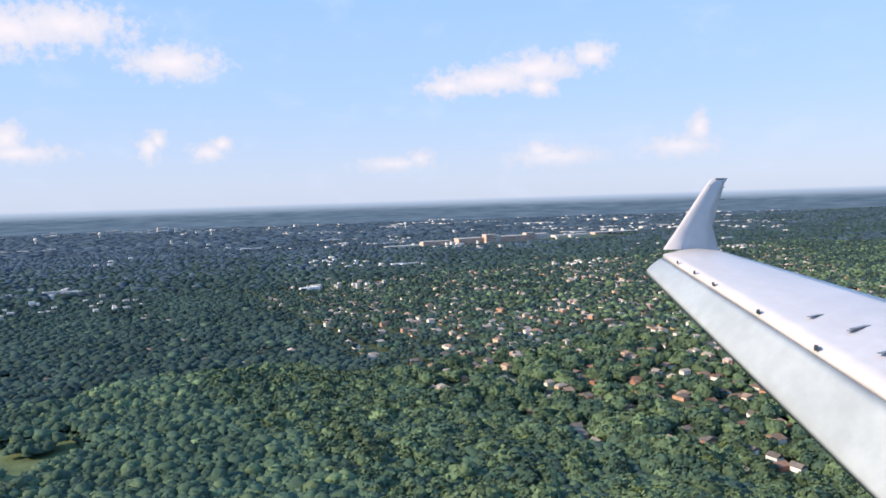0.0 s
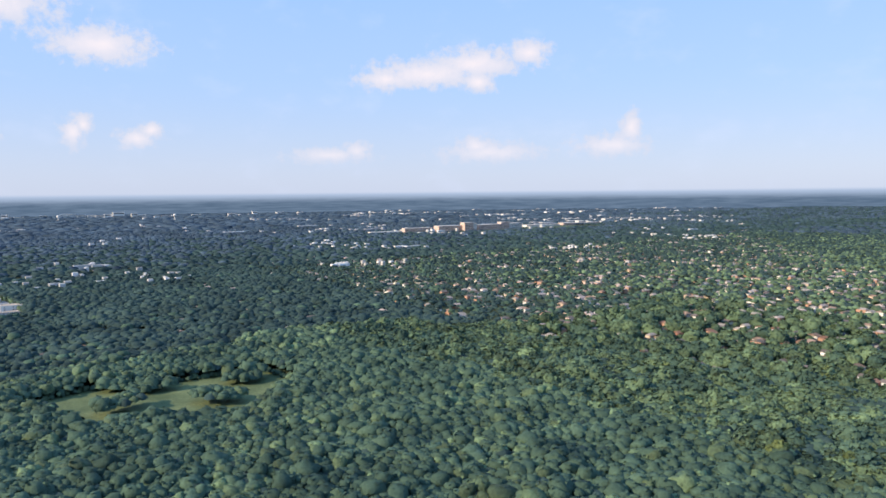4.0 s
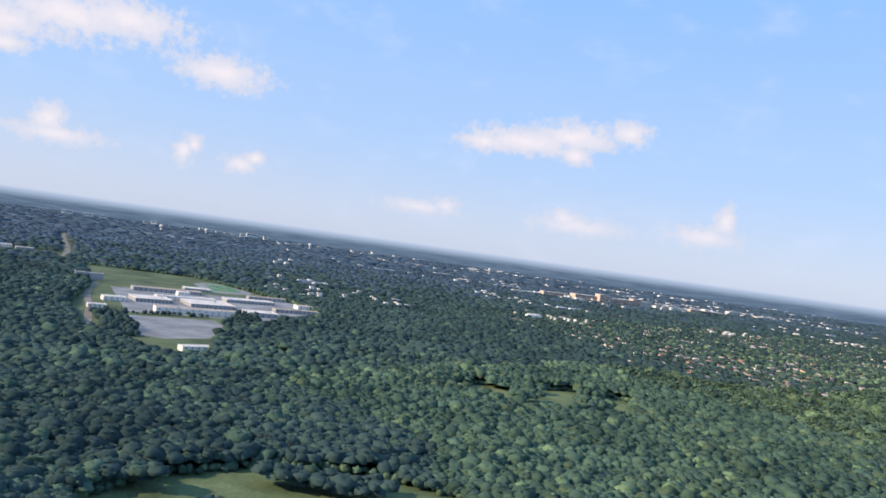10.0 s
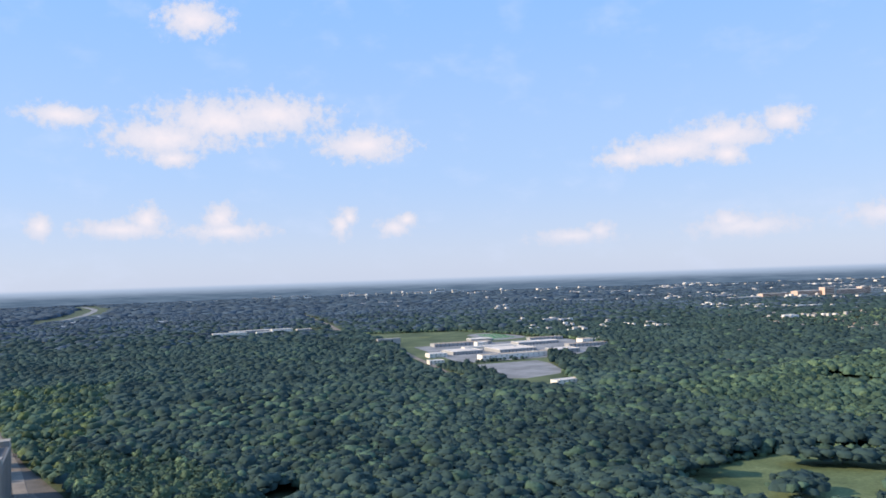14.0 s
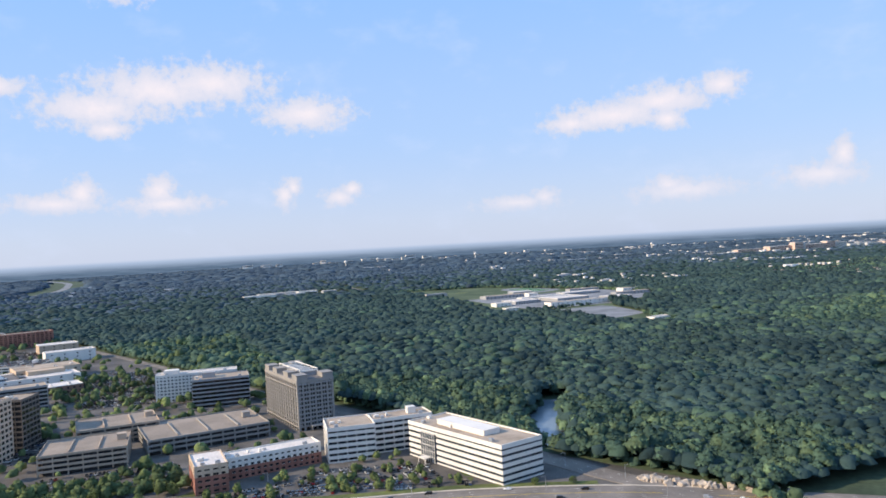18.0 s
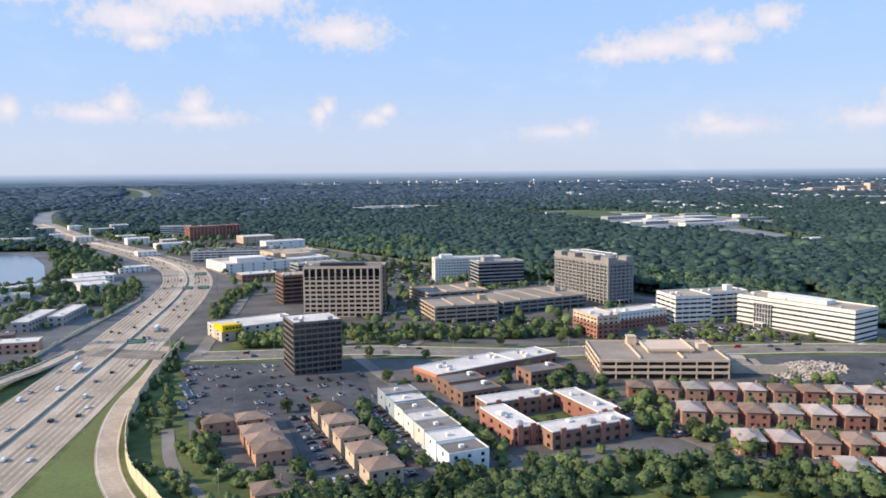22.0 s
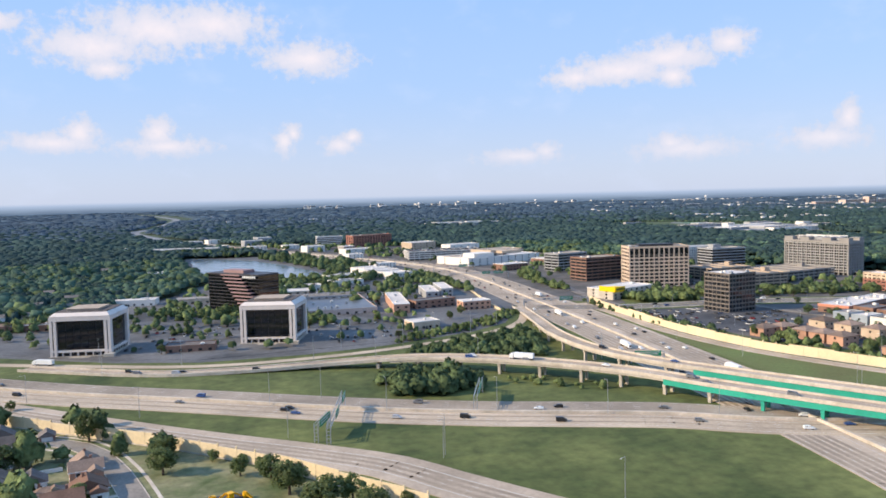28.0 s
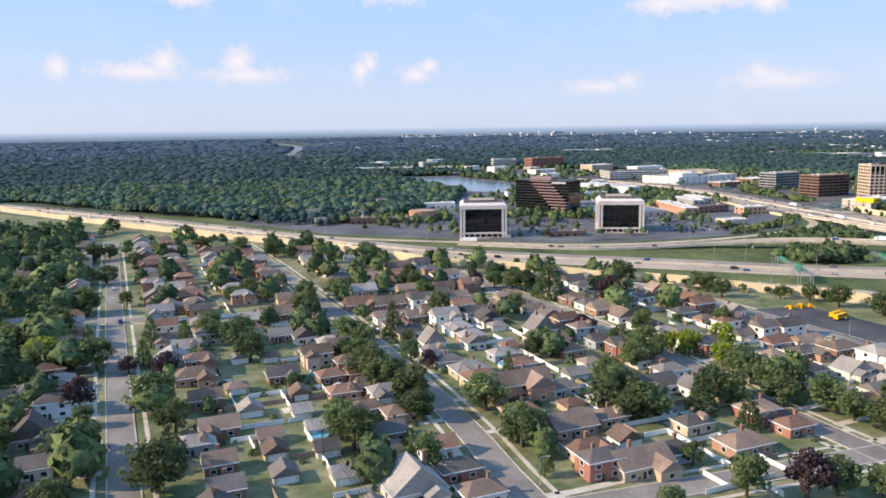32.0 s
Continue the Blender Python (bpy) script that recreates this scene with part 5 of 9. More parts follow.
# west of the motorway
def frame_office(name, x, y, turn):
    """A square office block: black glass behind thick pale corner piers, a sloped roof band on top."""
    w, d, h = 42.0, 40.0, 29.0
    ob = thing(name, x, y, 0, turn, "pale precast office block with black glass walls", "office building")
    part("core", boxes((2, w - 2, 2, d - 2, 0, h - 3)), "glass_black", ob)
    for a, b in ((0, 0), (w - 4.6, 0), (0, d - 4.6), (w - 4.6, d - 4.6)):
        part("corner_pier", boxes((a, a + 1.9, b, b + 4.6, 0, h - 3), (a + 2.7, a + 4.6, b, b + 4.6, 0, h - 3)), "rose_precast", ob)
        part("corner_glass", boxes((a + 1.9, a + 2.7, b + 0.6, b + 4.0, 1, h - 3)), "glass_dark", ob)
    part("top_band", boxes((-0.15, w + 0.15, -0.15, d + 0.15, h - 3.2, h - 0.6), (0.4, w - 0.4, 0.4, d - 0.4, h - 0.6, h)), "rose_precast", ob)
    bm = bmesh.new()
    lo, hi = [bm.verts.new(p) for p in ((0, 0, h), (w, 0, h), (w, d, h), (0, d, h))], [bm.verts.new(p) for p in ((3, 3, h + 2.4), (w - 3, 3, h + 2.4), (w - 3, d - 3, h + 2.4), (3, d - 3, h + 2.4))]
    for i in range(4):
        bm.faces.new((lo[i], lo[(i + 1) % 4], hi[(i + 1) % 4], hi[i]))
    bm.faces.new(hi)
    part("sloped_roof", bm, "rose_precast", ob)
    part("roof_rail", boxes((3.4, w - 3.4, 3.4, d - 3.4, h + 1.8, h + 2.9)), "roof_dark", ob)
    part("penthouse", boxes((9, 31, 9, 31, h + 2.4, h + 4.0), (8.6, 31.4, 8.6, 31.4, h + 4.0, h + 4.3)), "tan_precast", ob)
    part("base_band", boxes((0.2, w - 0.2, 0.2, d - 0.2, 3.4, 4.8)), "rose_precast", ob)
    part("plinth", boxes((-0.6, w + 0.6, -0.6, d + 0.6, 0, 0.6)), "concrete", ob)
    part("steps", boxes((14, 28, -5, -0.6, 0, 0.4), (w - 4, w + 3, -5, -0.6, 0, 2.4)), "concrete", ob)
    col = mesh_of("column", boxes((-0.5, 0.5, -0.5, 0.5, 0, 3.6)), "rose_precast")
    bar = mesh_of("mullion", boxes((-0.06, 0.06, -0.1, 0.1, 5.4, h - 4)), "dark_metal")
    line = mesh_of("transom", boxes((5, w - 5, -0.1, 0.1, 0, 0.25)), "dark_metal")
    pane = mesh_of("window", boxes((-2.2, 2.2, -0.05, 0.05, 0, 3.2)), "glass_black")
    for t, ox, oy in ((0, 0, 1.85), (90, w - 1.85, 0), (-90, 1.85, w)):
        c, s = math.cos(radians(t)), math.sin(radians(t))
        for i in range(6):
            u = 8 + i * 5.2
            placed("column", col, ob, ox + c * u, oy + s * u, 0)
            placed("mullion", bar, ob, ox + c * (u + 2.6), oy + s * (u + 2.6), 0, t)
        for k in range(1, 6):
            placed("transom", line, ob, ox, oy, 5.4 + k * 3.4, t)
        for k in range(6):
            for i in range(6):
                u = 8 + i * 5.2
                placed("window", pane, ob, ox + c * u, oy + s * u - (0.07 if t == 0 else 0), 5.5 + k * 3.4, t)
    return ob


material("rose_precast", (0.70, 0.615, 0.55), 0.8, 0.07, 0.15, 2, streaks=0.2)
material("rose_band", (0.310, 0.197, 0.185), 0.6, 0.1, 0.2, 2)
frame_office("frame_office", 228, 614, -19)
frame_office("frame_office", 357, 597, -26)


def stepped_tower(x, y, turn):
    """A dark glass hotel tower; rose-coloured floors come down its broad front like stairs."""
    ob = thing("stepped_hotel", x, y, 0, turn, "dark glass hotel tower with stepped rose-coloured floors", "hotel")
    w, d, n, fh = 70.0, 26.0, 12, 3.15
    part("core", boxes((0.5, w, 0.5, d, 0, n * fh)), "glass_black", ob)
    slab = mesh_of("floor_line", boxes((0.1, w + 0.1, 0.1, d, -0.25, 0.25)), "dark_metal")
    win = mesh_of("window", boxes((-2.2, 2.2, -0.06, 0.06, 0, 2.6)), "glass_black")
    for k in range(n):
        placed("floor_line", slab, ob, 0, 0, (k + 1) * fh)
        for i in range(5):
            placed("window", win, ob, 3.0 + i * 4.9, 0.4, k * fh + 0.5)
        down = n - 1 - k
        x0, x1 = 20 + down * 3.6, min(w + 0.4, 46 + down * 3.6)
        if x1 - x0 > 4:
            part("balcony_band", boxes((x0, x1, -1.2 - down * 0.8, 0.7, (k + 1) * fh - 0.7, (k + 1) * fh + 0.4)), "rose_band", ob)
            part("terrace_glass", boxes((x0 + 0.5, x1 - 0.5, -0.4 - down * 0.8, 0.7, k * fh + 0.4, (k + 1) * fh - 0.7)), "glass_black", ob)
    part("parapet", boxes((0, w + 0.2, 0, d, n * fh, n * fh + 1.2)), "dark_metal", ob)
    part("penthouse", boxes((16, 44, 6, 20, n * fh + 1, n * fh + 4.0)), "rose_band", ob)
    part("sign", boxes(*[(49 + i * 2.6, 50.7 + i * 2.6, -0.4, -0.02, n * fh - 2.4, n * fh - 0.4) for i in range(7)]), "white_paint", ob, "white sign of plain bars")
    return ob


stepped_tower(356, 786, -57)
# ---- low buildings of the town ----
lowrise("strip_mall", 838, 462, 14, 62, 26, 6.5, "brown_brick", "roof_white", "long white-roofed strip mall with an orange fascia", "shop", 12, units=9, fascia="orange_fascia")
lowrise("strip_mall_wing", 899, 478, 14, 36, 22, 6, "brown_brick", "roof_white", "white-roofed brick wing of the strip mall", "shop", 7, 6, 5)
for x, y in ((836, 417), (890, 440), (836, 438)):
    lowrise("brick_flats", x, y, 5, 25, 17, 8, "brown_brick", "roof_tar", "brown brick block of flats with a dark flat roof", "apartment building", 6, units=2)


def court(x, y, turn):
    """Brick flats round a court, with low parapet lumps on a white roof."""
    w, d, t, h = 64.0, 66.0, 14.0, 8.6
    wings = (("flats_south", 14, 0, 44, t), ("flats_east", 50, 16, t, 42), ("flats_north", 6, 52, 40, t), ("flats_west", 0, 12, t, 36))
    for k, (nm, a, b, ww, dd) in enumerate(wings):
        c, s = math.cos(radians(turn)), math.sin(radians(turn))
        ob = lowrise("court_flats", x + c * a - s * b, y + s * a + c * b, turn, ww, dd, h, "red_brick" if k % 2 else "brown_brick", "roof_white", "red brick court flats with bays and a white roof", "apartment building", max(3, int(ww / 5)), 20 + k, 4, sides=max(2, int(dd / 9)))
        tagged(ob, group="court flats")
        bay = mesh_of("bay", boxes((-1.4, 1.4, -0.9, 0.1, 0, h + 1.6)), "red_brick")
        for i in range(max(2, int(ww / 11))):
            placed("bay", bay, ob, (i + 0.5) * ww / max(2, int(ww / 11)), 0, 0)


court(835, 340, 2)


def flat_house(name, x, y, turn, w, d, h, wall, roof, label, group, hip=False, cols=3):
    """A three-storey walk-up of flats, flat or hipped."""
    ob = tagged(thing(name, x, y, 0, turn, label, "apartment building"), group=group)
    part("wall", boxes((0, w, 0, d, 0, h)), wall, ob)
    if hip:
        bm, o, r = bmesh.new(), 0.7, min(w, d) * 0.2
        q = [bm.verts.new(p) for p in ((-o, -o, h), (w + o, -o, h), (w + o, d + o, h), (-o, d + o, h))]
        m = min(w, d) / 2
        e = [bm.verts.new(p) for p in ((w / 2, m, h + r), (w / 2, d - m, h + r))] if d > w else [bm.verts.new(p) for p in ((m, d / 2, h + r), (w - m, d / 2, h + r))]
        if d > w:
            for f in ((q[0], q[1], e[0]), (q[1], q[2], e[1], e[0]), (q[2], q[3], e[1]), (q[3], q[0], e[0], e[1]), (q[3], q[2], q[1], q[0])):
                bm.faces.new(f)
        else:
            for f in ((q[0], q[1], e[1], e[0]), (q[1], q[2], e[1]), (q[2], q[3], e[0], e[1]), (q[3], q[0], e[0]), (q[3], q[2], q[1], q[0])):
                bm.faces.new(f)
        part("roof", bm, roof, ob)
        part("chimney", boxes((w * 0.7, w * 0.7 + 0.8, d * 0.6, d * 0.6 + 0.8, h, h + r + 0.9)), wall, ob)
    else:
        part("roof", boxes((0.3, w - 0.3, 0.3, d - 0.3, h - 0.02, h + 0.15)), roof, ob)
        part("parapet", boxes((0, w, 0, 0.3, h, h + 0.7), (0, w, d - 0.3, d, h, h + 0.7), (0, 0.3, 0.3, d - 0.3, h, h + 0.7), (w - 0.3, w, 0.3, d - 0.3, h, h + 0.7)), wall, ob)
        part("roof_hatch", boxes((w * 0.4, w * 0.4 + 2, d * 0.4, d * 0.4 + 2, h, h + 1.4)), "white_panel", ob)
    n = max(1, int(h / 3))
    win = mesh_of("window", boxes((-0.75, 0.75, -0.1, 0.05, 0, 1.4), (-0.85, 0.85, -0.16, 0.05, -0.12, 0)), "glass_dark")
    for k in range(n):
        for i in range(cols):
            placed("window", win, ob, (i + 0.5) * w / cols, 0, 0.9 + k * h / n)
        if k == n - 1:
            placed("window", win, ob, 0, d * 0.5, 0.9 + k * h / n, -90)
    part("door", boxes((w * 0.5 - 0.6, w * 0.5 + 0.6, -0.12, 0.05, 0, 2.1)), "dark_metal", ob)
    return ob


for i in range(7):
    flat_house("row_house", 794 + 0.2 * i, 331 + i * 16.2, 2, 19, 13.5, 9.2 if i < 3 else 8.6, "white_paint" if i < 2 else ("pale_siding" if i < 5 else "blue_siding"), "roof_white" if i % 2 else "roof_grey", "pale flat-roofed row of flats", "pale rows of flats")
for i in range(5):
    flat_house("walk_up", 759 - 0.8 * i, 331 + i * 21.5, 2, 15, 14, 7.6, "buff_brick", "roof_brown", "buff brick walk-up with a brown hipped roof", "buff walk-ups", True)
for x, y in ((713, 327), (719, 372), (718, 386), (717, 400), (716, 420), (700, 422)):
    flat_house("brick_walk_up", x, y, 2, 16, 12.5, 6.6, "orange_brick", "roof_brown", "orange brick walk-up with a brown hipped roof", "brick walk-ups", True, 2)
for row, (x0, y0, n, skip) in enumerate(((927, 393, 12, ()), (927, 347, 11, ()), (923, 302, 9, ()), (938, 258, 7, ()))):
    for i in range(n):
        if i in skip:
            continue
        flat_house("brick_house", x0 + i * 13.8, y0 - i * 7.35, -28, 11.4, 16.5 if row else 14, 7.6, "orange_brick" if (i + row) % 3 else "red_brick", ("roof_brown", "roof_grey", "roof_pale", "roof_brown", "roof_pale")[(i * 3 + row * 2) % 5], "small red brick house with a hipped roof", "rows of brick houses", True, 2)

# demolition heap and the half-cleared shell
shell = thing("half_razed_building", 1020, 416, 0, -28, "half-demolished grey concrete building", "building")
part("wall", boxes((0, 34, 0, 1, 0, 6), (0, 1, 1, 22, 0, 8), (14, 15, 1, 20, 0, 5), (0, 12, 12, 22, 0, 7)), "concrete", shell)
part("slab", boxes((1, 20, 1, 21, 4.4, 5.0)), "deck_concrete", shell)
bm, rnd = bmesh.new(), random.Random(9)
for i in range(620):
    a, r = rnd.uniform(0, 6.28), rnd.uniform(0, 1) ** 0.6
    px, py = 1070 + 30 * r * math.cos(a) + 6 * math.sin(a), 402 + 20 * r * math.sin(a)
    k = rnd.uniform(0.3, 1.7)
    vs = box(bm, -k, k, -k * 0.5, k * 0.5, -0.3, 0.3)
    bmesh.ops.transform(bm, matrix=pose(px, py, 0.3 + 2.2 * (1 - r) * rnd.random(), rnd.uniform(-50, 50), rnd.uniform(-50, 50), rnd.uniform(0, 180)), verts=vs)
tagged(part("rubble_heap", bm, "rubble", None), "heap of broken concrete and timber rubble", "rubble", kind="stuff")

# fuel station, shop and the painted water tower by the crossing
lowrise("corner_shop", 1165, 336, -26, 30, 14, 7, "orange_brick", "roof_white", "small brick shop with a white roof", "shop", 5)
st = thing("fuel_canopy", 1196, 325, 0, -26, "dark flat fuel station canopy on posts", "canopy")
part("canopy", boxes((0, 30, 0, 12, 5, 6)), "roof_dark", st)
part("fascia", boxes((-0.2, 30.2, -0.2, 0, 4.9, 6.2), (-0.2, 0, 0, 12.2, 4.9, 6.2)), "white_panel", st)
for i in range(4):
    part("post", boxes((3 + i * 8, 3.6 + i * 8, 5.7, 6.3, 0, 5)), "steel", st)


def water_tower(x, y):
    ob = thing("water_tower", x, y, 0, 0, "round water tower with red painted petals on a green stem", "water tower")
    bm = bmesh.new()
    bmesh.ops.create_uvsphere(bm, u_segments=28, v_segments=16, radius=1.0)
    bmesh.ops.transform(bm, matrix=Matrix.Translation((0, 0, 20.5)) @ Matrix.Diagonal((10.6, 10.6, 7, 1)), verts=bm.verts)
    for f in bm.faces:
        f.smooth = True
    part("tank", bm, "petal_red", ob)
    part("stem", tube(2.8, 3.4, 0, 15, 14), "petal_green", ob)
    part("sepal", tube(3.4, 6.6, 13.6, 15.2, 14), "petal_green", ob)
    # pale curved outlines of the painted petals
    rnd = random.Random(2)
    for i in range(26):
        bm = bmesh.new()
        a, b, r, s0 = rnd.uniform(0, 6.28), rnd.uniform(-0.5, 1.1), rnd.uniform(0.22, 0.42), rnd.uniform(0, 6.28)
        for s in range(11):
            q = s0 + s * 0.36
            a2, b2 = a + r * math.cos(q) / max(0.35, math.cos(b)), min(1.4, b + r * math.sin(q))
            vs = box(bm, -0.95, 0.95, -0.08, 0.08, -0.22, 0.22)
            n = Vector((math.cos(b2) * math.cos(a2), math.cos(b2) * math.sin(a2), math.sin(b2)))
            p = Vector((n.x * 10.65, n.y * 10.65, 20.5 + n.z * 7.05))
            bmesh.ops.transform(bm, matrix=Matrix.Translation(p) @ n.to_track_quat("Y", "Z").to_matrix().to_4x4() @ pose(0, 0, 0, 0, math.degrees(q) + 90, 0), verts=vs)
        part("petal_line", bm, "petal_pale", ob)
    return ob


material("petal_red", (0.45, 0.03, 0.04), 0.5, 0.15, 0.3, 2)
material("petal_pale", (0.80, 0.50, 0.46), 0.5, 0.1, 0.3, 2)
material("petal_green", (0.22, 0.42, 0.10), 0.5, 0.1, 0.3, 2)
water_tower(1194, 303)
bm = bmesh.new()
for i in range(60):
    u = rnd.random()
    vs = box(bm, -1, 1, -1, 1, -1, 1)
    k = rnd.uniform(0.8, 2.4)
    bmesh.ops.transform(bm, matrix=pose(1236 + 50 * u + rnd.uniform(-3, 3), 412 - 62 * u + rnd.uniform(-3, 3), k * 0.5, rnd.uniform(-30, 30), rnd.uniform(-30, 30), rnd.uniform(0, 90)) @ Matrix.Scale(k, 4), verts=vs)
bmesh.ops.bevel(bm, geom=bm.edges, offset=0.3, segments=1, affect="EDGES")
tagged(part("rock_bank", bm, "rubble", None), "pale boulders banked along the road", "rocks", kind="stuff")

# yellow corner sign of the showroom
sg = thing("showroom_sign", 729, 638, 0, 14, "yellow sign panels on a showroom corner", "sign")
part("panel", boxes((-0.6, 15, -0.6, -0.1, 8.2, 13.2), (-0.8, -0.1, -0.1, 20, 8.2, 13.2), (1, 14, 1, 13, 10.7, 12.4)), "yellow_sign", sg)
part("lettering", boxes(*[(2 + i * 2.6, 3.8 + i * 2.6, -0.8, -0.6, 9.8, 11.6) for i in range(5)]), "dark_metal", sg, "dark sign of plain bars")

# ---- west of the motorway ----
W = [("lake_lodge", 470, 985, -6, 40, 18, 6, "white_panel", "roof_white", "low white lakeside lodge", 6), ("plaza_shop", 452, 905, -8, 46, 20, 6, "pale_siding", "roof_white", "low pale shop beside lots", 6), ("plaza_shop", 520, 925, 6, 40, 22, 6, "white_panel", "roof_grey", "low pale shop beside lots", 6), ("plaza_hall", 420, 850, -10, 50, 26, 7, "buff_brick", "roof_white", "low buff hall beside lots", 6), ("plaza_shop", 300, 985, -10, 34, 20, 6, "white_panel", "roof_white", "low pale shop among trees", 5),
     ("lake_terrace", 606, 950, 14, 32, 44, 9, "white_panel", "roof_white", "white terraced building near the lake", 6), ("lake_annex", 598, 1035, 14, 40, 44, 8, "white_panel", "roof_white", "white annex building near the lake", 6),
     ("grey_hall", 440, 790, -12, 60, 30, 7, "grey_panel", "roof_grey", "low grey hall between wet lots", 8), ("lot_hall", 262, 880, -14, 50, 22, 6, "white_panel", "roof_white", "low white hall between trees and lots", 6), ("lot_shop", 330, 860, -8, 36, 18, 5, "buff_brick", "roof_grey", "low buff shop between lots", 5),
     ("motel_wing", 523, 672, 76, 92, 15, 8.5, "orange_brick", "roof_white", "long orange brick motel wing with a white roof", 14),
     ("motel_hall", 536, 690, 6, 44, 17, 7.5, "brown_brick", "roof_tar", "brown brick motel hall", 6), ("grey_motel", 583, 742, 76, 60, 14, 8.5, "grey_panel", "roof_white", "grey motel wing with a pale roof", 9),
     ("brick_motel", 572, 660, -4, 28, 17, 8, "orange_brick", "roof_white", "orange brick motel front building", 5), ("motel_far", 607, 760, 76, 60, 13, 8.5, "grey_panel", "roof_white", "grey motel wing with a pale roof", 9),
     ("diner", 492, 584, 4, 24, 18, 6, "buff_brick", "roof_white", "small buff brick restaurant with a white roof", 4), ("terrace_hall", 418, 702, -8, 80, 118, 5, "salmon_brick", "wet_roof", "broad low hall with a wet dark roof", 10),
     ("bank", 303, 588, -12, 34, 16, 4.5, "brown_brick", "roof_dark", "low brown brick bank among lots", 5), ("lake_shop", 527, 975, 10, 54, 20, 8, "white_panel", "roof_white", "white building on the lake shore", 8), ("lake_hall", 585, 985, 8, 46, 26, 10, "pale_siding", "roof_white", "white hall on the lake shore", 7),
     ("lake_house", 430, 985, -8, 60, 18, 6, "white_panel", "roof_white", "long low white lakeside building", 8), ("church_hall", 156, 756, -14, 30, 18, 6, "brown_brick", "roof_brown", "brown brick low hall", 5),
     ("hall_link", 187, 752, -14, 34, 14, 5, "brown_brick", "roof_tar", "low brown brick wing", 5), ("north_office", 345, 1660, -15, 130, 26, 14, "white_panel", "roof_white", "long white office north of the lake", 16),
     ("white_lodge", 318, 1180, 0, 22, 60, 7, "white_paint", "roof_white", "white lodge among trees", 4), ("white_lodge", 312, 1080, 4, 20, 50, 7, "white_paint", "roof_grey", "white lodge among trees", 4),
     ("roadside_shop", 640, 1120, 20, 40, 22, 7, "white_panel", "roof_white", "white shop beside the motorway", 6), ("roadside_shop", 610, 1060, 14, 30, 18, 6, "pale_siding", "roof_white", "white shop beside the motorway", 5)]
for i, (nm, x, y, turn, w, d, h, wall, roof, label, n) in enumerate(W):
    lowrise(nm, x, y, turn, w, d, h, wall, roof, label, "building", n, 60 + i, max(1, int(w * d / 500)), rows=y > 900)
rt = thing("round_hall", 236, 761, 0, 0, "round brown brick hall with a flat roof", "building")
part("wall", tube(14, 14, 0, 10, 28), "orange_brick", rt)
part("roof", tube(13.6, 13.6, 10, 10.4, 28), "roof_tar", rt)
part("parapet", tube(14.2, 14.2, 9.2, 10.9, 28), "orange_brick", rt)
for x, y, w, d, h, m in ((690, 1450, 60, 30, 9, "white_panel"), (455, 1760, 60, 26, 10, "white_panel"), (300, 1780, 70, 30, 12, "white_panel"), (420, 1960, 60, 26, 12, "grey_panel"), (620, 1680, 34, 26, 9, "white_panel"), (545, 1660, 34, 30, 11, "pale_siding"), (660, 1330, 30, 24, 8, "white_panel"), (640, 1560, 40, 30, 12, "white_panel"), (560, 1850, 50, 24, 14, "grey_panel"), (500, 2050, 70, 30, 10, "white_panel"), (700, 1500, 26, 26, 12, "roof_grey"), (600, 1900, 36, 30, 18, "grey_panel"), (840, 1480, 60, 40, 14, "buff_brick"), (860, 1330, 70, 30, 16, "white_panel")):
    lowrise("roadside_block", x, y, 12, w, d, h, m, "roof_white", "pale roadside commercial block by the motorway", "building", 4, 80, 2, sides=1, rows=True)

# ---- the woodland campus ----
CAMP = [("campus_hall", 1812, 1446, 0, 165, 28, 9.5, "white_panel", 26), ("campus_block", 1800, 1580, 4, 70, 60, 7, "grey_panel", 10), ("campus_block", 1900, 1560, 3, 90, 90, 7, "grey_panel", 10), ("campus_wing", 1830, 1790, 0, 150, 34, 7, "grey_panel", 14),
        ("campus_tower", 1905, 1700, 0, 26, 24, 13, "white_panel", 4), ("campus_wing", 2010, 1700, 2, 110, 40, 6.5, "grey_panel", 12), ("campus_wing", 2080, 1580, 0, 100, 24, 7, "grey_panel", 10), ("campus_shed", 1772, 1060, 8, 44, 18, 7, "white_panel", 5),
        ("campus_shed", 1700, 1440, 0, 30, 18, 7, "pale_siding", 4), ("campus_wing", 2090, 1800, -4, 90, 26, 7, "grey_panel", 8), ("campus_gym", 1990, 1480, 0, 60, 44, 8, "grey_panel", 5)]
CAMP += [("campus_wing", 1850, 1640, 2, 120, 22, 9, "pale_siding", 8), ("campus_shed", 2160, 1660, 0, 60, 30, 9, "white_panel", 4), ("campus_block", 1960, 1880, -4, 60, 40, 6, "grey_panel", 5), ("campus_shed", 1740, 1560, 4, 40, 24, 8, "white_panel", 4)]
for i, (nm, x, y, turn, w, d, h, wall, n) in enumerate(CAMP):
    lowrise(nm, x, y, turn, w, d, h, wall, ("roof_gravel", "roof_white", "roof_white")[i % 3], "pale flat-roofed campus building in a woodland clearing", "school building", n, 120 + i, int(w / 24), sides=1, rows=True)
sheet("pavement_campus_yard", [(1760, 1430), (1990, 1420), (2200, 1570), (2190, 1820), (1790, 1830)], 0.2, "grey_lot", "pale paved campus yards", "pavement")
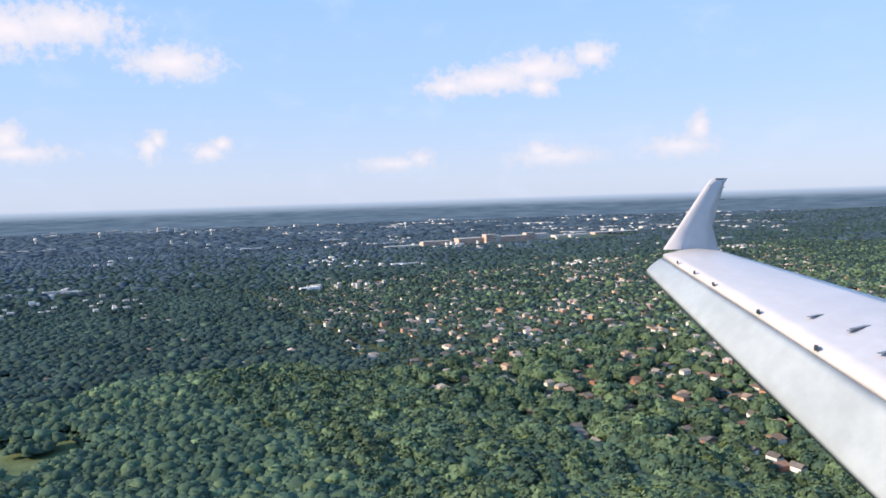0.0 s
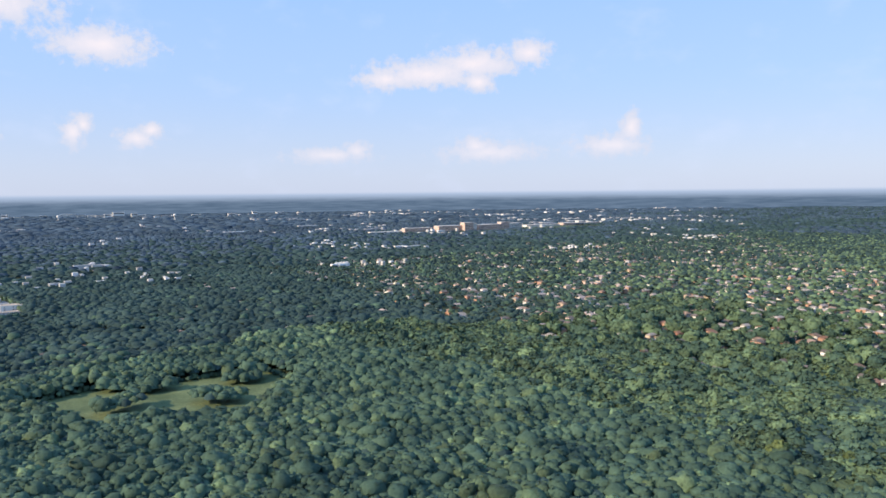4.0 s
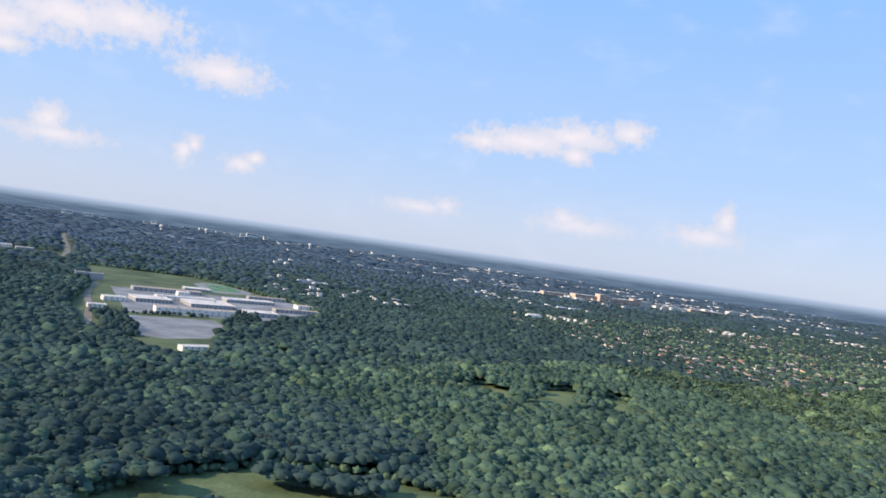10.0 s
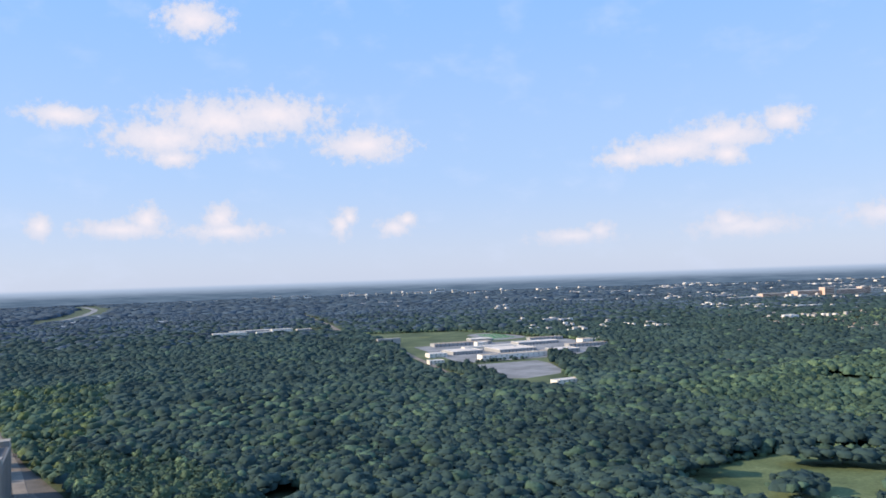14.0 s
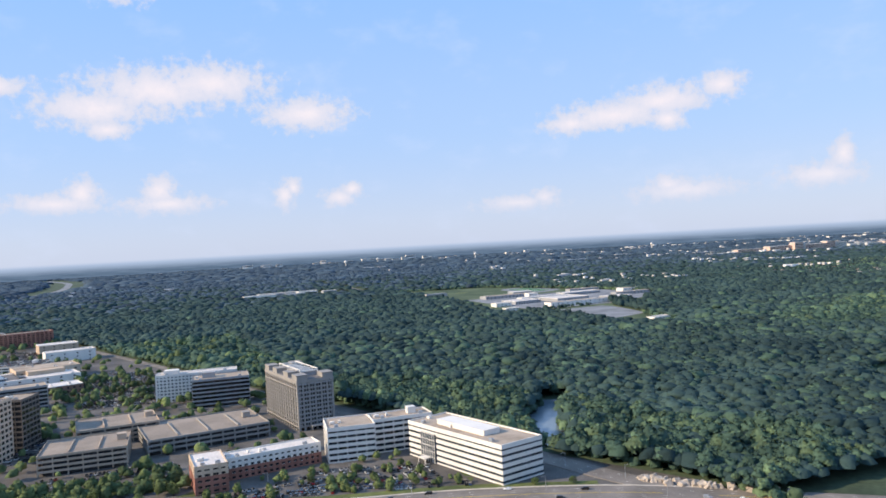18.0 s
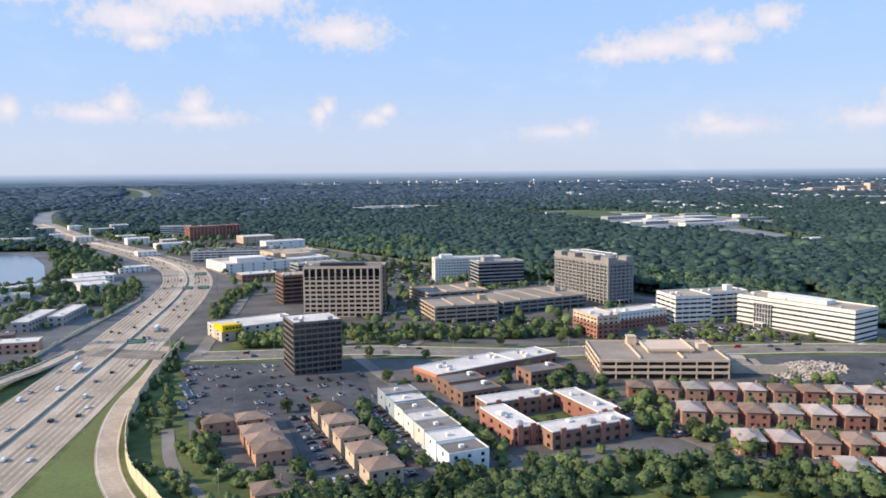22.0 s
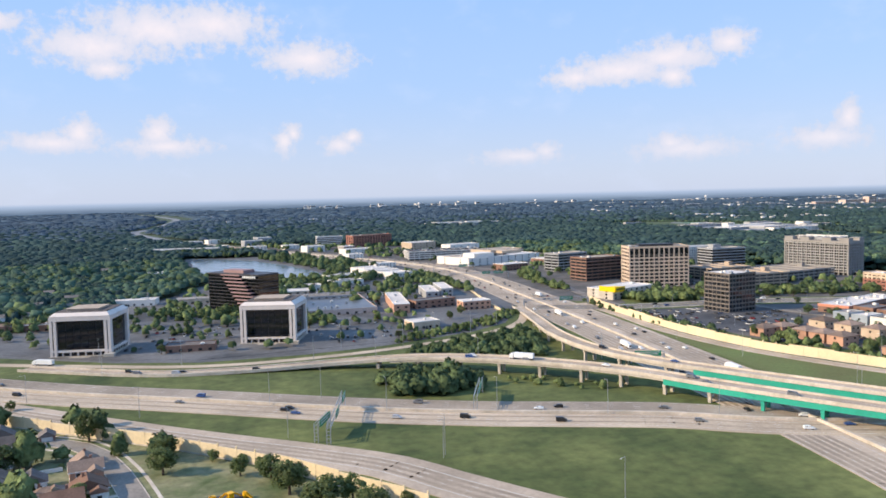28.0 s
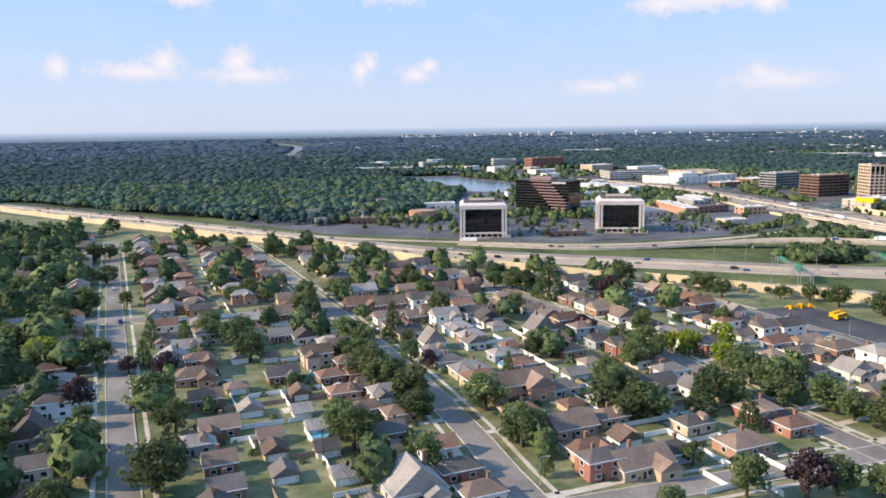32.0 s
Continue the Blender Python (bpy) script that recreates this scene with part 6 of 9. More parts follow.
for i, (x, y, w, d, h) in enumerate(((1360, 2660, 110, 30, 9), (1420, 2720, 130, 30, 10), (1500, 2650, 80, 24, 8), (1560, 2730, 70, 30, 10), (1640, 2690, 50, 26, 8), (1480, 2760, 90, 22, 9), (1740, 2870, 40, 24, 8))):
    lowrise("school_wing", x, y, 4, w, d, h, ("white_panel", "grey_panel", "pale_siding")[i % 3], "roof_white", "low white-roofed school wing among far woods", "school building", 8, 170 + i, 2, sides=1, rows=True)
road("road_school", SCHOOL_ROAD, -9, 9, "street_asphalt", "grey road running straight through far woods", 0.35)
sheet("pavement_track", [(2015, 1900), (2050, 1885), (2120, 1905), (2145, 1940), (2150, 2110), (2130, 2140), (2060, 2125), (2030, 2090)], 0.2, "grey_lot", "grey running track round the sports field", "track")
sheet("pavement_field", [(2040, 1920), (2116, 1940), (2130, 2105), (2060, 2092)], 0.45, "turf", "bright green sports field with white lines", "field")
for k_ in range(7):
    u_ = k_ / 6
    x_, y_ = 2042 + 19 * u_, 1922 + 170 * u_
    sheet("trim_field", [(x_, y_), (x_ + 74, y_ + 19), (x_ + 74, y_ + 22), (x_, y_ + 3)], 0.50, "lane_white", "white line across the sports field", "field line")
sheet("ground_diamond", [(1888, 2110), (1912, 2095), (1938, 2115), (1915, 2140)], 0.2, "dry_grass", "worn ball diamond on the school lawn", "field")
road("road_campus", [(1640, 1080), (1672, 1220), (1700, 1420), (1730, 1700), (1770, 1900)], -6, 6, "street_asphalt", "grey drive beside the campus", 0.3)

# ---- far towns ----
def far_block(nm, x, y, w, d, h, wall, label, floors=0):
    ob = thing(nm, x, y, 0, -8, label, "building")
    part("wall", boxes((0, w, 0, d, 0, h)), wall, ob)
    part("roof", boxes((-0.5, w + 0.5, -0.5, d + 0.5, h, h + 1.2)), "roof_white", ob)
    n = max(1, min(2 if "far" in nm else 5, int(h / 6)))
    for k in range(n):
        part("window_band", boxes((2, w - 2, -0.3, 0.1, (k + 0.4) * h / n, (k + 0.7) * h / n)), "glass_dark", ob)
    return ob


for dx, dy, w, d, h, m in ((0, 0, 150, 60, 30, "salmon_brick"), (150, -30, 60, 50, 46, "salmon_brick"), (215, 0, 40, 40, 38, "white_panel"), (-190, 40, 170, 40, 22, "salmon_brick"), (270, 0, 170, 60, 30, "salmon_brick"), (450, 30, 60, 40, 40, "salmon_brick"), (500, 60, 130, 60, 30, "white_panel"), (720, 120, 260, 50, 12, "white_panel"), (1050, 160, 300, 60, 14, "salmon_brick"), (-420, 0, 190, 40, 10, "white_panel")):
    far_block("hospital_block", 4560 + dx, 3430 + dy - dx * 0.12, w, d, h, m, "orange and white hospital blocks across the woods")
rnd = random.Random(31)
for cx, cy, n, spread, tall in ((2700, 8200, 9, 500, 62), (3900, 8000, 8, 420, 60), (3200, 8300, 7, 500, 48), (5200, 7600, 8, 900, 40), (1800, 8600, 6, 700, 35), (7000, 5200, 8, 900, 30), (6200, 3600, 8, 700, 26), (3000, 5200, 8, 700, 24)):
    for i in range(n):
        far_block("far_block", cx + rnd.uniform(-spread, spread), cy + rnd.uniform(-200, 200), rnd.uniform(40, 110), 40, rnd.uniform(0.35, 1) * tall, rnd.choice(("white_panel", "white_panel", "pale_siding")), "pale building far off near the horizon")
bm = bmesh.new()
for i in range(2600):
    y = 1900 + 6000 * rnd.random() ** 1.5
    x = rnd.uniform(0.05 * y + 500, 2400 + 1.5 * y)
    if x < 1500 + 0.35 * y and rnd.random() < 0.93:
        continue
    # halls and houses stand in clusters, with woods between them
    if noise.noise((x / 420, y / 620, 3.3)) < 0.16:
        continue
    k = 1 + (y - 2000) / 2600
    w, d, h = rnd.uniform(8, 22) * k * (3.2 if rnd.random() < 0.07 else 0.7), rnd.uniform(8, 14) * k, rnd.uniform(11, 15) + k * 1.8
    if y > 4600:
        h += 4
    box(bm, x, x + w, y, y + d, 0, h)
tagged(part("far_houses", bm, "far_wall", None), "pale houses and halls scattered in far woods", "buildings", kind="stuff")
for x, y in ((2750, 6200), (4100, 6500), (5600, 5800), (3300, 7000)):
    ob = thing("far_water_tower", x, y, 0, 0, "white water tower far off", "water tower")
    part("stem", tube(5, 4, 0, 48, 10), "white_panel", ob)
    bm = bmesh.new()
    bmesh.ops.create_uvsphere(bm, u_segments=12, v_segments=8, radius=13)
    bmesh.ops.translate(bm, vec=(0, 0, 54), verts=bm.verts)
    part("tank", bm, "white_panel", ob)
# ---- trees ----
def tree_mesh(seed, kind):
    """Trunk with limbs, and a crown of leafy sprays gathered in clumps, for a tree 10 m wide."""
    rnd = random.Random(seed)
    bm, crown = bmesh.new(), bmesh.new()
    tall = 11.0 if kind != "spruce" else 13.0
    tube(0.42, 0.2, 0, tall * (0.55 if kind != "spruce" else 0.95), 7, bm=bm)
    clumps = []
    if kind == "spruce":
        for i in range(26):
            z = 1.0 + i * 0.46
            r = 3.2 * (1 - i / 27) + 0.3
            for j in range(max(3, int(r * 3.5))):
                a = rnd.uniform(0, 6.28)
                clumps.append((Vector((r * math.cos(a), r * math.sin(a), z)) * 1.0, 0.75, 10))
    else:
        for i in range(30):
            a, u = rnd.uniform(0, 6.28), rnd.uniform(-0.75, 1.0)
            r = 3.6 * math.sqrt(max(0.05, 1 - u * u)) * rnd.uniform(0.55, 1.1)
            c = Vector((r * math.cos(a), r * math.sin(a), tall * 0.50 + u * 3.5 * rnd.uniform(0.85, 1.1)))
            clumps.append((c, rnd.uniform(1.0, 1.8), 58))
        for c, r, n in clumps[:9]:
            a, b = Vector((0, 0, tall * rnd.uniform(0.25, 0.5))), c * 0.85
            d = (b - a)
            q = d.to_track_quat("Z", "Y").to_matrix().to_4x4()
            k = tube(0.16, 0.05, 0, d.length, 5, bm=bmesh.new())
            k.transform(Matrix.Translation(a) @ q)
            me = bpy.data.meshes.new("limb")
            k.to_mesh(me)
            k.free()
            bm.from_mesh(me)
            bpy.data.meshes.remove(me)
    for c, r, n in clumps:
        for i in range(n):
            d = Vector((rnd.gauss(0, 1), rnd.gauss(0, 1), rnd.gauss(0, 1))).normalized()
            p = c + d * r * rnd.uniform(0.65, 1.05)
            nrm = (d + Vector((rnd.gauss(0, 0.45), rnd.gauss(0, 0.45), rnd.gauss(0.25, 0.45)))).normalized()
            t = nrm.orthogonal().normalized()
            b = nrm.cross(t)
            k = rnd.uniform(0.26, 0.52) * (1.0 if kind != "spruce" else 0.8)
            an = rnd.uniform(0, 6.28)
            t, b = t * math.cos(an) + b * math.sin(an), b * math.cos(an) - t * math.sin(an)
            vs = [crown.verts.new(p + q) for q in (t * k, b * k * 0.7 + nrm * 0.12, -t * k * 0.9, -b * k * 0.7 - nrm * 0.1)]
            crown.faces.new(vs)
    return bm, crown


LEAF = {"broad": "leaf_tree", "dark": "leaf_dark", "purple": "leaf_purple", "lime": "leaf_lime", "spruce": "leaf_dark"}
WORDS = {"broad": "broad leafy green street tree", "dark": "tall dark green leafy tree", "purple": "dark purple-leaved garden tree", "lime": "bright yellow-green leafy tree", "spruce": "dark conical spruce tree"}
MODELS = {}
for kind in LEAF:
    MODELS[kind] = []
    for v in range(4 if kind == "broad" else 2):
        tr, cr = tree_mesh(v * 17 + len(kind), kind)
        cr2 = bpy.data.meshes.new("crown")
        cr.to_mesh(cr2)
        cr.free()
        cr2.transform(Matrix.Scale(S, 4))
        cr2.materials.append(MAT[LEAF[kind]])
        MODELS[kind].append((mesh_of("trunk", tr, "bark"), cr2))
tree_rng = random.Random(77)


def tree(x, y, width, kind, group="street and garden trees"):
    trunk, crown = tree_rng.choice(MODELS[kind])
    k = width / (9.0 if kind != "spruce" else 6.5)
    if group == "street and garden trees":
        x, y = lay(x, y)
    ob = new("tree")
    ob.matrix_world = pose(x * S, y * S, 0.1 * S, 0, 0, tree_rng.uniform(0, 360)) @ Matrix.Diagonal((k, k, k * tree_rng.uniform(0.8, 1.02) * (0.82 if width > 13 else 1.0), 1))
    tagged(ob, WORDS[kind], "tree", group)
    part("trunk", trunk, None, ob)
    part("crown", crown, None, ob)
    return ob


# ---- suburb streets ----
LOCAL = [([(-2, 60), (4, 196), (8, 335), (15, 540), (19, 643)], 4.2), ([(92, 60), (98, 155), (105, 209), (111, 300), (114, 476), (113, 560), (112, 600)], 4.6),
         ([(200, 60), (206, 174), (214, 230), (216, 334), (213, 440)], 4.6), ([(299, 60), (300, 170), (303, 208), (303, 260), (302, 298), (298, 335), (289, 365), (262, 390)], 4.6),
         ([(-180, 410), (0, 388), (60, 365), (110, 357), (210, 354)], 3.8), ([(-100, 170), (0, 158), (100, 148), (206, 138), (320, 126)], 4.4), ([(-102, 60), (-96, 300), (-88, 640), (-84, 740)], 4.2)]
for i, (pts, h) in enumerate(LOCAL):
    pts = [lay(*p) for p in pts]
    road("road_home_street", pts, -h, h, "home_street", "worn grey suburban street", 0.20 + 0.03 * i, 12)
    for s in (-1, 1):
        a, b = sorted((s * (h + 3.0), s * (h + 4.4)))
        tagged(part("pavement_walk", ribbon(smooth_line(pts, 12), a, b, 0.16, 0.3), "sidewalk", None), "pale concrete footpath", "pavement", kind="structure")
        a, b = sorted((s * h, s * (h + 0.35)))
        tagged(part("kerb", ribbon(smooth_line(pts, 12), a, b, 0.36, 0.4), "sidewalk", None), "concrete kerb", "kerb", kind="structure")

# ---- houses ----
house_rng = random.Random(5)
PLOTS = []
WALLS = {"red_brick": "red brick", "orange_brick": "orange brick", "buff_brick": "buff brick", "brown_brick": "brown brick", "pale_siding": "pale sided", "white_paint": "white sided", "blue_siding": "blue-grey sided"}
ROOFS = {"roof_brown": "brown", "roof_grey": "grey", "roof_dark": "dark", "roof_red": "rust-red"}


def roof_mesh(w, d, h, rise, kind, o=0.55):
    bm = bmesh.new()
    x0, x1, y0, y1 = -w / 2 - o, w / 2 + o, -d / 2 - o, d / 2 + o
    q = [bm.verts.new(p) for p in ((x0, y0, h), (x1, y0, h), (x1, y1, h), (x0, y1, h))]
    b = [bm.verts.new(p) for p in ((x0, y0, h - 0.22), (x1, y0, h - 0.22), (x1, y1, h - 0.22), (x0, y1, h - 0.22))]
    for i in range(4):
        bm.faces.new((b[i], b[(i + 1) % 4], q[(i + 1) % 4], q[i]))
    bm.faces.new(b[::-1])
    if kind == "front":
        e = [bm.verts.new((0, y0, h + rise)), bm.verts.new((0, y1, h + rise))]
        fs = ((q[0], q[1], e[0]), (q[1], q[2], e[1], e[0]), (q[2], q[3], e[1]), (q[3], q[0], e[0], e[1]))
    else:
        m = 0.0 if kind == "gable" else min(w, d) / 2 * 0.95
        e = [bm.verts.new((x0 + m, 0, h + rise)), bm.verts.new((x1 - m, 0, h + rise))]
        fs = ((q[0], q[1], e[1], e[0]), (q[1], q[2], e[1]), (q[2], q[3], e[0], e[1]), (q[3], q[0], e[0]))
    for f in fs:
        bm.faces.new(f)
    return bm


HWIN = mesh_of("window", boxes((-0.8, 0.8, -0.10, 0.05, 0, 1.3), (-0.95, 0.95, -0.18, 0.05, -0.12, 0.0, 1), (-0.95, -0.8, -0.14, 0.05, 0, 1.3, 1), (0.8, 0.95, -0.14, 0.05, 0, 1.3, 1), (-0.95, 0.95, -0.14, 0.05, 1.3, 1.45, 1)), ["glass_dark", "white_paint"])
DORMER = boxes((-1.1, 1.1, -1.6, 1.2, 0, 1.5))
d_ = [DORMER.verts.new(p) for p in ((-1.4, -1.9, 1.5), (1.4, -1.9, 1.5), (0, -1.9, 2.6), (-1.4, 1.4, 1.5), (1.4, 1.4, 1.5), (0, 1.4, 2.6))]
for q_ in ((0, 1, 2), (5, 4, 3), (0, 2, 5, 3), (2, 1, 4, 5)):
    DORMER.faces.new([d_[i] for i in q_]).material_index = 1 if len(q_) == 4 else 0
DORMER = mesh_of("dormer", DORMER, ["buff_brick", "roof_brown"])


def home(x, y, w, kind, roof, wall):
    """A suburban house or its garage, with its roof, windows, door and chimney."""
    tall, gar = kind == "tall", kind == "garage"
    if gar:
        w, d, h = min(w, 8.0), 6.8, 2.6
    else:
        w = min(w, 26.0 if tall else 17)
        d, h = max(8.0, min(11.0, w * 0.72)), 5.9 if tall else 3.5
    shape = {"garage": house_rng.choice(("hip", "gable", "front")), "tall": house_rng.choice(("hip", "gable"))}.get(kind, kind)
    if shape == "steep":
        shape, steep = "front", 1.7
    else:
        steep = 1.0
    rise = min(w if shape == "front" else d, 11.0) * (0.27 if shape == "hip" else 0.36) * steep
    what = "garage" if gar else "house"
    PLOTS.append((x, y))
    deep_row = y > 370
    x, y = lay(x, y)
    ob = thing(what, x, y, 0, 4.5 + house_rng.uniform(-1, 1), ("two-storey " if tall else "low ") + WALLS[wall] + " " + what + " with a " + ROOFS[roof] + " shingle roof", what, "suburban garages" if gar else "suburban houses")
    bm = boxes((-w / 2, w / 2, -d / 2, d / 2, 0, h))
    if shape in ("gable", "front"):
        for s in (-1, 1):
            if shape == "front":
                t = [bm.verts.new(p) for p in ((-w / 2, s * (d / 2 - 0.01), h), (w / 2, s * (d / 2 - 0.01), h), (0, s * (d / 2 - 0.01), h + rise * 0.9))]
            else:
                t = [bm.verts.new(p) for p in ((s * (w / 2 - 0.01), -d / 2, h), (s * (w / 2 - 0.01), d / 2, h), (s * (w / 2 - 0.01), 0, h + rise * 0.9))]
            bm.faces.new(t)
    part("wall", bm, wall, ob)
    part("roof", roof_mesh(w, d, h, rise, shape), roof, ob)
    o = 0.62
    if not gar and not deep_row:
        part("fascia", boxes((-w / 2 - o, w / 2 + o, -d / 2 - o, -d / 2 - o + 0.14, h - 0.26, h + 0.04), (-w / 2 - o, -w / 2 - o + 0.14, -d / 2 - o, d / 2 + o, h - 0.26, h + 0.04)), "white_paint", ob, "white eaves board")
    if not gar and w > 11.5 and house_rng.random() < 0.6:
        # a side wing with a gable of its own
        ww, wd, s = w * 0.42, 4.2, house_rng.choice((-1, 1))
        bm = boxes((s * w * 0.24 - ww / 2, s * w * 0.24 + ww / 2, -d / 2 - wd, -d / 2 + 0.5, 0, h - 0.1))
        t = [bm.verts.new(p) for p in ((s * w * 0.24 - ww / 2, -d / 2 - wd, h - 0.1), (s * w * 0.24 + ww / 2, -d / 2 - wd, h - 0.1), (s * w * 0.24, -d / 2 - wd, h + ww * 0.3))]
        bm.faces.new(t)
        part("wing_wall", bm, wall, ob)
        rm = roof_mesh(ww, wd + 4, h - 0.05, ww * 0.34, "front", 0.45)
        rm.transform(Matrix.Translation((s * w * 0.24, -d / 2 - wd / 2 + 2, 0)))
        part("wing_roof", rm, roof, ob)
        placed("window", HWIN, ob, s * w * 0.24, -d / 2 - wd, 1.0)
    elif not gar and (steep > 1 or house_rng.random() < 0.12):
        placed("dormer", DORMER, ob, 0.2 * w, -d * 0.22, h + 0.3)
    if gar:
        part("garage_door", boxes((-w * 0.36, w * 0.36, -d / 2 - 0.08, -d / 2 + 0.05, 0, 2.2)), "white_paint", ob)
        return ob
    n = 3 if w > 13 else 2
    if deep_row:
        for i in (-0.25, 0.25):
            placed("window", HWIN, ob, i * w, -d / 2, 1.0 + (2.8 if tall else 0))
        return ob
    for k in range(2 if tall else 1):
        for i in range(n):
            placed("window", HWIN, ob, -w / 2 + (i + 0.5) * w / n, -d / 2, 1.0 + k * 2.8)
        placed("window", HWIN, ob, -w / 2, 0, 1.0 + k * 2.8, -90)
    part("door", boxes((-w * 0.1 - 0.5, -w * 0.1 + 0.5, -d / 2 - 0.08, -d / 2 + 0.05, 0, 2.1)), "dark_metal", ob)
    cx, cy = house_rng.uniform(-0.3, 0.3) * w, d * 0.22
    part("chimney", boxes((cx - 0.45, cx + 0.45, cy - 0.45, cy + 0.45, h, h + rise + 0.7), (cx - 0.55, cx + 0.55, cy - 0.55, cy + 0.55, h + rise + 0.7, h + rise + 0.9)), "brown_brick", ob)
    return ob


home(-23, 508, 15, "gable", "roof_brown", "red_brick")
home(40, 528, 21, "hip", "roof_brown", "orange_brick")
home(41, 438, 20, "gable", "roof_grey", "buff_brick")
home(36, 393, 14, "front", "roof_brown", "orange_brick")
home(32, 360, 8, "gable", "roof_grey", "pale_siding")
home(81, 507, 18, "hip", "roof_red", "orange_brick")
home(89, 473, 14, "gable", "roof_red", "red_brick")
home(88, 407, 13, "hip", "roof_brown", "brown_brick")
home(82, 360, 17, "gable", "roof_brown", "brown_brick")
home(69, 355, 11, "gable", "roof_grey", "buff_brick")
home(75, 323, 10, "gable", "roof_grey", "brown_brick")
home(84, 316, 10, "front", "roof_dark", "pale_siding")
home(35, 319, 12, "gable", "roof_grey", "buff_brick")
home(37, 293, 12, "tall", "roof_brown", "brown_brick")
home(80, 284, 12, "tall", "roof_brown", "buff_brick")
home(64, 296, 9, "garage", "roof_brown", "buff_brick")
home(33, 281, 15, "hip", "roof_brown", "orange_brick")
home(45, 264, 8, "garage", "roof_brown", "buff_brick")
home(33, 255, 11, "gable", "roof_brown", "brown_brick")
home(63, 270, 12, "gable", "roof_dark", "brown_brick")
home(79, 262, 10, "hip", "roof_red", "red_brick")
home(78, 244, 11, "hip", "roof_red", "orange_brick")
home(64, 250, 7, "garage", "roof_brown", "brown_brick")
home(45, 241, 8, "garage", "roof_grey", "pale_siding")
home(80, 226, 11, "hip", "roof_brown", "brown_brick")
home(33, 228, 12, "gable", "roof_brown", "brown_brick")
home(60, 233, 6, "garage", "roof_grey", "pale_siding")
home(61, 218, 7, "garage", "roof_grey", "pale_siding")
home(46, 217, 7, "garage", "roof_brown", "pale_siding")
home(29, 203, 9, "gable", "roof_brown", "brown_brick")
home(45, 206, 7, "garage", "roof_brown", "buff_brick")
home(59, 202, 7, "garage", "roof_dark", "pale_siding")
home(79, 205, 10, "gable", "roof_dark", "brown_brick")
home(28, 187, 9, "gable", "roof_dark", "brown_brick")
home(44, 191, 7, "garage", "roof_dark", "pale_siding")
home(59, 184, 8, "garage", "roof_grey", "pale_siding")
home(72, 169, 15, "steep", "roof_grey", "pale_siding")
home(-18, 278, 15, "tall", "roof_dark", "blue_siding")
home(-19, 242, 12, "steep", "roof_dark", "blue_siding")
home(-17, 219, 9, "gable", "roof_dark", "pale_siding")
home(-16, 309, 11, "hip", "roof_brown", "brown_brick")
home(-31, 310, 13, "gable", "roof_brown", "buff_brick")
home(182, 452, 15, "gable", "roof_brown", "buff_brick")
home(127, 365, 18, "gable", "roof_red", "red_brick")
home(-27, 279, 10, "gable", "roof_brown", "buff_brick")
home(-33, 383, 12, "gable", "roof_grey", "pale_siding")
home(-42, 569, 17, "gable", "roof_brown", "buff_brick")
home(143, 331, 11, "gable", "roof_brown", "brown_brick")
home(162, 389, 11, "gable", "roof_brown", "buff_brick")
home(183, 386, 12, "gable", "roof_brown", "buff_brick")
home(180, 362, 11, "gable", "roof_brown", "buff_brick")
home(172, 327, 12, "gable", "roof_dark", "pale_siding")
home(182, 326, 11, "gable", "roof_dark", "pale_siding")
home(171, 303, 9, "garage", "roof_grey", "pale_siding")
home(131, 287, 10, "steep", "roof_grey", "white_paint")
home(147, 280, 9, "front", "roof_grey", "pale_siding")
home(160, 272, 8, "garage", "roof_red", "buff_brick")
home(175, 276, 10, "hip", "roof_brown", "buff_brick")
home(183, 271, 8, "garage", "roof_brown", "white_paint")
home(184, 287, 13, "steep", "roof_grey", "white_paint")
home(178, 255, 11, "hip", "roof_brown", "orange_brick")
home(177, 240, 10, "garage", "roof_brown", "pale_siding")
home(163, 230, 9, "garage", "roof_grey", "white_paint")
home(181, 227, 10, "garage", "roof_dark", "pale_siding")
home(129, 249, 14, "hip", "roof_grey", "buff_brick")
home(134, 223, 24, "tall", "roof_brown", "orange_brick")
home(144, 204, 9, "garage", "roof_red", "buff_brick")
home(132, 188, 15, "gable", "roof_brown", "orange_brick")
home(127, 171, 13, "hip", "roof_red", "buff_brick")
home(134, 158, 23, "gable", "roof_brown", "buff_brick")
home(142, 174, 10, "garage", "roof_brown", "white_paint")
home(168, 174, 11, "hip", "roof_dark", "buff_brick")
home(170, 156, 14, "hip", "roof_brown", "orange_brick")
home(229, 209, 13, "gable", "roof_brown", "buff_brick")
home(191, 199, 9, "front", "roof_grey", "pale_siding")
home(251, 314, 11, "hip", "roof_brown", "orange_brick")
home(234, 309, 14, "gable", "roof_brown", "orange_brick")
home(270, 322, 10, "front", "roof_dark", "white_paint")
home(275, 307, 11, "hip", "roof_brown", "brown_brick")
home(279, 291, 13, "tall", "roof_red", "brown_brick")
home(267, 275, 10, "garage", "roof_brown", "orange_brick")
home(289, 279, 10, "front", "roof_grey", "white_paint")
home(278, 257, 12, "gable", "roof_brown", "buff_brick")
home(261, 374, 13, "gable", "roof_dark", "white_paint")
home(74, 194, 9, "garage", "roof_dark", "pale_siding")
home(156, 204, 9, "garage", "roof_grey", "pale_siding")
home(275, 267, 11, "gable", "roof_brown", "buff_brick")
home(271, 243, 8, "tall", "roof_dark", "pale_siding")
home(283, 241, 13, "tall", "roof_dark", "white_paint")
home(275, 224, 12, "gable", "roof_brown", "white_paint")
home(281, 213, 14, "hip", "roof_brown", "brown_brick")
home(283, 197, 14, "tall", "roof_grey", "white_paint")
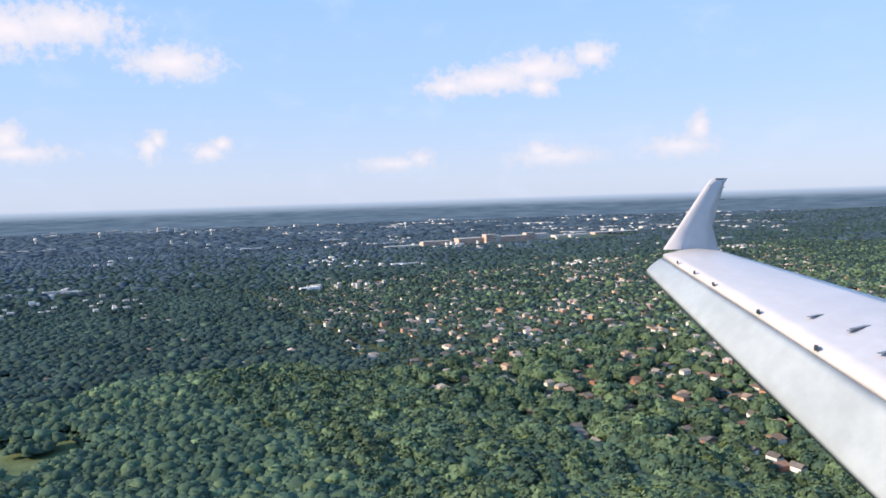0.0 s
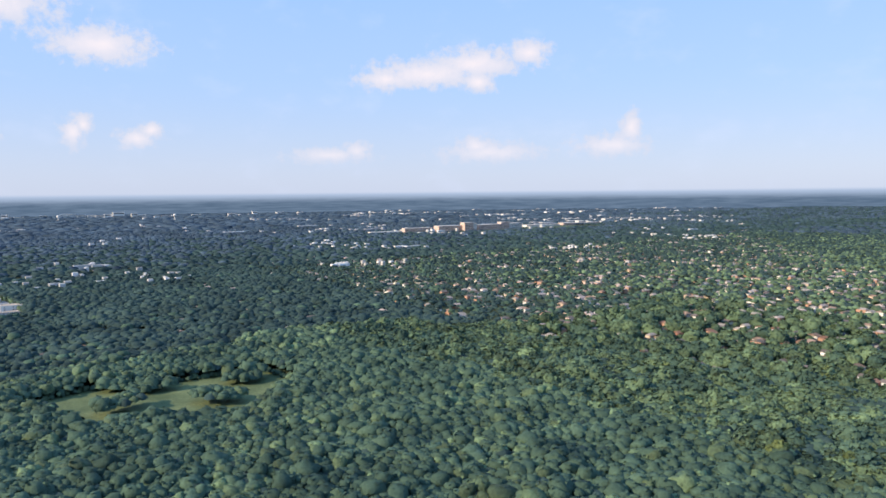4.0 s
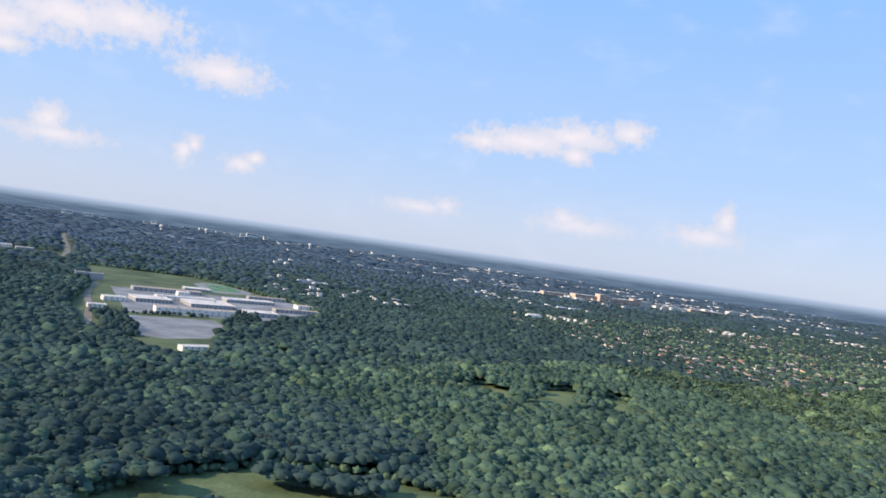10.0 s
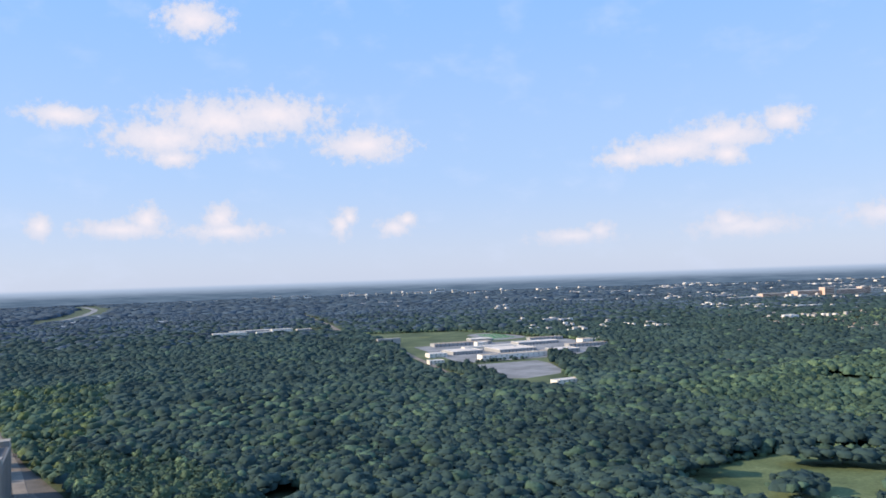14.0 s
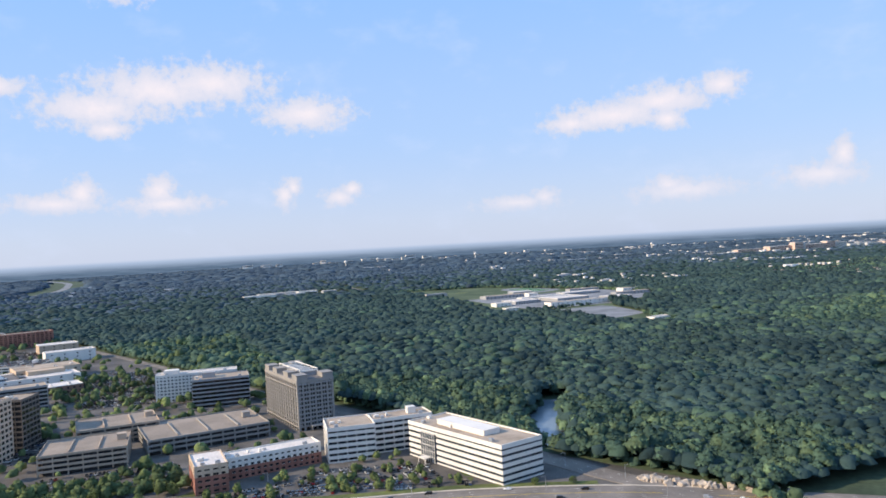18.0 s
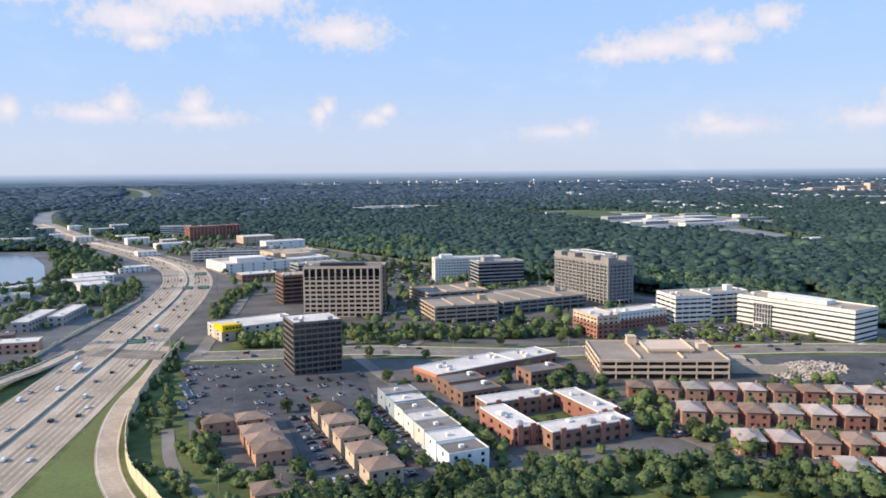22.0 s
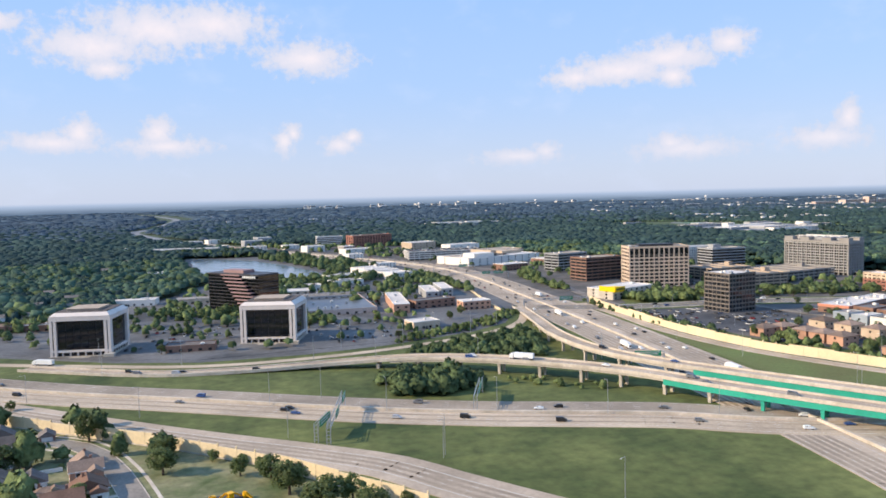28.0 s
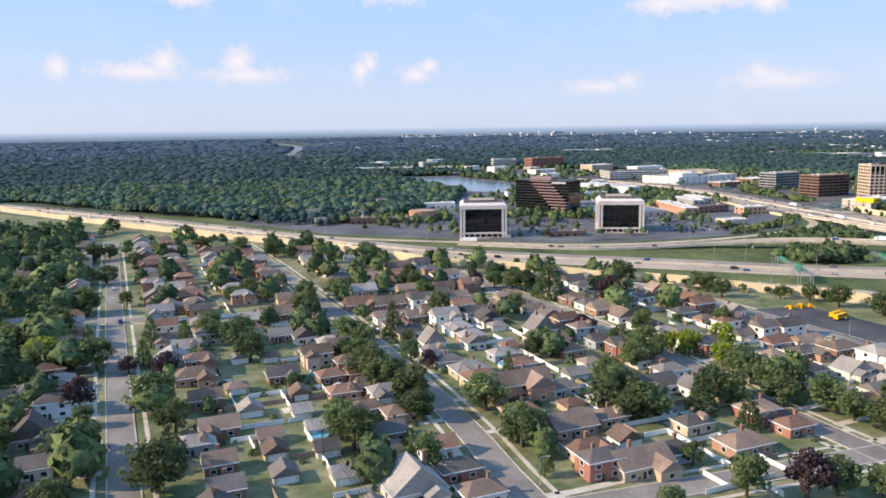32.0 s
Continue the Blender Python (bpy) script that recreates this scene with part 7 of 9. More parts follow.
home(276, 178, 16, "tall", "roof_grey", "white_paint")
home(259, 190, 12, "front", "roof_grey", "pale_siding")
home(262, 246, 9, "garage", "roof_dark", "pale_siding")
home(247, 216, 8, "hip", "roof_brown", "buff_brick")
home(246, 196, 7, "hip", "roof_red", "buff_brick")
home(246, 170, 8, "gable", "roof_grey", "pale_siding")
home(258, 174, 9, "garage", "roof_grey", "white_paint")
home(276, 165, 14, "hip", "roof_brown", "buff_brick")
home(181, 207, 14, "gable", "roof_dark", "pale_siding")
home(145, 232, 7, "garage", "roof_brown", "pale_siding")
home(90, 558, 14, "gable", "roof_brown", "buff_brick")
home(140, 495, 17, "gable", "roof_grey", "buff_brick")
home(138, 433, 16, "hip", "roof_dark", "brown_brick")
home(139, 395, 14, "gable", "roof_grey", "buff_brick")
home(140, 360, 20, "gable", "roof_brown", "red_brick")
home(182, 408, 12, "hip", "roof_brown", "orange_brick")
home(239, 387, 11, "gable", "roof_grey", "buff_brick")
home(236, 368, 11, "garage", "roof_grey", "pale_siding")
home(233, 334, 12, "hip", "roof_brown", "brown_brick")
tree(-20, 326, 15, "lime")
tree(-10, 315, 11, "lime")
tree(0, 307, 17, "broad")
tree(-8, 225, 17, "broad")
tree(-6, 264, 12, "purple")
tree(11, 299, 8, "purple")
tree(17, 307, 7, "spruce")
tree(24, 291, 11, "purple")
tree(16, 255, 17, "broad")
tree(21, 234, 14, "broad")
tree(12, 196, 17, "broad")
tree(46, 336, 15, "broad")
tree(56, 318, 16, "dark")
tree(22, 333, 8, "spruce")
tree(80, 409, 14, "broad")
tree(69, 448, 17, "broad")
tree(17, 414, 9, "broad")
tree(103, 557, 17, "broad")
tree(122, 531, 17, "dark")
tree(96, 372, 8, "spruce")
tree(100, 361, 9, "spruce")
tree(99, 307, 16, "broad")
tree(92, 257, 17, "broad")
tree(94, 240, 13, "broad")
tree(94, 217, 14, "broad")
tree(67, 201, 16, "broad")
tree(70, 224, 9, "broad")
tree(178, 500, 17, "dark")
tree(122, 308, 9, "spruce")
tree(170, 394, 14, "broad")
tree(123, 391, 16, "broad")
tree(-8, 533, 17, "broad")
tree(4, 560, 17, "broad")
tree(-49, 680, 17, "broad")
tree(-23, 441, 17, "broad")
tree(-2, 404, 17, "broad")
tree(-31, 349, 17, "broad")
tree(-23, 670, 17, "broad")
tree(22, 702, 17, "broad")
tree(74, 632, 17, "broad")
tree(77, 567, 16, "broad")
tree(-15, 366, 17, "broad")
tree(-35, 462, 17, "broad")
tree(9, 478, 16, "broad")
tree(-39, 415, 16, "broad")
tree(161, 363, 13, "broad")
tree(118, 262, 8, "purple")
tree(222, 394, 15, "dark")
tree(225, 368, 17, "dark")
tree(228, 348, 17, "spruce")
tree(203, 385, 10, "purple")
tree(250, 325, 17, "purple")
tree(293, 370, 13, "broad")
tree(202, 275, 9, "purple")
tree(163, 260, 9, "broad")
tree(113, 184, 16, "broad")
tree(203, 237, 17, "broad")
tree(222, 235, 11, "lime")
tree(224, 219, 10, "lime")
tree(161, 186, 17, "broad")
tree(201, 251, 16, "broad")
tree(194, 186, 14, "broad")
tree(184, 167, 7, "spruce")
tree(215, 186, 13, "broad")
tree(150, 154, 8, "broad")
tree(264, 260, 12, "broad")
tree(315, 313, 12, "broad")
tree(167, 216, 12, "broad")
tree(104, 295, 14, "broad")
tree(220, 186, 17, "broad")
tree(289, 145, 17, "broad")
tree(333, 184, 17, "broad")
tree(294, 164, 11, "broad")
tree(242, 156, 17, "broad")
tree(319, 328, 11, "broad")
tree(341, 297, 8, "broad")
tree(350, 286, 10, "broad")
tree(352, 270, 14, "broad")
tree(357, 249, 16, "broad")
tree(369, 251, 10, "broad")
tree(370, 238, 10, "broad")
tree(368, 229, 12, "broad")
tree(238, 234, 12, "lime")
tree(222, 207, 16, "broad")
tree(160, 200, 17, "broad")
tree(193, 232, 15, "broad")
tree(193, 191, 12, "broad")
tree(97, 230, 17, "broad")
tree(96, 278, 14, "broad")
tree(102, 285, 9, "broad")
tree(117, 214, 17, "broad")
tree(204, 284, 8, "purple")
tree(259, 345, 16, "dark")
tree(98, 366, 16, "broad")
tree(106, 391, 13, "broad")
tree(172, 410, 13, "broad")
tree(155, 332, 13, "dark")
# the rest of the suburb, row by row along its streets
taken = list(PLOTS)
rows = [(-16, 250, 600), (24, 175, 640), (88, 160, 440), (124, 160, 340), (196, 160, 350), (230, 190, 380), (284, 190, 340), (30, 540, 640), (92, 440, 560), (130, 440, 530), (190, 380, 470), (234, 380, 400), (284, 150, 190), (234, 150, 200), (-16, 170, 200), (-48, 230, 660), (-78, 260, 640), (42, 330, 640), (66, 400, 600), (150, 340, 470), (168, 300, 440), (-16, 600, 680), (252, 330, 400), (262, 200, 330), (148, 160, 330)]
for rx, ya, yb in rows:
    y = ya
    while y < yb:
        px = rx + 0.036 * (y - 200)
        if all(math.hypot(px - a, y - b) > 11.0 for a, b in taken) and not (300 < px < 345):
            kind = house_rng.choice(("hip", "gable", "front", "hip", "tall"))
            home(px, y, house_rng.uniform(10, 13.5), kind, house_rng.choice(list(ROOFS)), house_rng.choice(list(WALLS)))
            taken.append((px, y))
        y += 14.5
for i in range(60):
    bx = house_rng.choice((-70, 55, 160, 262, -130))
    y = house_rng.uniform(120, 560)
    px, y = bx + 0.036 * (y - 200) + house_rng.choice((-7, 7)) + house_rng.uniform(-2, 2), y
    if y > 700 - 1.15 * max(px, 60) + 60 or any(math.hypot(px - a, y - b) < 9.5 for a, b in taken):
        continue
    home(px, y, 6.5, "garage", house_rng.choice(list(ROOFS)), house_rng.choice(("pale_siding", "white_paint", "buff_brick", "brown_brick")))
    taken.append((px, y))
far_trees = []
for i in range(900):
    px, y = (house_rng.uniform(-110, 330), house_rng.uniform(110, 700)) if i % 3 else (house_rng.uniform(-90, -4), house_rng.uniform(190, 720))
    if y > 735 - 1.18 * max(px, 20) or any(math.hypot(px - a, y - b) < (7.0 if i % 3 else 6.0) for a, b in taken) or any(near_line(np.array([px]), np.array([y]), p, h + 2.5)[0] for p, h in LOCAL) or (300 < px < 345 and 180 < y < 290):
        continue
    size = house_rng.uniform(9, 15) if px < -6 else house_rng.choice((house_rng.uniform(4.5, 8), house_rng.uniform(8, 13)))
    if y < 330 and i < 330:
        tree(px, y, size, house_rng.choice(("broad", "broad", "broad", "dark", "purple" if i % 4 == 0 else "spruce")) if px > -6 else "broad")
    else:
        far_trees.append((*lay(px, y), size * 0.52, size * 0.5))
    taken.append((px, y))
scatter("garden_trees", np.array(far_trees), dense, "leaf_town", "leafy garden trees between the farther houses", rng, 1.1, "leaf_shade", np.full(len(far_trees), 0.5), smooth=True)
# low shrubs round the houses
shrub = []
for i in range(4):
    r_b, vb, fb_ = random.Random(500 + i), [], []
    for _ in range(70):
        dv_ = Vector((r_b.gauss(0, 1), r_b.gauss(0, 1), abs(r_b.gauss(0, 1)))).normalized()
        p_ = dv_ * r_b.uniform(0.7, 1.05)
        n_ = (dv_ + Vector((r_b.gauss(0, 0.4), r_b.gauss(0, 0.4), r_b.gauss(0.2, 0.4)))).normalized()
        t_ = n_.orthogonal().normalized() * r_b.uniform(0.2, 0.36)
        b_ = n_.cross(t_) * 0.8
        k_ = len(vb)
        vb += [tuple(p_ + t_), tuple(p_ + b_), tuple(p_ - t_), tuple(p_ - b_)]
        fb_ += [(k_, k_ + 1, k_ + 2), (k_, k_ + 2, k_ + 3)]
    shrub.append((np.array(vb, np.float32), np.array(fb_, np.int32)))
bush_spots = []
for a, b in taken[:300]:
    for i in range(house_rng.choice((1, 2, 3, 4))):
        bush_spots.append((a + house_rng.uniform(-9, 9), b + house_rng.choice((-6.4, -7.2, 6.2, 7.5)) + house_rng.uniform(-1, 1), 0.3, house_rng.uniform(0.7, 1.9)))
bush_spots = np.array(bush_spots)
on_road = np.zeros(len(bush_spots), bool)
for p, h in LOCAL:
    on_road |= near_line(bush_spots[:, 0], bush_spots[:, 1], p, h + 2)
bush_spots[:, 0], bush_spots[:, 1] = lay(bush_spots[:, 0], bush_spots[:, 1])
scatter("garden_shrubs", bush_spots[~on_road], shrub, "leaf_dark", "dark green garden shrubs and hedges round the houses", rng, 1.0, "leaf_tree", np.full(int((~on_road).sum()), 0.4))
tagged(bpy.data.objects["garden_shrubs"], "dark green garden shrubs and hedges round the houses", "shrubs", kind="stuff")
# drives and paths, fences at the backs
bm, fence = bmesh.new(), bmesh.new()
for a, b in taken[:260]:
    s = [0, 103, 212, 302, -94]
    sx = min(s, key=lambda q: abs(q - a))
    if abs(sx - a) < 23:
        lo, hi = sorted((a, sx))
        box(bm, lo, hi, b - 7.2, b - 4.6, 0, 0.145 + 0.0004 * (len(bm.verts) // 8 % 40))
    if house_rng.random() < 0.6:
        k = house_rng.uniform(2, 5)
        box(bm, a - k, a + k, b + 4.0, b + 4.0 + house_rng.uniform(2.5, 6), 0, 0.125)
for bx in (-48, 40, 57, 72, 150, 160, 172, 258):
    y = 130.0
    while y < 560 - max(0, bx) * 0.75:
        px = bx + 0.036 * (y - 200)
        if house_rng.random() < (0.6 if bx > 0 else 0.3):
            box(fence, px - 0.08, px + 0.08, y, y + 9, 0.1, 1.8)
        if house_rng.random() < (0.35 if bx > 0 else 0.12):
            box(fence, px - 12 * house_rng.random(), px + 18 * house_rng.random(), y, y + 0.16, 0.1, 1.7)
        y += 9
for v in (*bm.verts, *fence.verts):
    v.co.x, v.co.y = lay(v.co.x, v.co.y)
tagged(part("pavement_drives", bm, "sidewalk", None), "pale concrete house drives", "pavement", kind="structure")
for f in fence.faces:
    f.material_index = int(f.calc_center_median().y * 0.37) % 3 // 2
tagged(part("garden_fences", fence, ["white_paint", "fence_wood"], None), "white garden fences behind the houses", "fence", kind="stuff")


def pool(x, y, r):
    ob = thing("garden_pool", *lay(x, y), 0, 0, "round blue garden pool with a white rim", "pool")
    part("rim", tube(r, r, 0, 1.1, 20), "white_paint", ob)
    part("water", tube(r - 0.35, r - 0.35, 1.1, 1.16, 20), "pool_water", ob)


pool(60, 214, 3.4)
pool(147, 253, 3.2)
pool(253, 279, 2.6)

# ---- school yard ----
for x_, y_, w_, d_, h_, r_ in ((336, 198, 22, 25, 6, "roof_white"), (322, 174, 22, 24, 4.5, "roof_grey"), (342, 168, 34, 20, 5, "roof_white"), (346, 140, 30, 24, 4.5, "roof_grey")):
    lowrise("school", x_, y_, 35, w_, d_, h_, "orange_brick", r_, "low brick school block with a pale flat roof", "school building", 5, int(x_), 3)
def school_bus(x, y, turn):
    ob = thing("school_bus", *lay(x, y), 0.3, turn + 6, "yellow school bus parked on the yard", "bus", "school buses")
    bm = boxes((-5.2, 4.2, -1.25, 1.25, 0.7, 3.0), (4.2, 5.6, -1.15, 1.15, 0.7, 1.9))
    bmesh.ops.bevel(bm, geom=bm.edges, offset=0.18, segments=1, affect="EDGES")
    part("body", bm, "bus_yellow", ob)
    part("window_band", boxes((-4.8, 3.9, -1.28, 1.28, 1.95, 2.65)), "glass_car", ob)
    part("stripe", boxes((-5.0, 4.0, -1.29, 1.29, 1.35, 1.5)), "rubber", ob)
    for a in (-3.2, 3.6):
        for b in (-1.1, 1.1):
            w = tube(0.5, 0.5, -0.15, 0.15, 12)
            w.transform(pose(a, b, 0.5, 90, 0, 0))
            part("wheel", w, "rubber", ob)


school_bus(331, 252, 12)
school_bus(333, 256, 12)
pg = thing("playground_slides", *lay(332, 276), 0.2, 20, "orange and yellow playground slides and frames", "playground")
part("tower", boxes((-1, 1, -1, 1, 0, 2.4), (-1.2, 1.2, -1.2, 1.2, 2.4, 2.6), (-6, -4.4, 2, 3.6, 0, 2), (4, 5.4, -3, -1.6, 0, 2.2)), "bus_yellow", pg)
for a, b, t in ((2.5, 0, 0), (-2.8, 1.2, 160), (5.0, -3.6, -60), (-5.5, 4.2, 70)):
    s = boxes((-2, 2, -0.4, 0.4, -0.12, 0.0), (-2, 2, -0.5, -0.4, -0.1, 0.35), (-2, 2, 0.4, 0.5, -0.1, 0.35))
    s.transform(pose(a, b, 1.3, 0, 32, t))
    part("slide", s, "bus_yellow", pg)

# ---- street furniture ----
def lamp_post(x, y, high=12.0, turn=0.0, z=0.2):
    ob = thing("street_lamp", x, y, z, turn, "tall grey steel street lamp", "street lamp", "street lamps")
    part("pole", tube(0.16, 0.09, 0, high, 6), "steel", ob)
    part("arm", boxes((0, 2.6, -0.05, 0.05, high - 0.15, high)), "steel", ob)
    part("head", boxes((1.9, 2.9, -0.18, 0.18, high - 0.22, high - 0.08)), "white_panel", ob)


for x, y in ((390, 505), (371, 413), (394, 372), (423, 475), (459, 521), (482, 446), (527, 551), (487, 315), (534, 291), (443, 346), (343, 411), (611, 275), (640, 300), (640, 382), (394, 299), (558, 420), (645, 450), (700, 330), (560, 570), (310, 540), (260, 575), (420, 545), (500, 560)):
    lamp_post(x, y, 17, 90)
for x, y in ((392, 296), (430, 226), (340, 352), (280, 420), (225, 478), (262, 530), (190, 590), (85, 640), (30, 720), (120, 690), (70, 745), (-30, 810)):
    lamp_post(x, y, 16, 200)
for x, y in (*[lay(*p) for p in ((104, 160), (109, 250), (12, 250), (12, 420), (221, 300), (309, 230), (120, 420))], (880, 540), (960, 515), (1040, 490), (1110, 462), (1180, 428), (1215, 462), (1230, 420), (1232, 385), (820, 560), (760, 590), (700, 560), (720, 470), (780, 460), (1040, 530), (1090, 520)):
    lamp_post(x, y, 8.5, house_rng.choice((0, 90, 180)))
for i in range(5):
    ob = thing("utility_pole", *lay(57 + 0.036 * (150 + i * 48 - 200), 150 + i * 48), 0, 6, "brown wooden utility pole with a crossarm", "utility pole", "utility poles")
    part("pole", tube(0.17, 0.12, 0, 10, 6), "bark", ob)
    part("crossarm", boxes((-1.2, 1.2, -0.08, 0.08, 9.1, 9.3)), "bark", ob)
cab = bmesh.new()
for i in range(4):
    for o in (-1.0, 0.0, 1.0):
        a, b = Vector((55.2 + i * 1.73 + o, 150 + i * 48, 9.4)), Vector((56.9 + i * 1.73 + o, 198 + i * 48, 9.4))
        pts = [a.lerp(b, t / 6) - Vector((0, 0, 0.9 * (1 - (t / 3 - 1) ** 2))) for t in range(7)]
        ribbon(pts, -0.04, 0.04, 0, 0.08, cab)
for v in cab.verts:
    v.co.x, v.co.y = lay(v.co.x, v.co.y)
tagged(part("power_cables", cab, "rubber", None), "thin black power cables between poles", "cable", kind="stuff")


def gantry(x0, y0, x1, y1, panels, high=8.5):
    length, turn = math.hypot(x1 - x0, y1 - y0), math.degrees(math.atan2(y1 - y0, x1 - x0))
    ob = thing("sign_gantry", x0, y0, 0.2, turn, "grey steel sign gantry with green panels over the lanes", "sign gantry", "sign gantries")
    for u in (0, length):
        bm = boxes((u - 0.25, u + 0.25, -1.0, -0.7, 0, high), (u - 0.25, u + 0.25, 0.7, 1.0, 0, high))
        for k in range(5):
            box(bm, u - 0.1, u + 0.1, -0.8, 0.8, 1 + k * 1.6, 1.15 + k * 1.6)
        part("post", bm, "steel", ob)
    bm = boxes((0, length, -0.9, -0.7, high - 1.6, high - 1.4), (0, length, 0.7, 0.9, high - 1.6, high - 1.4), (0, length, -0.9, -0.7, high - 0.2, high), (0, length, 0.7, 0.9, high - 0.2, high))
    n = int(length / 2.2)
    for k in range(n):
        for s in (-0.8, 0.8):
            box(bm, k * length / n, k * length / n + 0.12, s - 0.06, s + 0.06, high - 1.5, high - 0.1)
    part("truss", bm, "steel", ob)
    for a, b in panels:
        sg = part("sign_panel", boxes((a * length, b * length, -1.25, -1.1, high - 2.4, high + 1.0)), "sign_green", ob, "green motorway sign")
        part("lettering", boxes((a * length + 0.8, b * length - 0.8, -1.3, -1.25, high - 0.2, high + 0.3), (a * length + 0.8, b * length - 2, -1.3, -1.25, high - 1.4, high - 0.9)), "lane_white", sg, "white plain bars")


gantry(354, 334, 377, 390, ((0.3, 0.5), (0.75, 0.95)))
gantry(433, 350, 452, 382, ((0.2, 0.75), ))
gantry(350, 340, 360, 356, ((0.1, 0.9), ))
gantry(626, 640, 690, 628, ((0.55, 0.75), ))
gantry(668, 905, 745, 890, ((0.55, 0.68), (0.75, 0.9)))
gantry(690, 1010, 755, 1010, ((0.6, 0.8), ))
gantry(566, 400, 585, 392, ((0.1, 0.9), ), 7)

# ---- vehicles ----
def car_meshes(style):
    """A car 4.6 m long: body with wheel bays, glass house, wheels."""
    long, wide = (4.7, 1.85) if style != "van" else (5.2, 2.0)
    bm = bmesh.new()
    prof = {"sedan": ((-2.35, 0.35), (2.3, 0.35), (2.38, 0.7), (1.25, 0.95), (0.4, 1.42), (-1.1, 1.45), (-1.75, 1.05), (-2.35, 0.95)),
            "suv": ((-2.35, 0.4), (2.3, 0.4), (2.38, 0.85), (1.3, 1.08), (0.7, 1.7), (-2.0, 1.72), (-2.35, 1.1)),
            "van": ((-2.6, 0.4), (2.5, 0.4), (2.6, 1.0), (1.9, 1.2), (1.2, 2.1), (-2.6, 2.15))}[style]
    a = [bm.verts.new((x, -wide / 2 * (0.88 if z > 1.2 else 1), z)) for x, z in prof]
    b = [bm.verts.new((x, wide / 2 * (0.88 if z > 1.2 else 1), z)) for x, z in prof]
    bm.faces.new(a)
    bm.faces.new(b[::-1])
    for i in range(len(prof)):
        j = (i + 1) % len(prof)
        bm.faces.new((a[j], a[i], b[i], b[j]))
    top = max(z for _, z in prof)
    g = boxes((-1.45 if style == "sedan" else -2.0, 0.75, -wide * 0.46, wide * 0.46, top - 0.47, top - 0.1), (0.55, 1.0, -wide * 0.40, wide * 0.40, top - 0.5, top - 0.16))
    w = tube(0.34, 0.34, -0.12, 0.12, 10)
    w.transform(pose(0, 0, 0, 90, 0, 0))
    return bm, g, w


CARS = {}
for st_ in ("sedan", "suv", "van"):
    b_, g_, w_ = car_meshes(st_)
    CARS[st_] = (b_, mesh_of("glass", g_, "glass_car"), mesh_of("wheel", w_, "rubber"))
PAINTS = ["white", "white", "black", "black", "silver", "grey", "grey", "red", "white", "black", "grey", "black", "silver", "blue"]
BODIES = {}
for st_, (b_, g_, w_) in CARS.items():
    for p_ in set(PAINTS):
        BODIES[st_, p_] = mesh_of("body", b_.copy(), "paint_" + p_)
    b_.free()
car_rng = random.Random(12)


def car(x, y, z, turn, style=None, paint=None, where="on the road"):
    style, paint = style or car_rng.choice(("sedan", "suv", "sedan", "suv", "van")), paint or car_rng.choice(PAINTS)
    word = {"sedan": "saloon car", "suv": "estate car", "van": "van"}[style]
    ob = thing("car", x, y, z, turn, paint + " " + word + " " + where, "car", "cars " + where)
    part("body", BODIES[style, paint], None, ob)
    part("glass", CARS[style][1], None, ob)
    for a in (-1.45, 1.45):
        for b in (-0.8, 0.8):
            placed("wheel", CARS[style][2], ob, a, b, 0.34)


def truck(x, y, z, turn, paint="white_paint"):
    ob = thing("truck", x, y, z, turn, "white box lorry driving on the motorway", "truck", "lorries on the road")
    bm = boxes((-8.5, 3.6, -1.28, 1.28, 1.15, 4.05))
    bmesh.ops.bevel(bm, geom=bm.edges, offset=0.06, segments=1, affect="EDGES")
    part("trailer", bm, paint, ob)
    cb = boxes((4.2, 6.6, -1.2, 1.2, 0.6, 2.9), (4.2, 5.6, -1.1, 1.1, 2.9, 3.6))
    bmesh.ops.bevel(cb, geom=cb.edges, offset=0.12, segments=1, affect="EDGES")
    part("cab", cb, paint, ob)
    part("windscreen", boxes((6.55, 6.66, -1.0, 1.0, 1.7, 2.6)), "glass_car", ob)
    part("chassis", boxes((-8.3, 6.2, -0.5, 0.5, 0.7, 1.15)), "dark_metal", ob)
    w = tube(0.5, 0.5, -0.16, 0.16, 10)
    w.transform(pose(0, 0, 0, 90, 0, 0))
    wm = mesh_of("wheel", w, "rubber")
    for a in (-7.4, -6.2, 3.4, 5.6):
        for b in (-1.05, 1.05):
            placed("wheel", wm, ob, a, b, 0.5)


def along(pts, s):
    """Place and heading s metres along a road."""
    line = smooth_line(pts, 6)
    for a, b in zip(line, line[1:]):
        k = (b - a).length
        if s <= k:
            return a.lerp(b, s / k), (b - a).normalized()
        s -= k
    return line[-1], (line[-1] - line[-2]).normalized()


def traffic(pts, lanes, first, last, gap, z, back=()):
    s = first
    while s < last:
        p, d = along(pts, s)
        for o in lanes:
            if car_rng.random() < 0.55:
                q, e = along(pts, s + car_rng.uniform(0, gap * 0.8))
                n = Vector((e.y, -e.x, 0))
                t = math.degrees(math.atan2(e.y, e.x)) + (180 if o in back else 0)
                car(q.x + n.x * o, q.y + n.y * o, q.z + z, t)
        s += gap


traffic(INTERSTATE, (-21.5, -14, -7, 10, 14, 21.5), 150, 560, 40, 0.38, (-21.5, -14, -7))


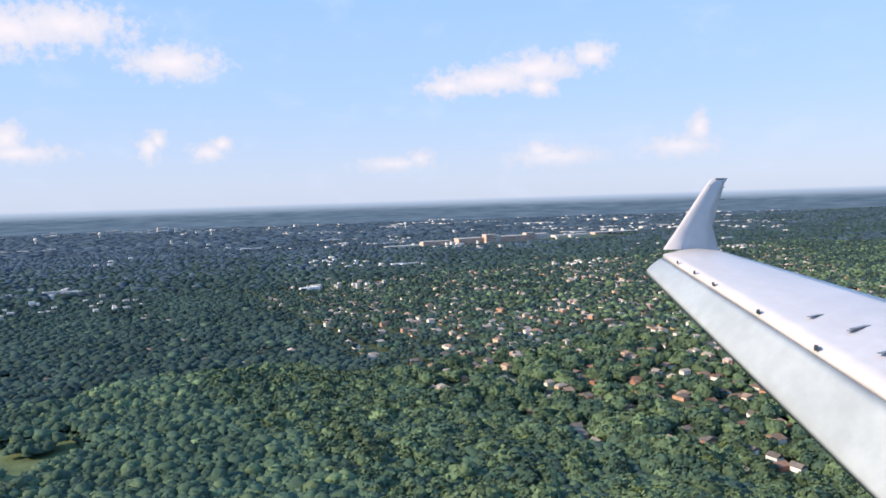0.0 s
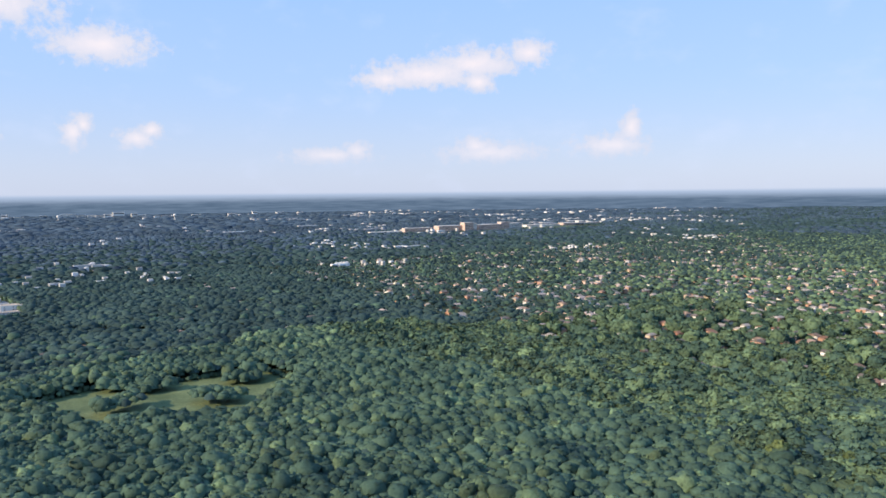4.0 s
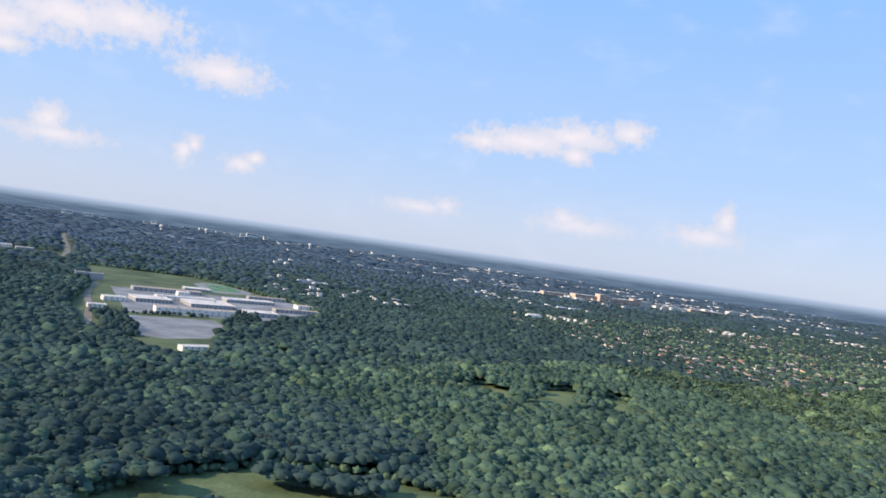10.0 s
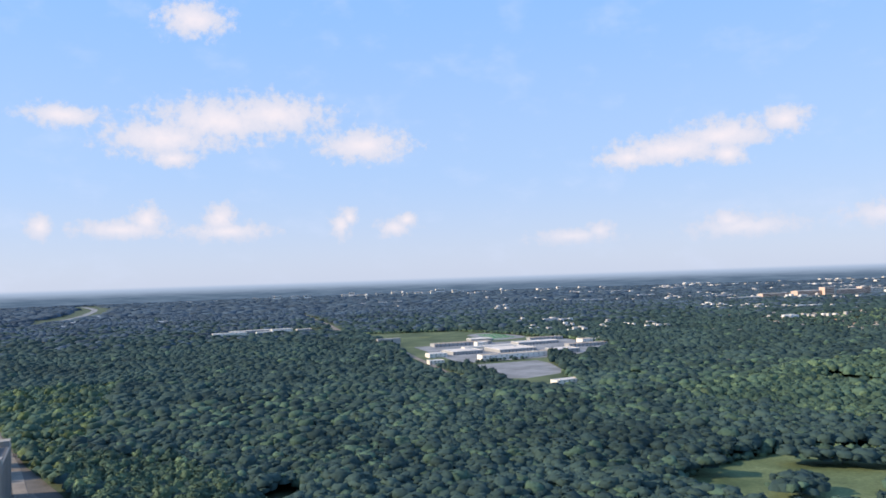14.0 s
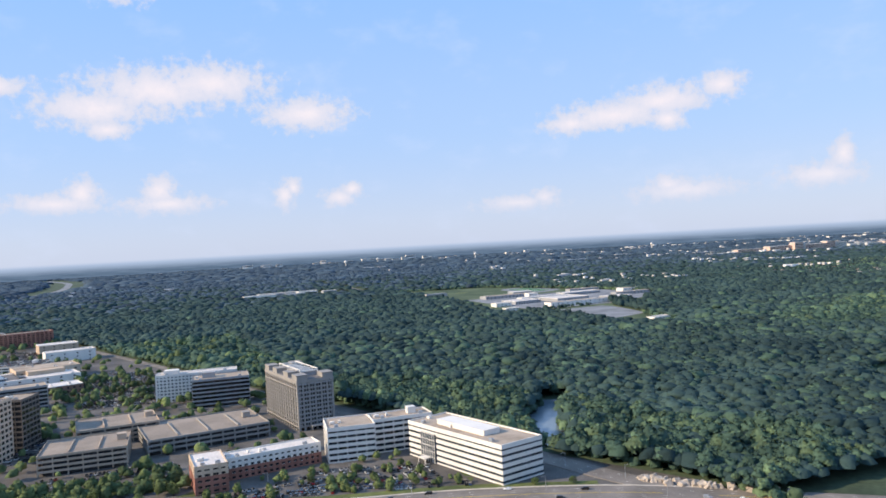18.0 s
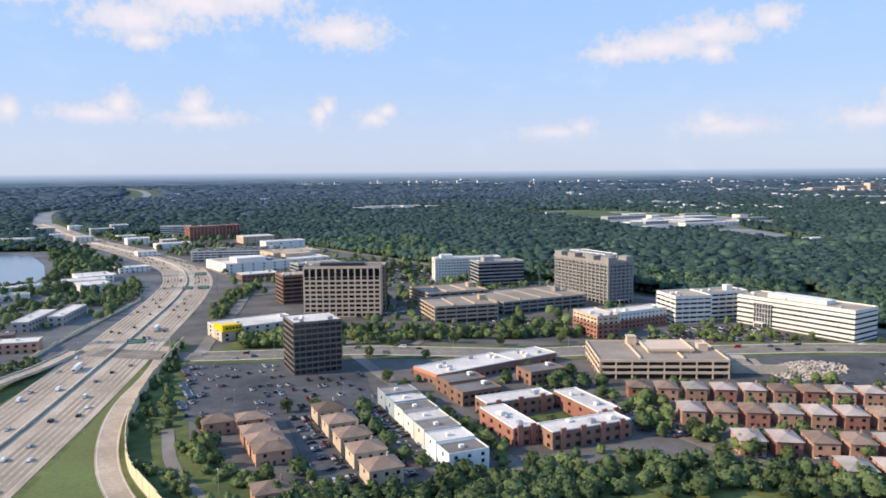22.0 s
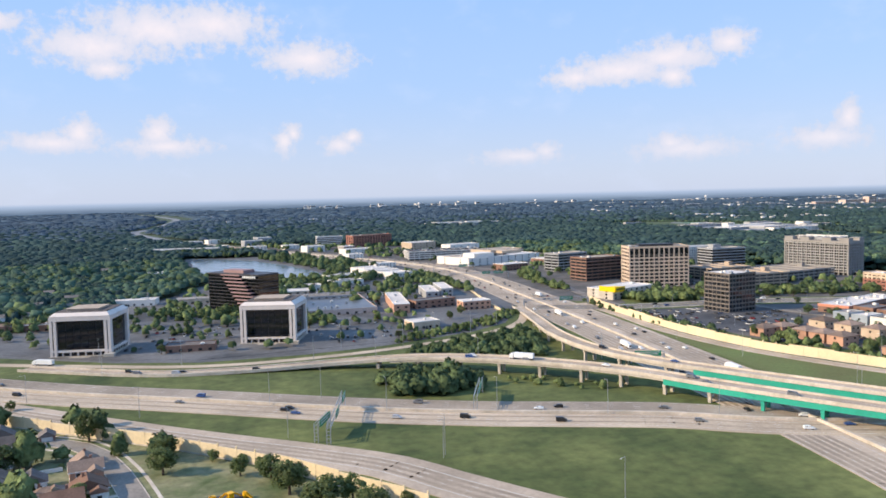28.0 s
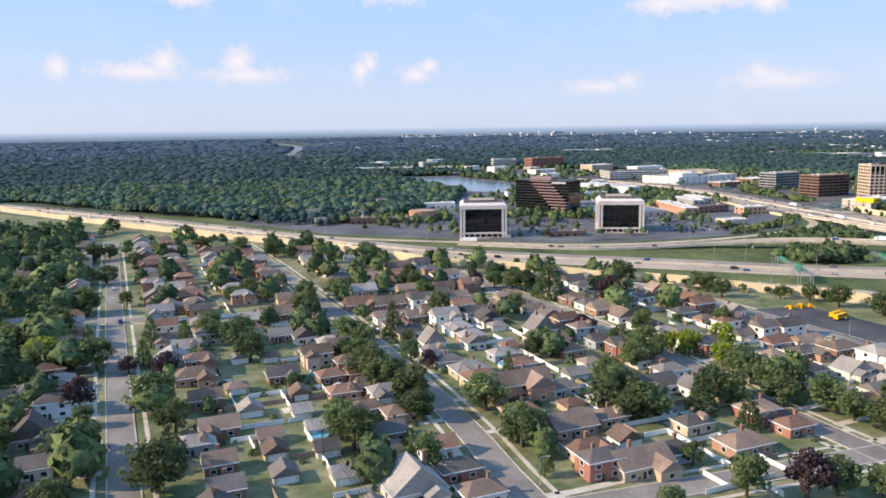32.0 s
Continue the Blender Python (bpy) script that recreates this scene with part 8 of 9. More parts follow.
def far_traffic(pts, lanes, first, last, gap, z):
    bm, rnd = bmesh.new(), random.Random(23)
    s = first
    while s < last:
        for o in lanes:
            if rnd.random() < 0.55:
                q, e = along(pts, s + rnd.uniform(0, gap * 0.8))
                vs = box(bm, -2.25, 2.25, -0.9, 0.9, 0.3, 0.95)
                ws = box(bm, -1.2, 1.1, -0.78, 0.78, 0.95, 1.5, 1)
                bmesh.ops.transform(bm, matrix=pose(q.x + e.y * o, q.y - e.x * o, q.z + z, 0, 0, math.degrees(math.atan2(e.y, e.x))), verts=vs + ws)
        s += gap
    tagged(part("far_traffic", bm, ["paint_mix", "glass_car"], None), "many small cars far along the motorway", "cars", kind="stuff")



traffic(TOLLWAY, (-14, -10, -6.5, 6.5, 10, 13.8), 120, 1440, 62, 0.45, (-14, -10, -6.5))
traffic(FLYOVER_A, (-2.2, 2.2), 60, 480, 44, 0.56)
traffic(FLYOVER_B, (-1.8, ), 80, 500, 75, 0.56)
traffic(CROSS_ROAD, (-9, -5.6, 5.6, 9), 60, 700, 48, 0.47, (-9, -5.6))
for s, o, tr_ in ((330, -14, 180), (480, -10.4, 180), (610, 14, 0), (250, 17.8, 0)):
    p, d = along(INTERSTATE, s)
    truck(p.x + d.y * o, p.y - d.x * o, 0.38, math.degrees(math.atan2(d.y, d.x)) + tr_)
p, d = along(FRONTAGE, 300)
truck(p.x, p.y, 0.45, math.degrees(math.atan2(d.y, d.x)) + 180)
p, d = along(FLYOVER_A, 330)
truck(p.x, p.y, p.z + 0.56, math.degrees(math.atan2(d.y, d.x)) + 180)
for x, y, t in ((23, 300, 88), (118, 318, 88), (-2, 250, 88), (94, 230, 88), (92, 222, 0), (93, 227, 0), (222, 240, 88), (228, 268, 0), (210, 290, 88), (221, 150, 88), (201, 180, 88), (308, 262, 88), (297, 210, 88), (335, 215, 40), (12, 380, 88), (12, 460, 88), (120, 400, 88), (106, 440, 88), (206, 380, 88), (222, 400, 88), (-100, 300, 88), (40, 296, 0), (80, 255, 0)):
    car(*lay(x, y), 0.3, t + 7, where="parked in the suburb")

# cars in the big lots, nobody could count them
def parked(name, poly, pitch, fill, turn, seed, z):
    rnd = random.Random(seed)
    bm = bmesh.new()
    c, s = math.cos(radians(turn)), math.sin(radians(turn))
    cx, cy = sum(p[0] for p in poly) / len(poly), sum(p[1] for p in poly) / len(poly)
    R = max(math.hypot(p[0] - cx, p[1] - cy) for p in poly)
    v = -R
    while v < R:
        for row in (0, 5.6):
            u = -R
            while u < R:
                x, y = cx + c * u - s * (v + row), cy + s * u + c * (v + row)
                if rnd.random() < fill and inside(np.array([x]), np.array([y]), poly)[0]:
                    k = rnd.uniform(0.95, 1.08)
                    vs = box(bm, -0.9 * k, 0.9 * k, -2.25 * k, 2.25 * k, 0.3, 0.95)
                    ws = box(bm, -0.78 * k, 0.78 * k, -1.3 * k, 1.0 * k, 0.95, 1.5, 1)
                    bmesh.ops.transform(bm, matrix=pose(x, y, z, 0, 0, turn), verts=vs + ws)
                u += 2.75
        v += pitch
    tagged(part(name, bm, ["paint_mix", "glass_car"], None), "many parked cars in rows on asphalt", "parked cars", kind="stuff")


mm = bpy.data.materials.new("paint_mix")
mm.use_nodes = True
g_ = mm.node_tree.nodes.new("ShaderNodeNewGeometry")
r_ = mm.node_tree.nodes.new("ShaderNodeValToRGB")
r_.color_ramp.interpolation = "CONSTANT"
for i, (p_, c_) in enumerate(((0.0, (0.55, 0.54, 0.52)), (0.2, (0.02, 0.02, 0.022)), (0.52, (0.25, 0.25, 0.25)), (0.7, (0.08, 0.08, 0.085)), (0.94, (0.25, 0.02, 0.02)), (0.97, (0.03, 0.06, 0.14)))):
    e_ = r_.color_ramp.elements[i] if i < 2 else r_.color_ramp.elements.new(p_)
    e_.position, e_.color = p_, (*c_, 1)
mm.node_tree.links.new(g_.outputs["Random Per Island"], r_.inputs[0])
mm.node_tree.links.new(r_.outputs[0], mm.node_tree.nodes["Principled BSDF"].inputs["Base Color"])
mm.node_tree.nodes["Principled BSDF"].inputs["Roughness"].default_value = 0.3
MAT["paint_mix"] = mm
far_traffic(INTERSTATE, (-21.5, -14, -7, 10, 14, 21.5), 560, 1900, 40, 0.38)
parked("parked_cars_tower", [(700, 570), (692, 455), (727, 434), (795, 444), (805, 510), (755, 512), (755, 560)], 17, 0.2, 4, 1, 0.3)
parked("parked_cars_kerb", [(697, 570), (690, 470), (697, 468), (705, 570)], 12, 0.8, 95, 27, 0.31)
parked("parked_cars_mall", [(890, 1000), (930, 880), (985, 880), (1080, 850), (1030, 1040), (960, 1150), (900, 1160)], 17, 0.7, 10, 2, 0.22)
parked("parked_cars_motel", [(490, 760), (520, 700), (560, 800), (560, 920), (500, 900)], 18, 0.5, 76, 3, 0.28)
parked("parked_cars_flats", [(738, 335), (738, 435), (757, 435), (757, 335)], 15, 0.5, 92, 4, 0.34)
parked("parked_cars_rows", [(776, 335), (776, 440), (793, 440), (793, 335)], 15, 0.6, 92, 5, 0.34)
parked("parked_cars_strip", [(835, 408), (930, 470), (932, 440), (905, 410)], 16, 0.5, 4, 6, 0.24)
parked("parked_cars_offices", [(1005, 522), (1080, 540), (1145, 520), (1140, 480), (1080, 492)], 15, 0.45, -5, 7, 0.26)
parked("parked_cars_corner", [(1090, 350), (1120, 400), (1200, 370), (1165, 350), (1150, 320)], 16, 0.45, -26, 8, 0.28)
parked("parked_cars_west", [(275, 610), (345, 590), (350, 640), (400, 650), (420, 560), (480, 560), (480, 660), (300, 700)], 18, 0.16, -20, 9, 0.28)
parked("parked_cars_mansions", [(925, 330), (925, 300), (1080, 225), (1090, 255)], 38, 0.4, -26, 10, 0.24)
parked("parked_cars_forecourt", [(1000, 512), (1005, 524), (1090, 505), (1150, 470), (1150, 458), (1080, 490)], 13, 0.5, -22, 21, 0.27)
parked("parked_cars_court", [(835, 405), (905, 415), (915, 395), (925, 330), (912, 330), (902, 392)], 14, 0.55, 80, 22, 0.24)
parked("parked_cars_strip_front", [(832, 495), (900, 515), (905, 500), (836, 482)], 14, 0.6, 14, 23, 0.27)
parked("parked_cars_lane", [(922, 372), (1075, 292), (1085, 302), (930, 384)], 12, 0.5, -28, 24, 0.26)
parked("parked_cars_garage", [(905, 606), (990, 596), (990, 622), (960, 630), (905, 628)], 12, 0.55, -4, 25, 0.27)
parked("parked_cars_rear", [(850, 690), (900, 690), (900, 780), (840, 790)], 16, 0.6, -20, 26, 0.27)
parked("parked_cars_hotels", [(760, 1300), (850, 1280), (900, 1420), (800, 1560), (740, 1500)], 18, 0.55, 12, 11, 0.22)
parked("parked_cars_roof", [(745, 1232), (865, 1206), (870, 1255), (750, 1280)], 17, 0.7, -12, 12, 14.5)

# ---- planting in the town and along the lanes ----
def belt(name, poly, step, size, label, mat="leaf_tree", seed=1, mat2=None):
    r = np.random.default_rng(seed)
    xs, ys = [p[0] for p in poly], [p[1] for p in poly]
    X, Y = np.meshgrid(np.arange(min(xs), max(xs), step), np.arange(min(ys), max(ys), step))
    X, Y = X.ravel() + r.uniform(-0.4, 0.4, X.size) * step, Y.ravel() + r.uniform(-0.4, 0.4, Y.size) * step
    k = inside(X, Y, poly)
    X, Y = X[k], Y[k]
    R = r.uniform(*size, X.shape)
    scatter(name, np.stack([X, Y, R * r.uniform(0.5, 1.3, X.shape), R], 1), fine if mat in ("leaf", "leaf_far") else dense, {"leaf_tree": "leaf_town", "leaf_dark": "leaf_shade"}.get(mat, mat), label, r, 1.0, smooth=True)


belt("thicket_flyover", [(408, 398), (412, 430), (438, 440), (456, 416), (462, 395), (452, 382), (425, 386)], 6.2, (2.4, 5.0), "dark thicket beside the flyover", "leaf_dark", seed=2)
belt("thicket_bank", [(446, 492), (506, 448), (538, 446), (552, 486), (566, 530), (540, 520), (505, 512), (462, 506)], 6.0, (1.8, 4), "low thicket on the bank behind the flyover", "leaf_dark", seed=3)
belt("thicket_under", [(470, 396), (520, 345), (530, 352), (500, 392), (480, 404)], 9, (1.0, 2.4), "scattered shrubs under the flyover", seed=4)
belt("hedge_offices", [(455, 540), (480, 540), (560, 572), (610, 620), (600, 630), (548, 588), (478, 556)], 5, (1.0, 2.6), "hedge and small trees along the office lots", seed=5)
belt("thicket_creek", [(722, 338), (760, 322), (800, 320), (845, 316), (850, 290), (811, 270), (742, 280), (715, 298)], 5.8, (2.2, 4.4), "leafy creekside trees by the flats", "leaf_dark", seed=6)
belt("thicket_park", [(842, 316), (850, 284), (905, 262), (960, 228), (1010, 196), (1040, 205), (1000, 232), (945, 262), (925, 290), (880, 316)], 8.5, (2.0, 4.6), "park trees along the creek", "leaf_dark", seed=71)
belt("thicket_creek_south", [(720, 285), (800, 262), (900, 226), (1000, 190), (990, 180), (880, 212), (780, 244), (716, 262)], 12, (1.8, 4.0), "scattered trees on the park lawn", seed=72)
belt("thicket_office_wood", [(1325, 650), (1345, 640), (1385, 640), (1400, 690), (1370, 715), (1335, 710)], 8.0, (4.0, 6.5), "woodland trees behind the white office", "leaf", seed=72)
belt("thicket_wall", [(668, 425), (688, 440), (692, 560), (700, 650), (690, 650), (678, 560), (666, 470)], 9.5, (1.4, 3.2), "scattered bushes behind the sound wall", "leaf_dark", seed=7)
belt("thicket_lake", [(440, 1000), (530, 990), (560, 1060), (548, 1020), (500, 985), (445, 975)], 11, (3, 6), "trees on the lake shore", seed=8)
belt("thicket_town", [(905, 575), (1000, 545), (996, 600), (968, 622), (905, 600)], 14, (2.4, 4.6), "trees before the parking garages", "leaf_dark", seed=9)
belt("thicket_showroom", [(738, 612), (800, 592), (806, 626), (775, 646), (742, 640)], 6, (2.2, 4.5), "trees before the showroom", seed=10)
belt("thicket_lots", [(560, 830), (640, 860), (655, 940), (600, 960)], 16, (3, 5), "trees between the west lots", "leaf_dark", seed=11)
belt("thicket_lots_north", [(400, 900), (560, 930), (600, 1000), (430, 960)], 17, (3, 5.5), "trees between the west lots", "leaf_dark", seed=12)
belt("woods_west", [(40, 840), (125, 750), (190, 800), (260, 860), (300, 930), (340, 1050), (330, 1400), (200, 1300), (0, 1000)], 12, (2.8, 5.6), "dark suburban woods west of the offices", "leaf_far", seed=13)
wood_rng = random.Random(91)
bm = bmesh.new()
for i in range(150):
    x, y = wood_rng.uniform(-330, 330), 760 + 900 * wood_rng.random() ** 1.4
    if not wooded(np.array([x]), np.array([y]))[0] and not inside(np.array([x]), np.array([y]), [(40, 840), (125, 750), (300, 930), (330, 1400), (0, 1000)])[0]:
        continue
    w, d, h = wood_rng.uniform(8, 16), wood_rng.uniform(7, 10), wood_rng.uniform(5.5, 9)
    box(bm, x, x + w, y, y + d, 0, h)
    r0, r1 = bm.verts.new((x - 0.5, y + d / 2, h + 2.4)), bm.verts.new((x + w + 0.5, y + d / 2, h + 2.4))
    e = [bm.verts.new(p) for p in ((x - 0.5, y - 0.5, h), (x + w + 0.5, y - 0.5, h), (x + w + 0.5, y + d + 0.5, h), (x - 0.5, y + d + 0.5, h))]
    for q in ((e[0], e[1], r1, r0), (e[2], e[3], r0, r1), (e[1], e[2], r1), (e[3], e[0], r0)):
        bm.faces.new(q).material_index = 1
tagged(part("wooded_houses", bm, ["far_wall", "roof_grey"], None), "pale houses half hidden under suburban trees", "houses", kind="stuff")
belt("trees_ramp", [(662, 425), (676, 395), (700, 345), (728, 320), (716, 318), (690, 345), (668, 395)], 7, (1.0, 2.4), "scattered shrubs on the ramp bank", seed=41)
belt("trees_cross", [(815, 600), (900, 575), (985, 548), (1000, 560), (905, 590), (830, 612)], 13, (2.2, 4.2), "roadside trees along the town road", "leaf_dark", seed=42)
belt("trees_tower", [(800, 690), (812, 630), (880, 610), (886, 622), (830, 650), (815, 700)], 12, (2.0, 4.0), "trees before the cream office tower", seed=43)
belt("trees_lakeside", [(560, 1050), (640, 1120), (640, 1200), (560, 1400), (520, 1480), (545, 1290), (560, 1160)], 17, (3, 6.5), "trees between lake and motorway", "leaf_dark", seed=44)
belt("trees_shore", [(330, 1490), (400, 1570), (500, 1500), (560, 1600), (430, 1640), (330, 1600)], 15, (4, 7), "trees on the far lake shore", "leaf_dark", seed=45)
belt("trees_plaza", [(400, 840), (440, 830), (560, 960), (600, 1000), (440, 1010), (400, 900)], 16, (3, 6), "trees between low shops", "leaf_dark", seed=61)
belt("trees_hotel", [(300, 760), (350, 745), (400, 690), (440, 650), (450, 670), (400, 730), (340, 790)], 9, (2.5, 4.5), "trees before the stepped hotel", seed=62)
belt("trees_halls", [(130, 770), (230, 735), (270, 740), (260, 790), (150, 810)], 11, (2.5, 4.5), "trees round the brick halls", seed=63)
belt("trees_motel", [(480, 830), (520, 860), (500, 760), (490, 740), (470, 800)], 11, (3, 5), "trees beside the motel", seed=46)
belt("trees_near_lake", [(440, 1030), (530, 1020), (600, 985), (590, 970), (520, 1000), (440, 1010)], 14, (3, 5.5), "trees on the near lake shore", "leaf_dark", seed=47)
belt("trees_west_lots", [(150, 700), (220, 690), (330, 660), (350, 740), (330, 860), (250, 800), (180, 740)], 20, (2.0, 4.0), "trees dotted over the west lots", "leaf_dark", seed=48)
belt("trees_interstate", [(640, 790), (668, 900), (672, 980), (655, 1060), (640, 980), (630, 860)], 9, (2, 4), "trees beside the motorway", seed=49)
belt("trees_mall", [(735, 720), (760, 830), (790, 900), (775, 930), (745, 840), (722, 730)], 9, (2.0, 4.2), "trees along the mall road", seed=50)
belt("trees_hotels", [(900, 905), (990, 860), (1090, 860), (1060, 960), (960, 1150), (880, 1180)], 22, (2.5, 4.6), "trees between rows of parked cars", "leaf_dark", seed=51)
belt("trees_mansions", [(915, 300), (1080, 220), (1110, 260), (1130, 330), (1085, 250), (925, 330)], 15, (2.0, 4.0), "garden trees among the brick houses", seed=52)
belt("trees_walkups", [(688, 410), (700, 360), (720, 345), (712, 366), (700, 415)], 6.5, (1.6, 3.4), "trees beside the brick walk-ups", seed=53)
belt("trees_court", [(805, 380), (812, 330), (832, 332), (828, 390), (820, 440), (808, 440)], 9, (2, 3.8), "trees beside the court flats", seed=54)
for x, y, w in ((430, 700, 9), (480, 640, 7), (505, 650, 8), (420, 640, 8), (470, 560, 6), (560, 640, 8), (540, 620, 7), (300, 585, 7), (500, 840, 9), (560, 880, 9),
                (820, 550, 7), (845, 575, 8), (870, 580, 8), (890, 565, 9), (830, 590, 7), (855, 530, 7), (920, 545, 7), (940, 560, 8), (965, 535, 7), (985, 545, 8), (1010, 500, 5), (1040, 505, 5), (1065, 520, 5), (1090, 500, 5), (1120, 480, 5), (1180, 440, 5), (1200, 430, 5),
                (812, 480, 8), (815, 455, 9), (812, 425, 9), (818, 395, 9), (816, 370, 9), (820, 350, 9), (905, 470, 7), (910, 430, 7), (866, 372, 6), (740, 330, 9), (735, 310, 10), (700, 430, 8), (745, 445, 8), (760, 444, 7), (800, 330, 8), (920, 330, 9), (930, 300, 9), (912, 300, 9), (1150, 372, 7), (1165, 392, 6),
                (240, 470, 8), (262, 440, 9), (300, 375, 8), (318, 345, 7), (335, 318, 9), (350, 300, 8), (360, 285, 9), (372, 268, 8), (380, 255, 7), (385, 240, 8), (345, 310, 7), (770, 980, 8), (830, 900, 8), (860, 1010, 8), (900, 860, 7), (930, 900, 7), (960, 950, 7), (1000, 960, 7), (980, 1010, 7)):
    if x < 400 and y < 480:
        x, y = lay(x, y)
        w *= 0.62
    tree(x, y, w, tree_rng.choice(("broad", "broad", "dark")), "park and roadside trees")

for x, y, w, k_ in ((23, 298, 13, "dark"), (9, 333, 11, "dark"), (44, 205, 11, "broad"), (65, 237, 13, "broad"), (72, 210, 11, "broad"), (97, 185, 13, "broad"), (139, 183, 16, "broad"), (135, 196, 13, "dark"), (170, 235, 10, "broad"), (179, 196, 10, "broad"), (193, 178, 15, "broad"), (204, 170, 14, "broad"), (199, 201, 12, "dark"), (208, 149, 12, "broad"), (219, 152, 11, "broad"), (61, 284, 10, "dark"), (87, 274, 10, "dark"), (180, 413, 9, "dark"), (195, 415, 9, "dark"), (262, 414, 8, "broad"), (225, 358, 8, "purple"), (179, 299, 6, "purple"), (197, 248, 9, "lime"), (208, 242, 7, "lime"), (22, 419, 11, "dark"), (59, 369, 10, "dark"), (134, 416, 8, "broad"), (-14, 527, 10, "dark"), (52, 449, 9, "dark"), (124, 509, 16, "dark"), (184, 393, 14, "broad"), (176, 402, 11, "dark"), (123, 419, 10, "dark"), (162, 404, 8, "purple"), (96, 530, 11, "broad"), (72, 560, 10, "dark"), (22, 333, 12, "dark"), (-60, 343, 10, "lime"), (-54, 414, 14, "dark"), (-77, 422, 14, "dark"), (-62, 614, 14, "dark"), (-90, 300, 13, "broad"), (-84, 360, 14, "dark"), (-100, 480, 14, "dark"), (-70, 520, 13, "dark"), (-40, 560, 12, "broad")):
    tree(x, y, w, k_, "park and roadside trees")

# single trees over the lots, clear of walls and lanes
KINDS = ("building", "house", "hotel", "garage", "shop", "mall", "canopy", "tower")
PRINTS = []
for ob in bpy.data.objects:
    if ob.parent is None and ob.children and any(k in str(ob.get("category", "")) for k in KINDS):
        xs = [(c.matrix_basis @ Vector(v)) / S for c in ob.children if c.type == "MESH" for v in c.bound_box]
        PRINTS.append((ob.matrix_world.inverted(), min(v.x for v in xs) - 3, max(v.x for v in xs) + 3, min(v.y for v in xs) - 3.5, max(v.y for v in xs) + 3))


def free(x, y):
    for m, x0, x1, y0, y1 in PRINTS:
        q = m @ Vector((x * S, y * S, 0)) / S
        if x0 < q.x < x1 and y0 < q.y < y1:
            return False
    p = np.array([x]), np.array([y])
    return not any(near_line(*p, line, reach)[0] for line, reach in ((CROSS_ROAD, 13), (RIVER_ROAD, 10), (INTERSTATE, 33), (WALL_RAMP, 9), (FRONTAGE, 6), (TOLLWAY, 26), (FLYOVER_XY, 9), (LOOP_XY, 9)))


FLYOVER_XY, LOOP_XY = [p[:2] for p in FLYOVER_A], [p[:2] for p in FLYOVER_B]
lot_rng = random.Random(404)


def orchard(name, poly, count, size, label, mat="leaf_tree", gather=0.0):
    spots, tries = [], 0
    xs, ys = [p[0] for p in poly], [p[1] for p in poly]
    while len(spots) < count and tries < count * 12:
        tries += 1
        x, y = lot_rng.uniform(min(xs), max(xs)), lot_rng.uniform(min(ys), max(ys))
        if not inside(np.array([x]), np.array([y]), poly)[0] or noise.noise((x / 45, y / 45, 2.2)) < gather - lot_rng.random() * 0.5 or not free(x, y):
            continue
        r = lot_rng.uniform(*size)
        spots.append((x, y, r * lot_rng.uniform(0.9, 1.3), r))
    if spots:
        scatter(name, np.array(spots), dense if max(p[1] for p in poly) < 720 else fine, "leaf_shade" if mat == "leaf_dark" else "leaf_town", label, np.random.default_rng(len(spots)), 1.05, "leaf_town", np.full(len(spots), 0.35), smooth=True)


orchard("trees_garages", [(812, 612), (1000, 556), (1080, 575), (1120, 720), (1090, 860), (900, 905), (830, 780), (800, 690)], 130, (2.2, 4.6), "small trees between garages and towers", "leaf_dark")
orchard("trees_mall_lots", [(770, 900), (830, 760), (1000, 720), (1110, 740), (1085, 860), (1030, 1050), (960, 1300), (760, 1500), (740, 1200)], 170, (2.4, 5.0), "trees dotted over the mall lots", "leaf_dark")
orchard("trees_flats", [(690, 300), (826, 290), (930, 290), (930, 480), (826, 480), (808, 440), (727, 428), (692, 430)], 85, (1.8, 4.2), "garden trees between blocks of flats", "leaf_dark")
orchard("trees_brick_rows", [(915, 250), (915, 430), (1030, 400), (1120, 330), (1085, 205), (960, 225)], 90, (1.6, 3.6), "garden trees between brick house rows")
orchard("trees_forecourt", [(1000, 505), (1000, 555), (1160, 545), (1190, 450), (1080, 485)], 60, (1.4, 2.8), "young trees on the office forecourt")
orchard("trees_tower_lot", [(740, 600), (812, 590), (900, 570), (985, 545), (990, 566), (905, 604), (826, 645), (760, 650)], 70, (2.0, 4.4), "trees on the lawn before the towers")
orchard("trees_lake_lots", [(300, 700), (480, 680), (640, 760), (660, 960), (600, 1030), (430, 1030), (330, 930)], 150, (2.4, 5.2), "trees between the lots and low halls", "leaf_dark")
orchard("trees_office_lots", [(130, 720), (255, 600), (322, 560), (470, 556), (560, 640), (480, 700), (300, 720), (215, 790)], 70, (1.6, 3.6), "small trees on islands in the office lots", "leaf_dark")
orchard("trees_motorway_town", [(560, 1760), (690, 1250), (740, 1200), (760, 1500), (890, 1600), (700, 1800), (480, 2050)], 120, (3, 6), "trees between roadside blocks", "leaf_dark")
orchard("trees_lake_shore", [(560, 1050), (640, 1120), (640, 1250), (560, 1480), (480, 1560), (520, 1470), (548, 1280)], 70, (3, 6), "trees on the lake shore by the motorway", "leaf_dark")

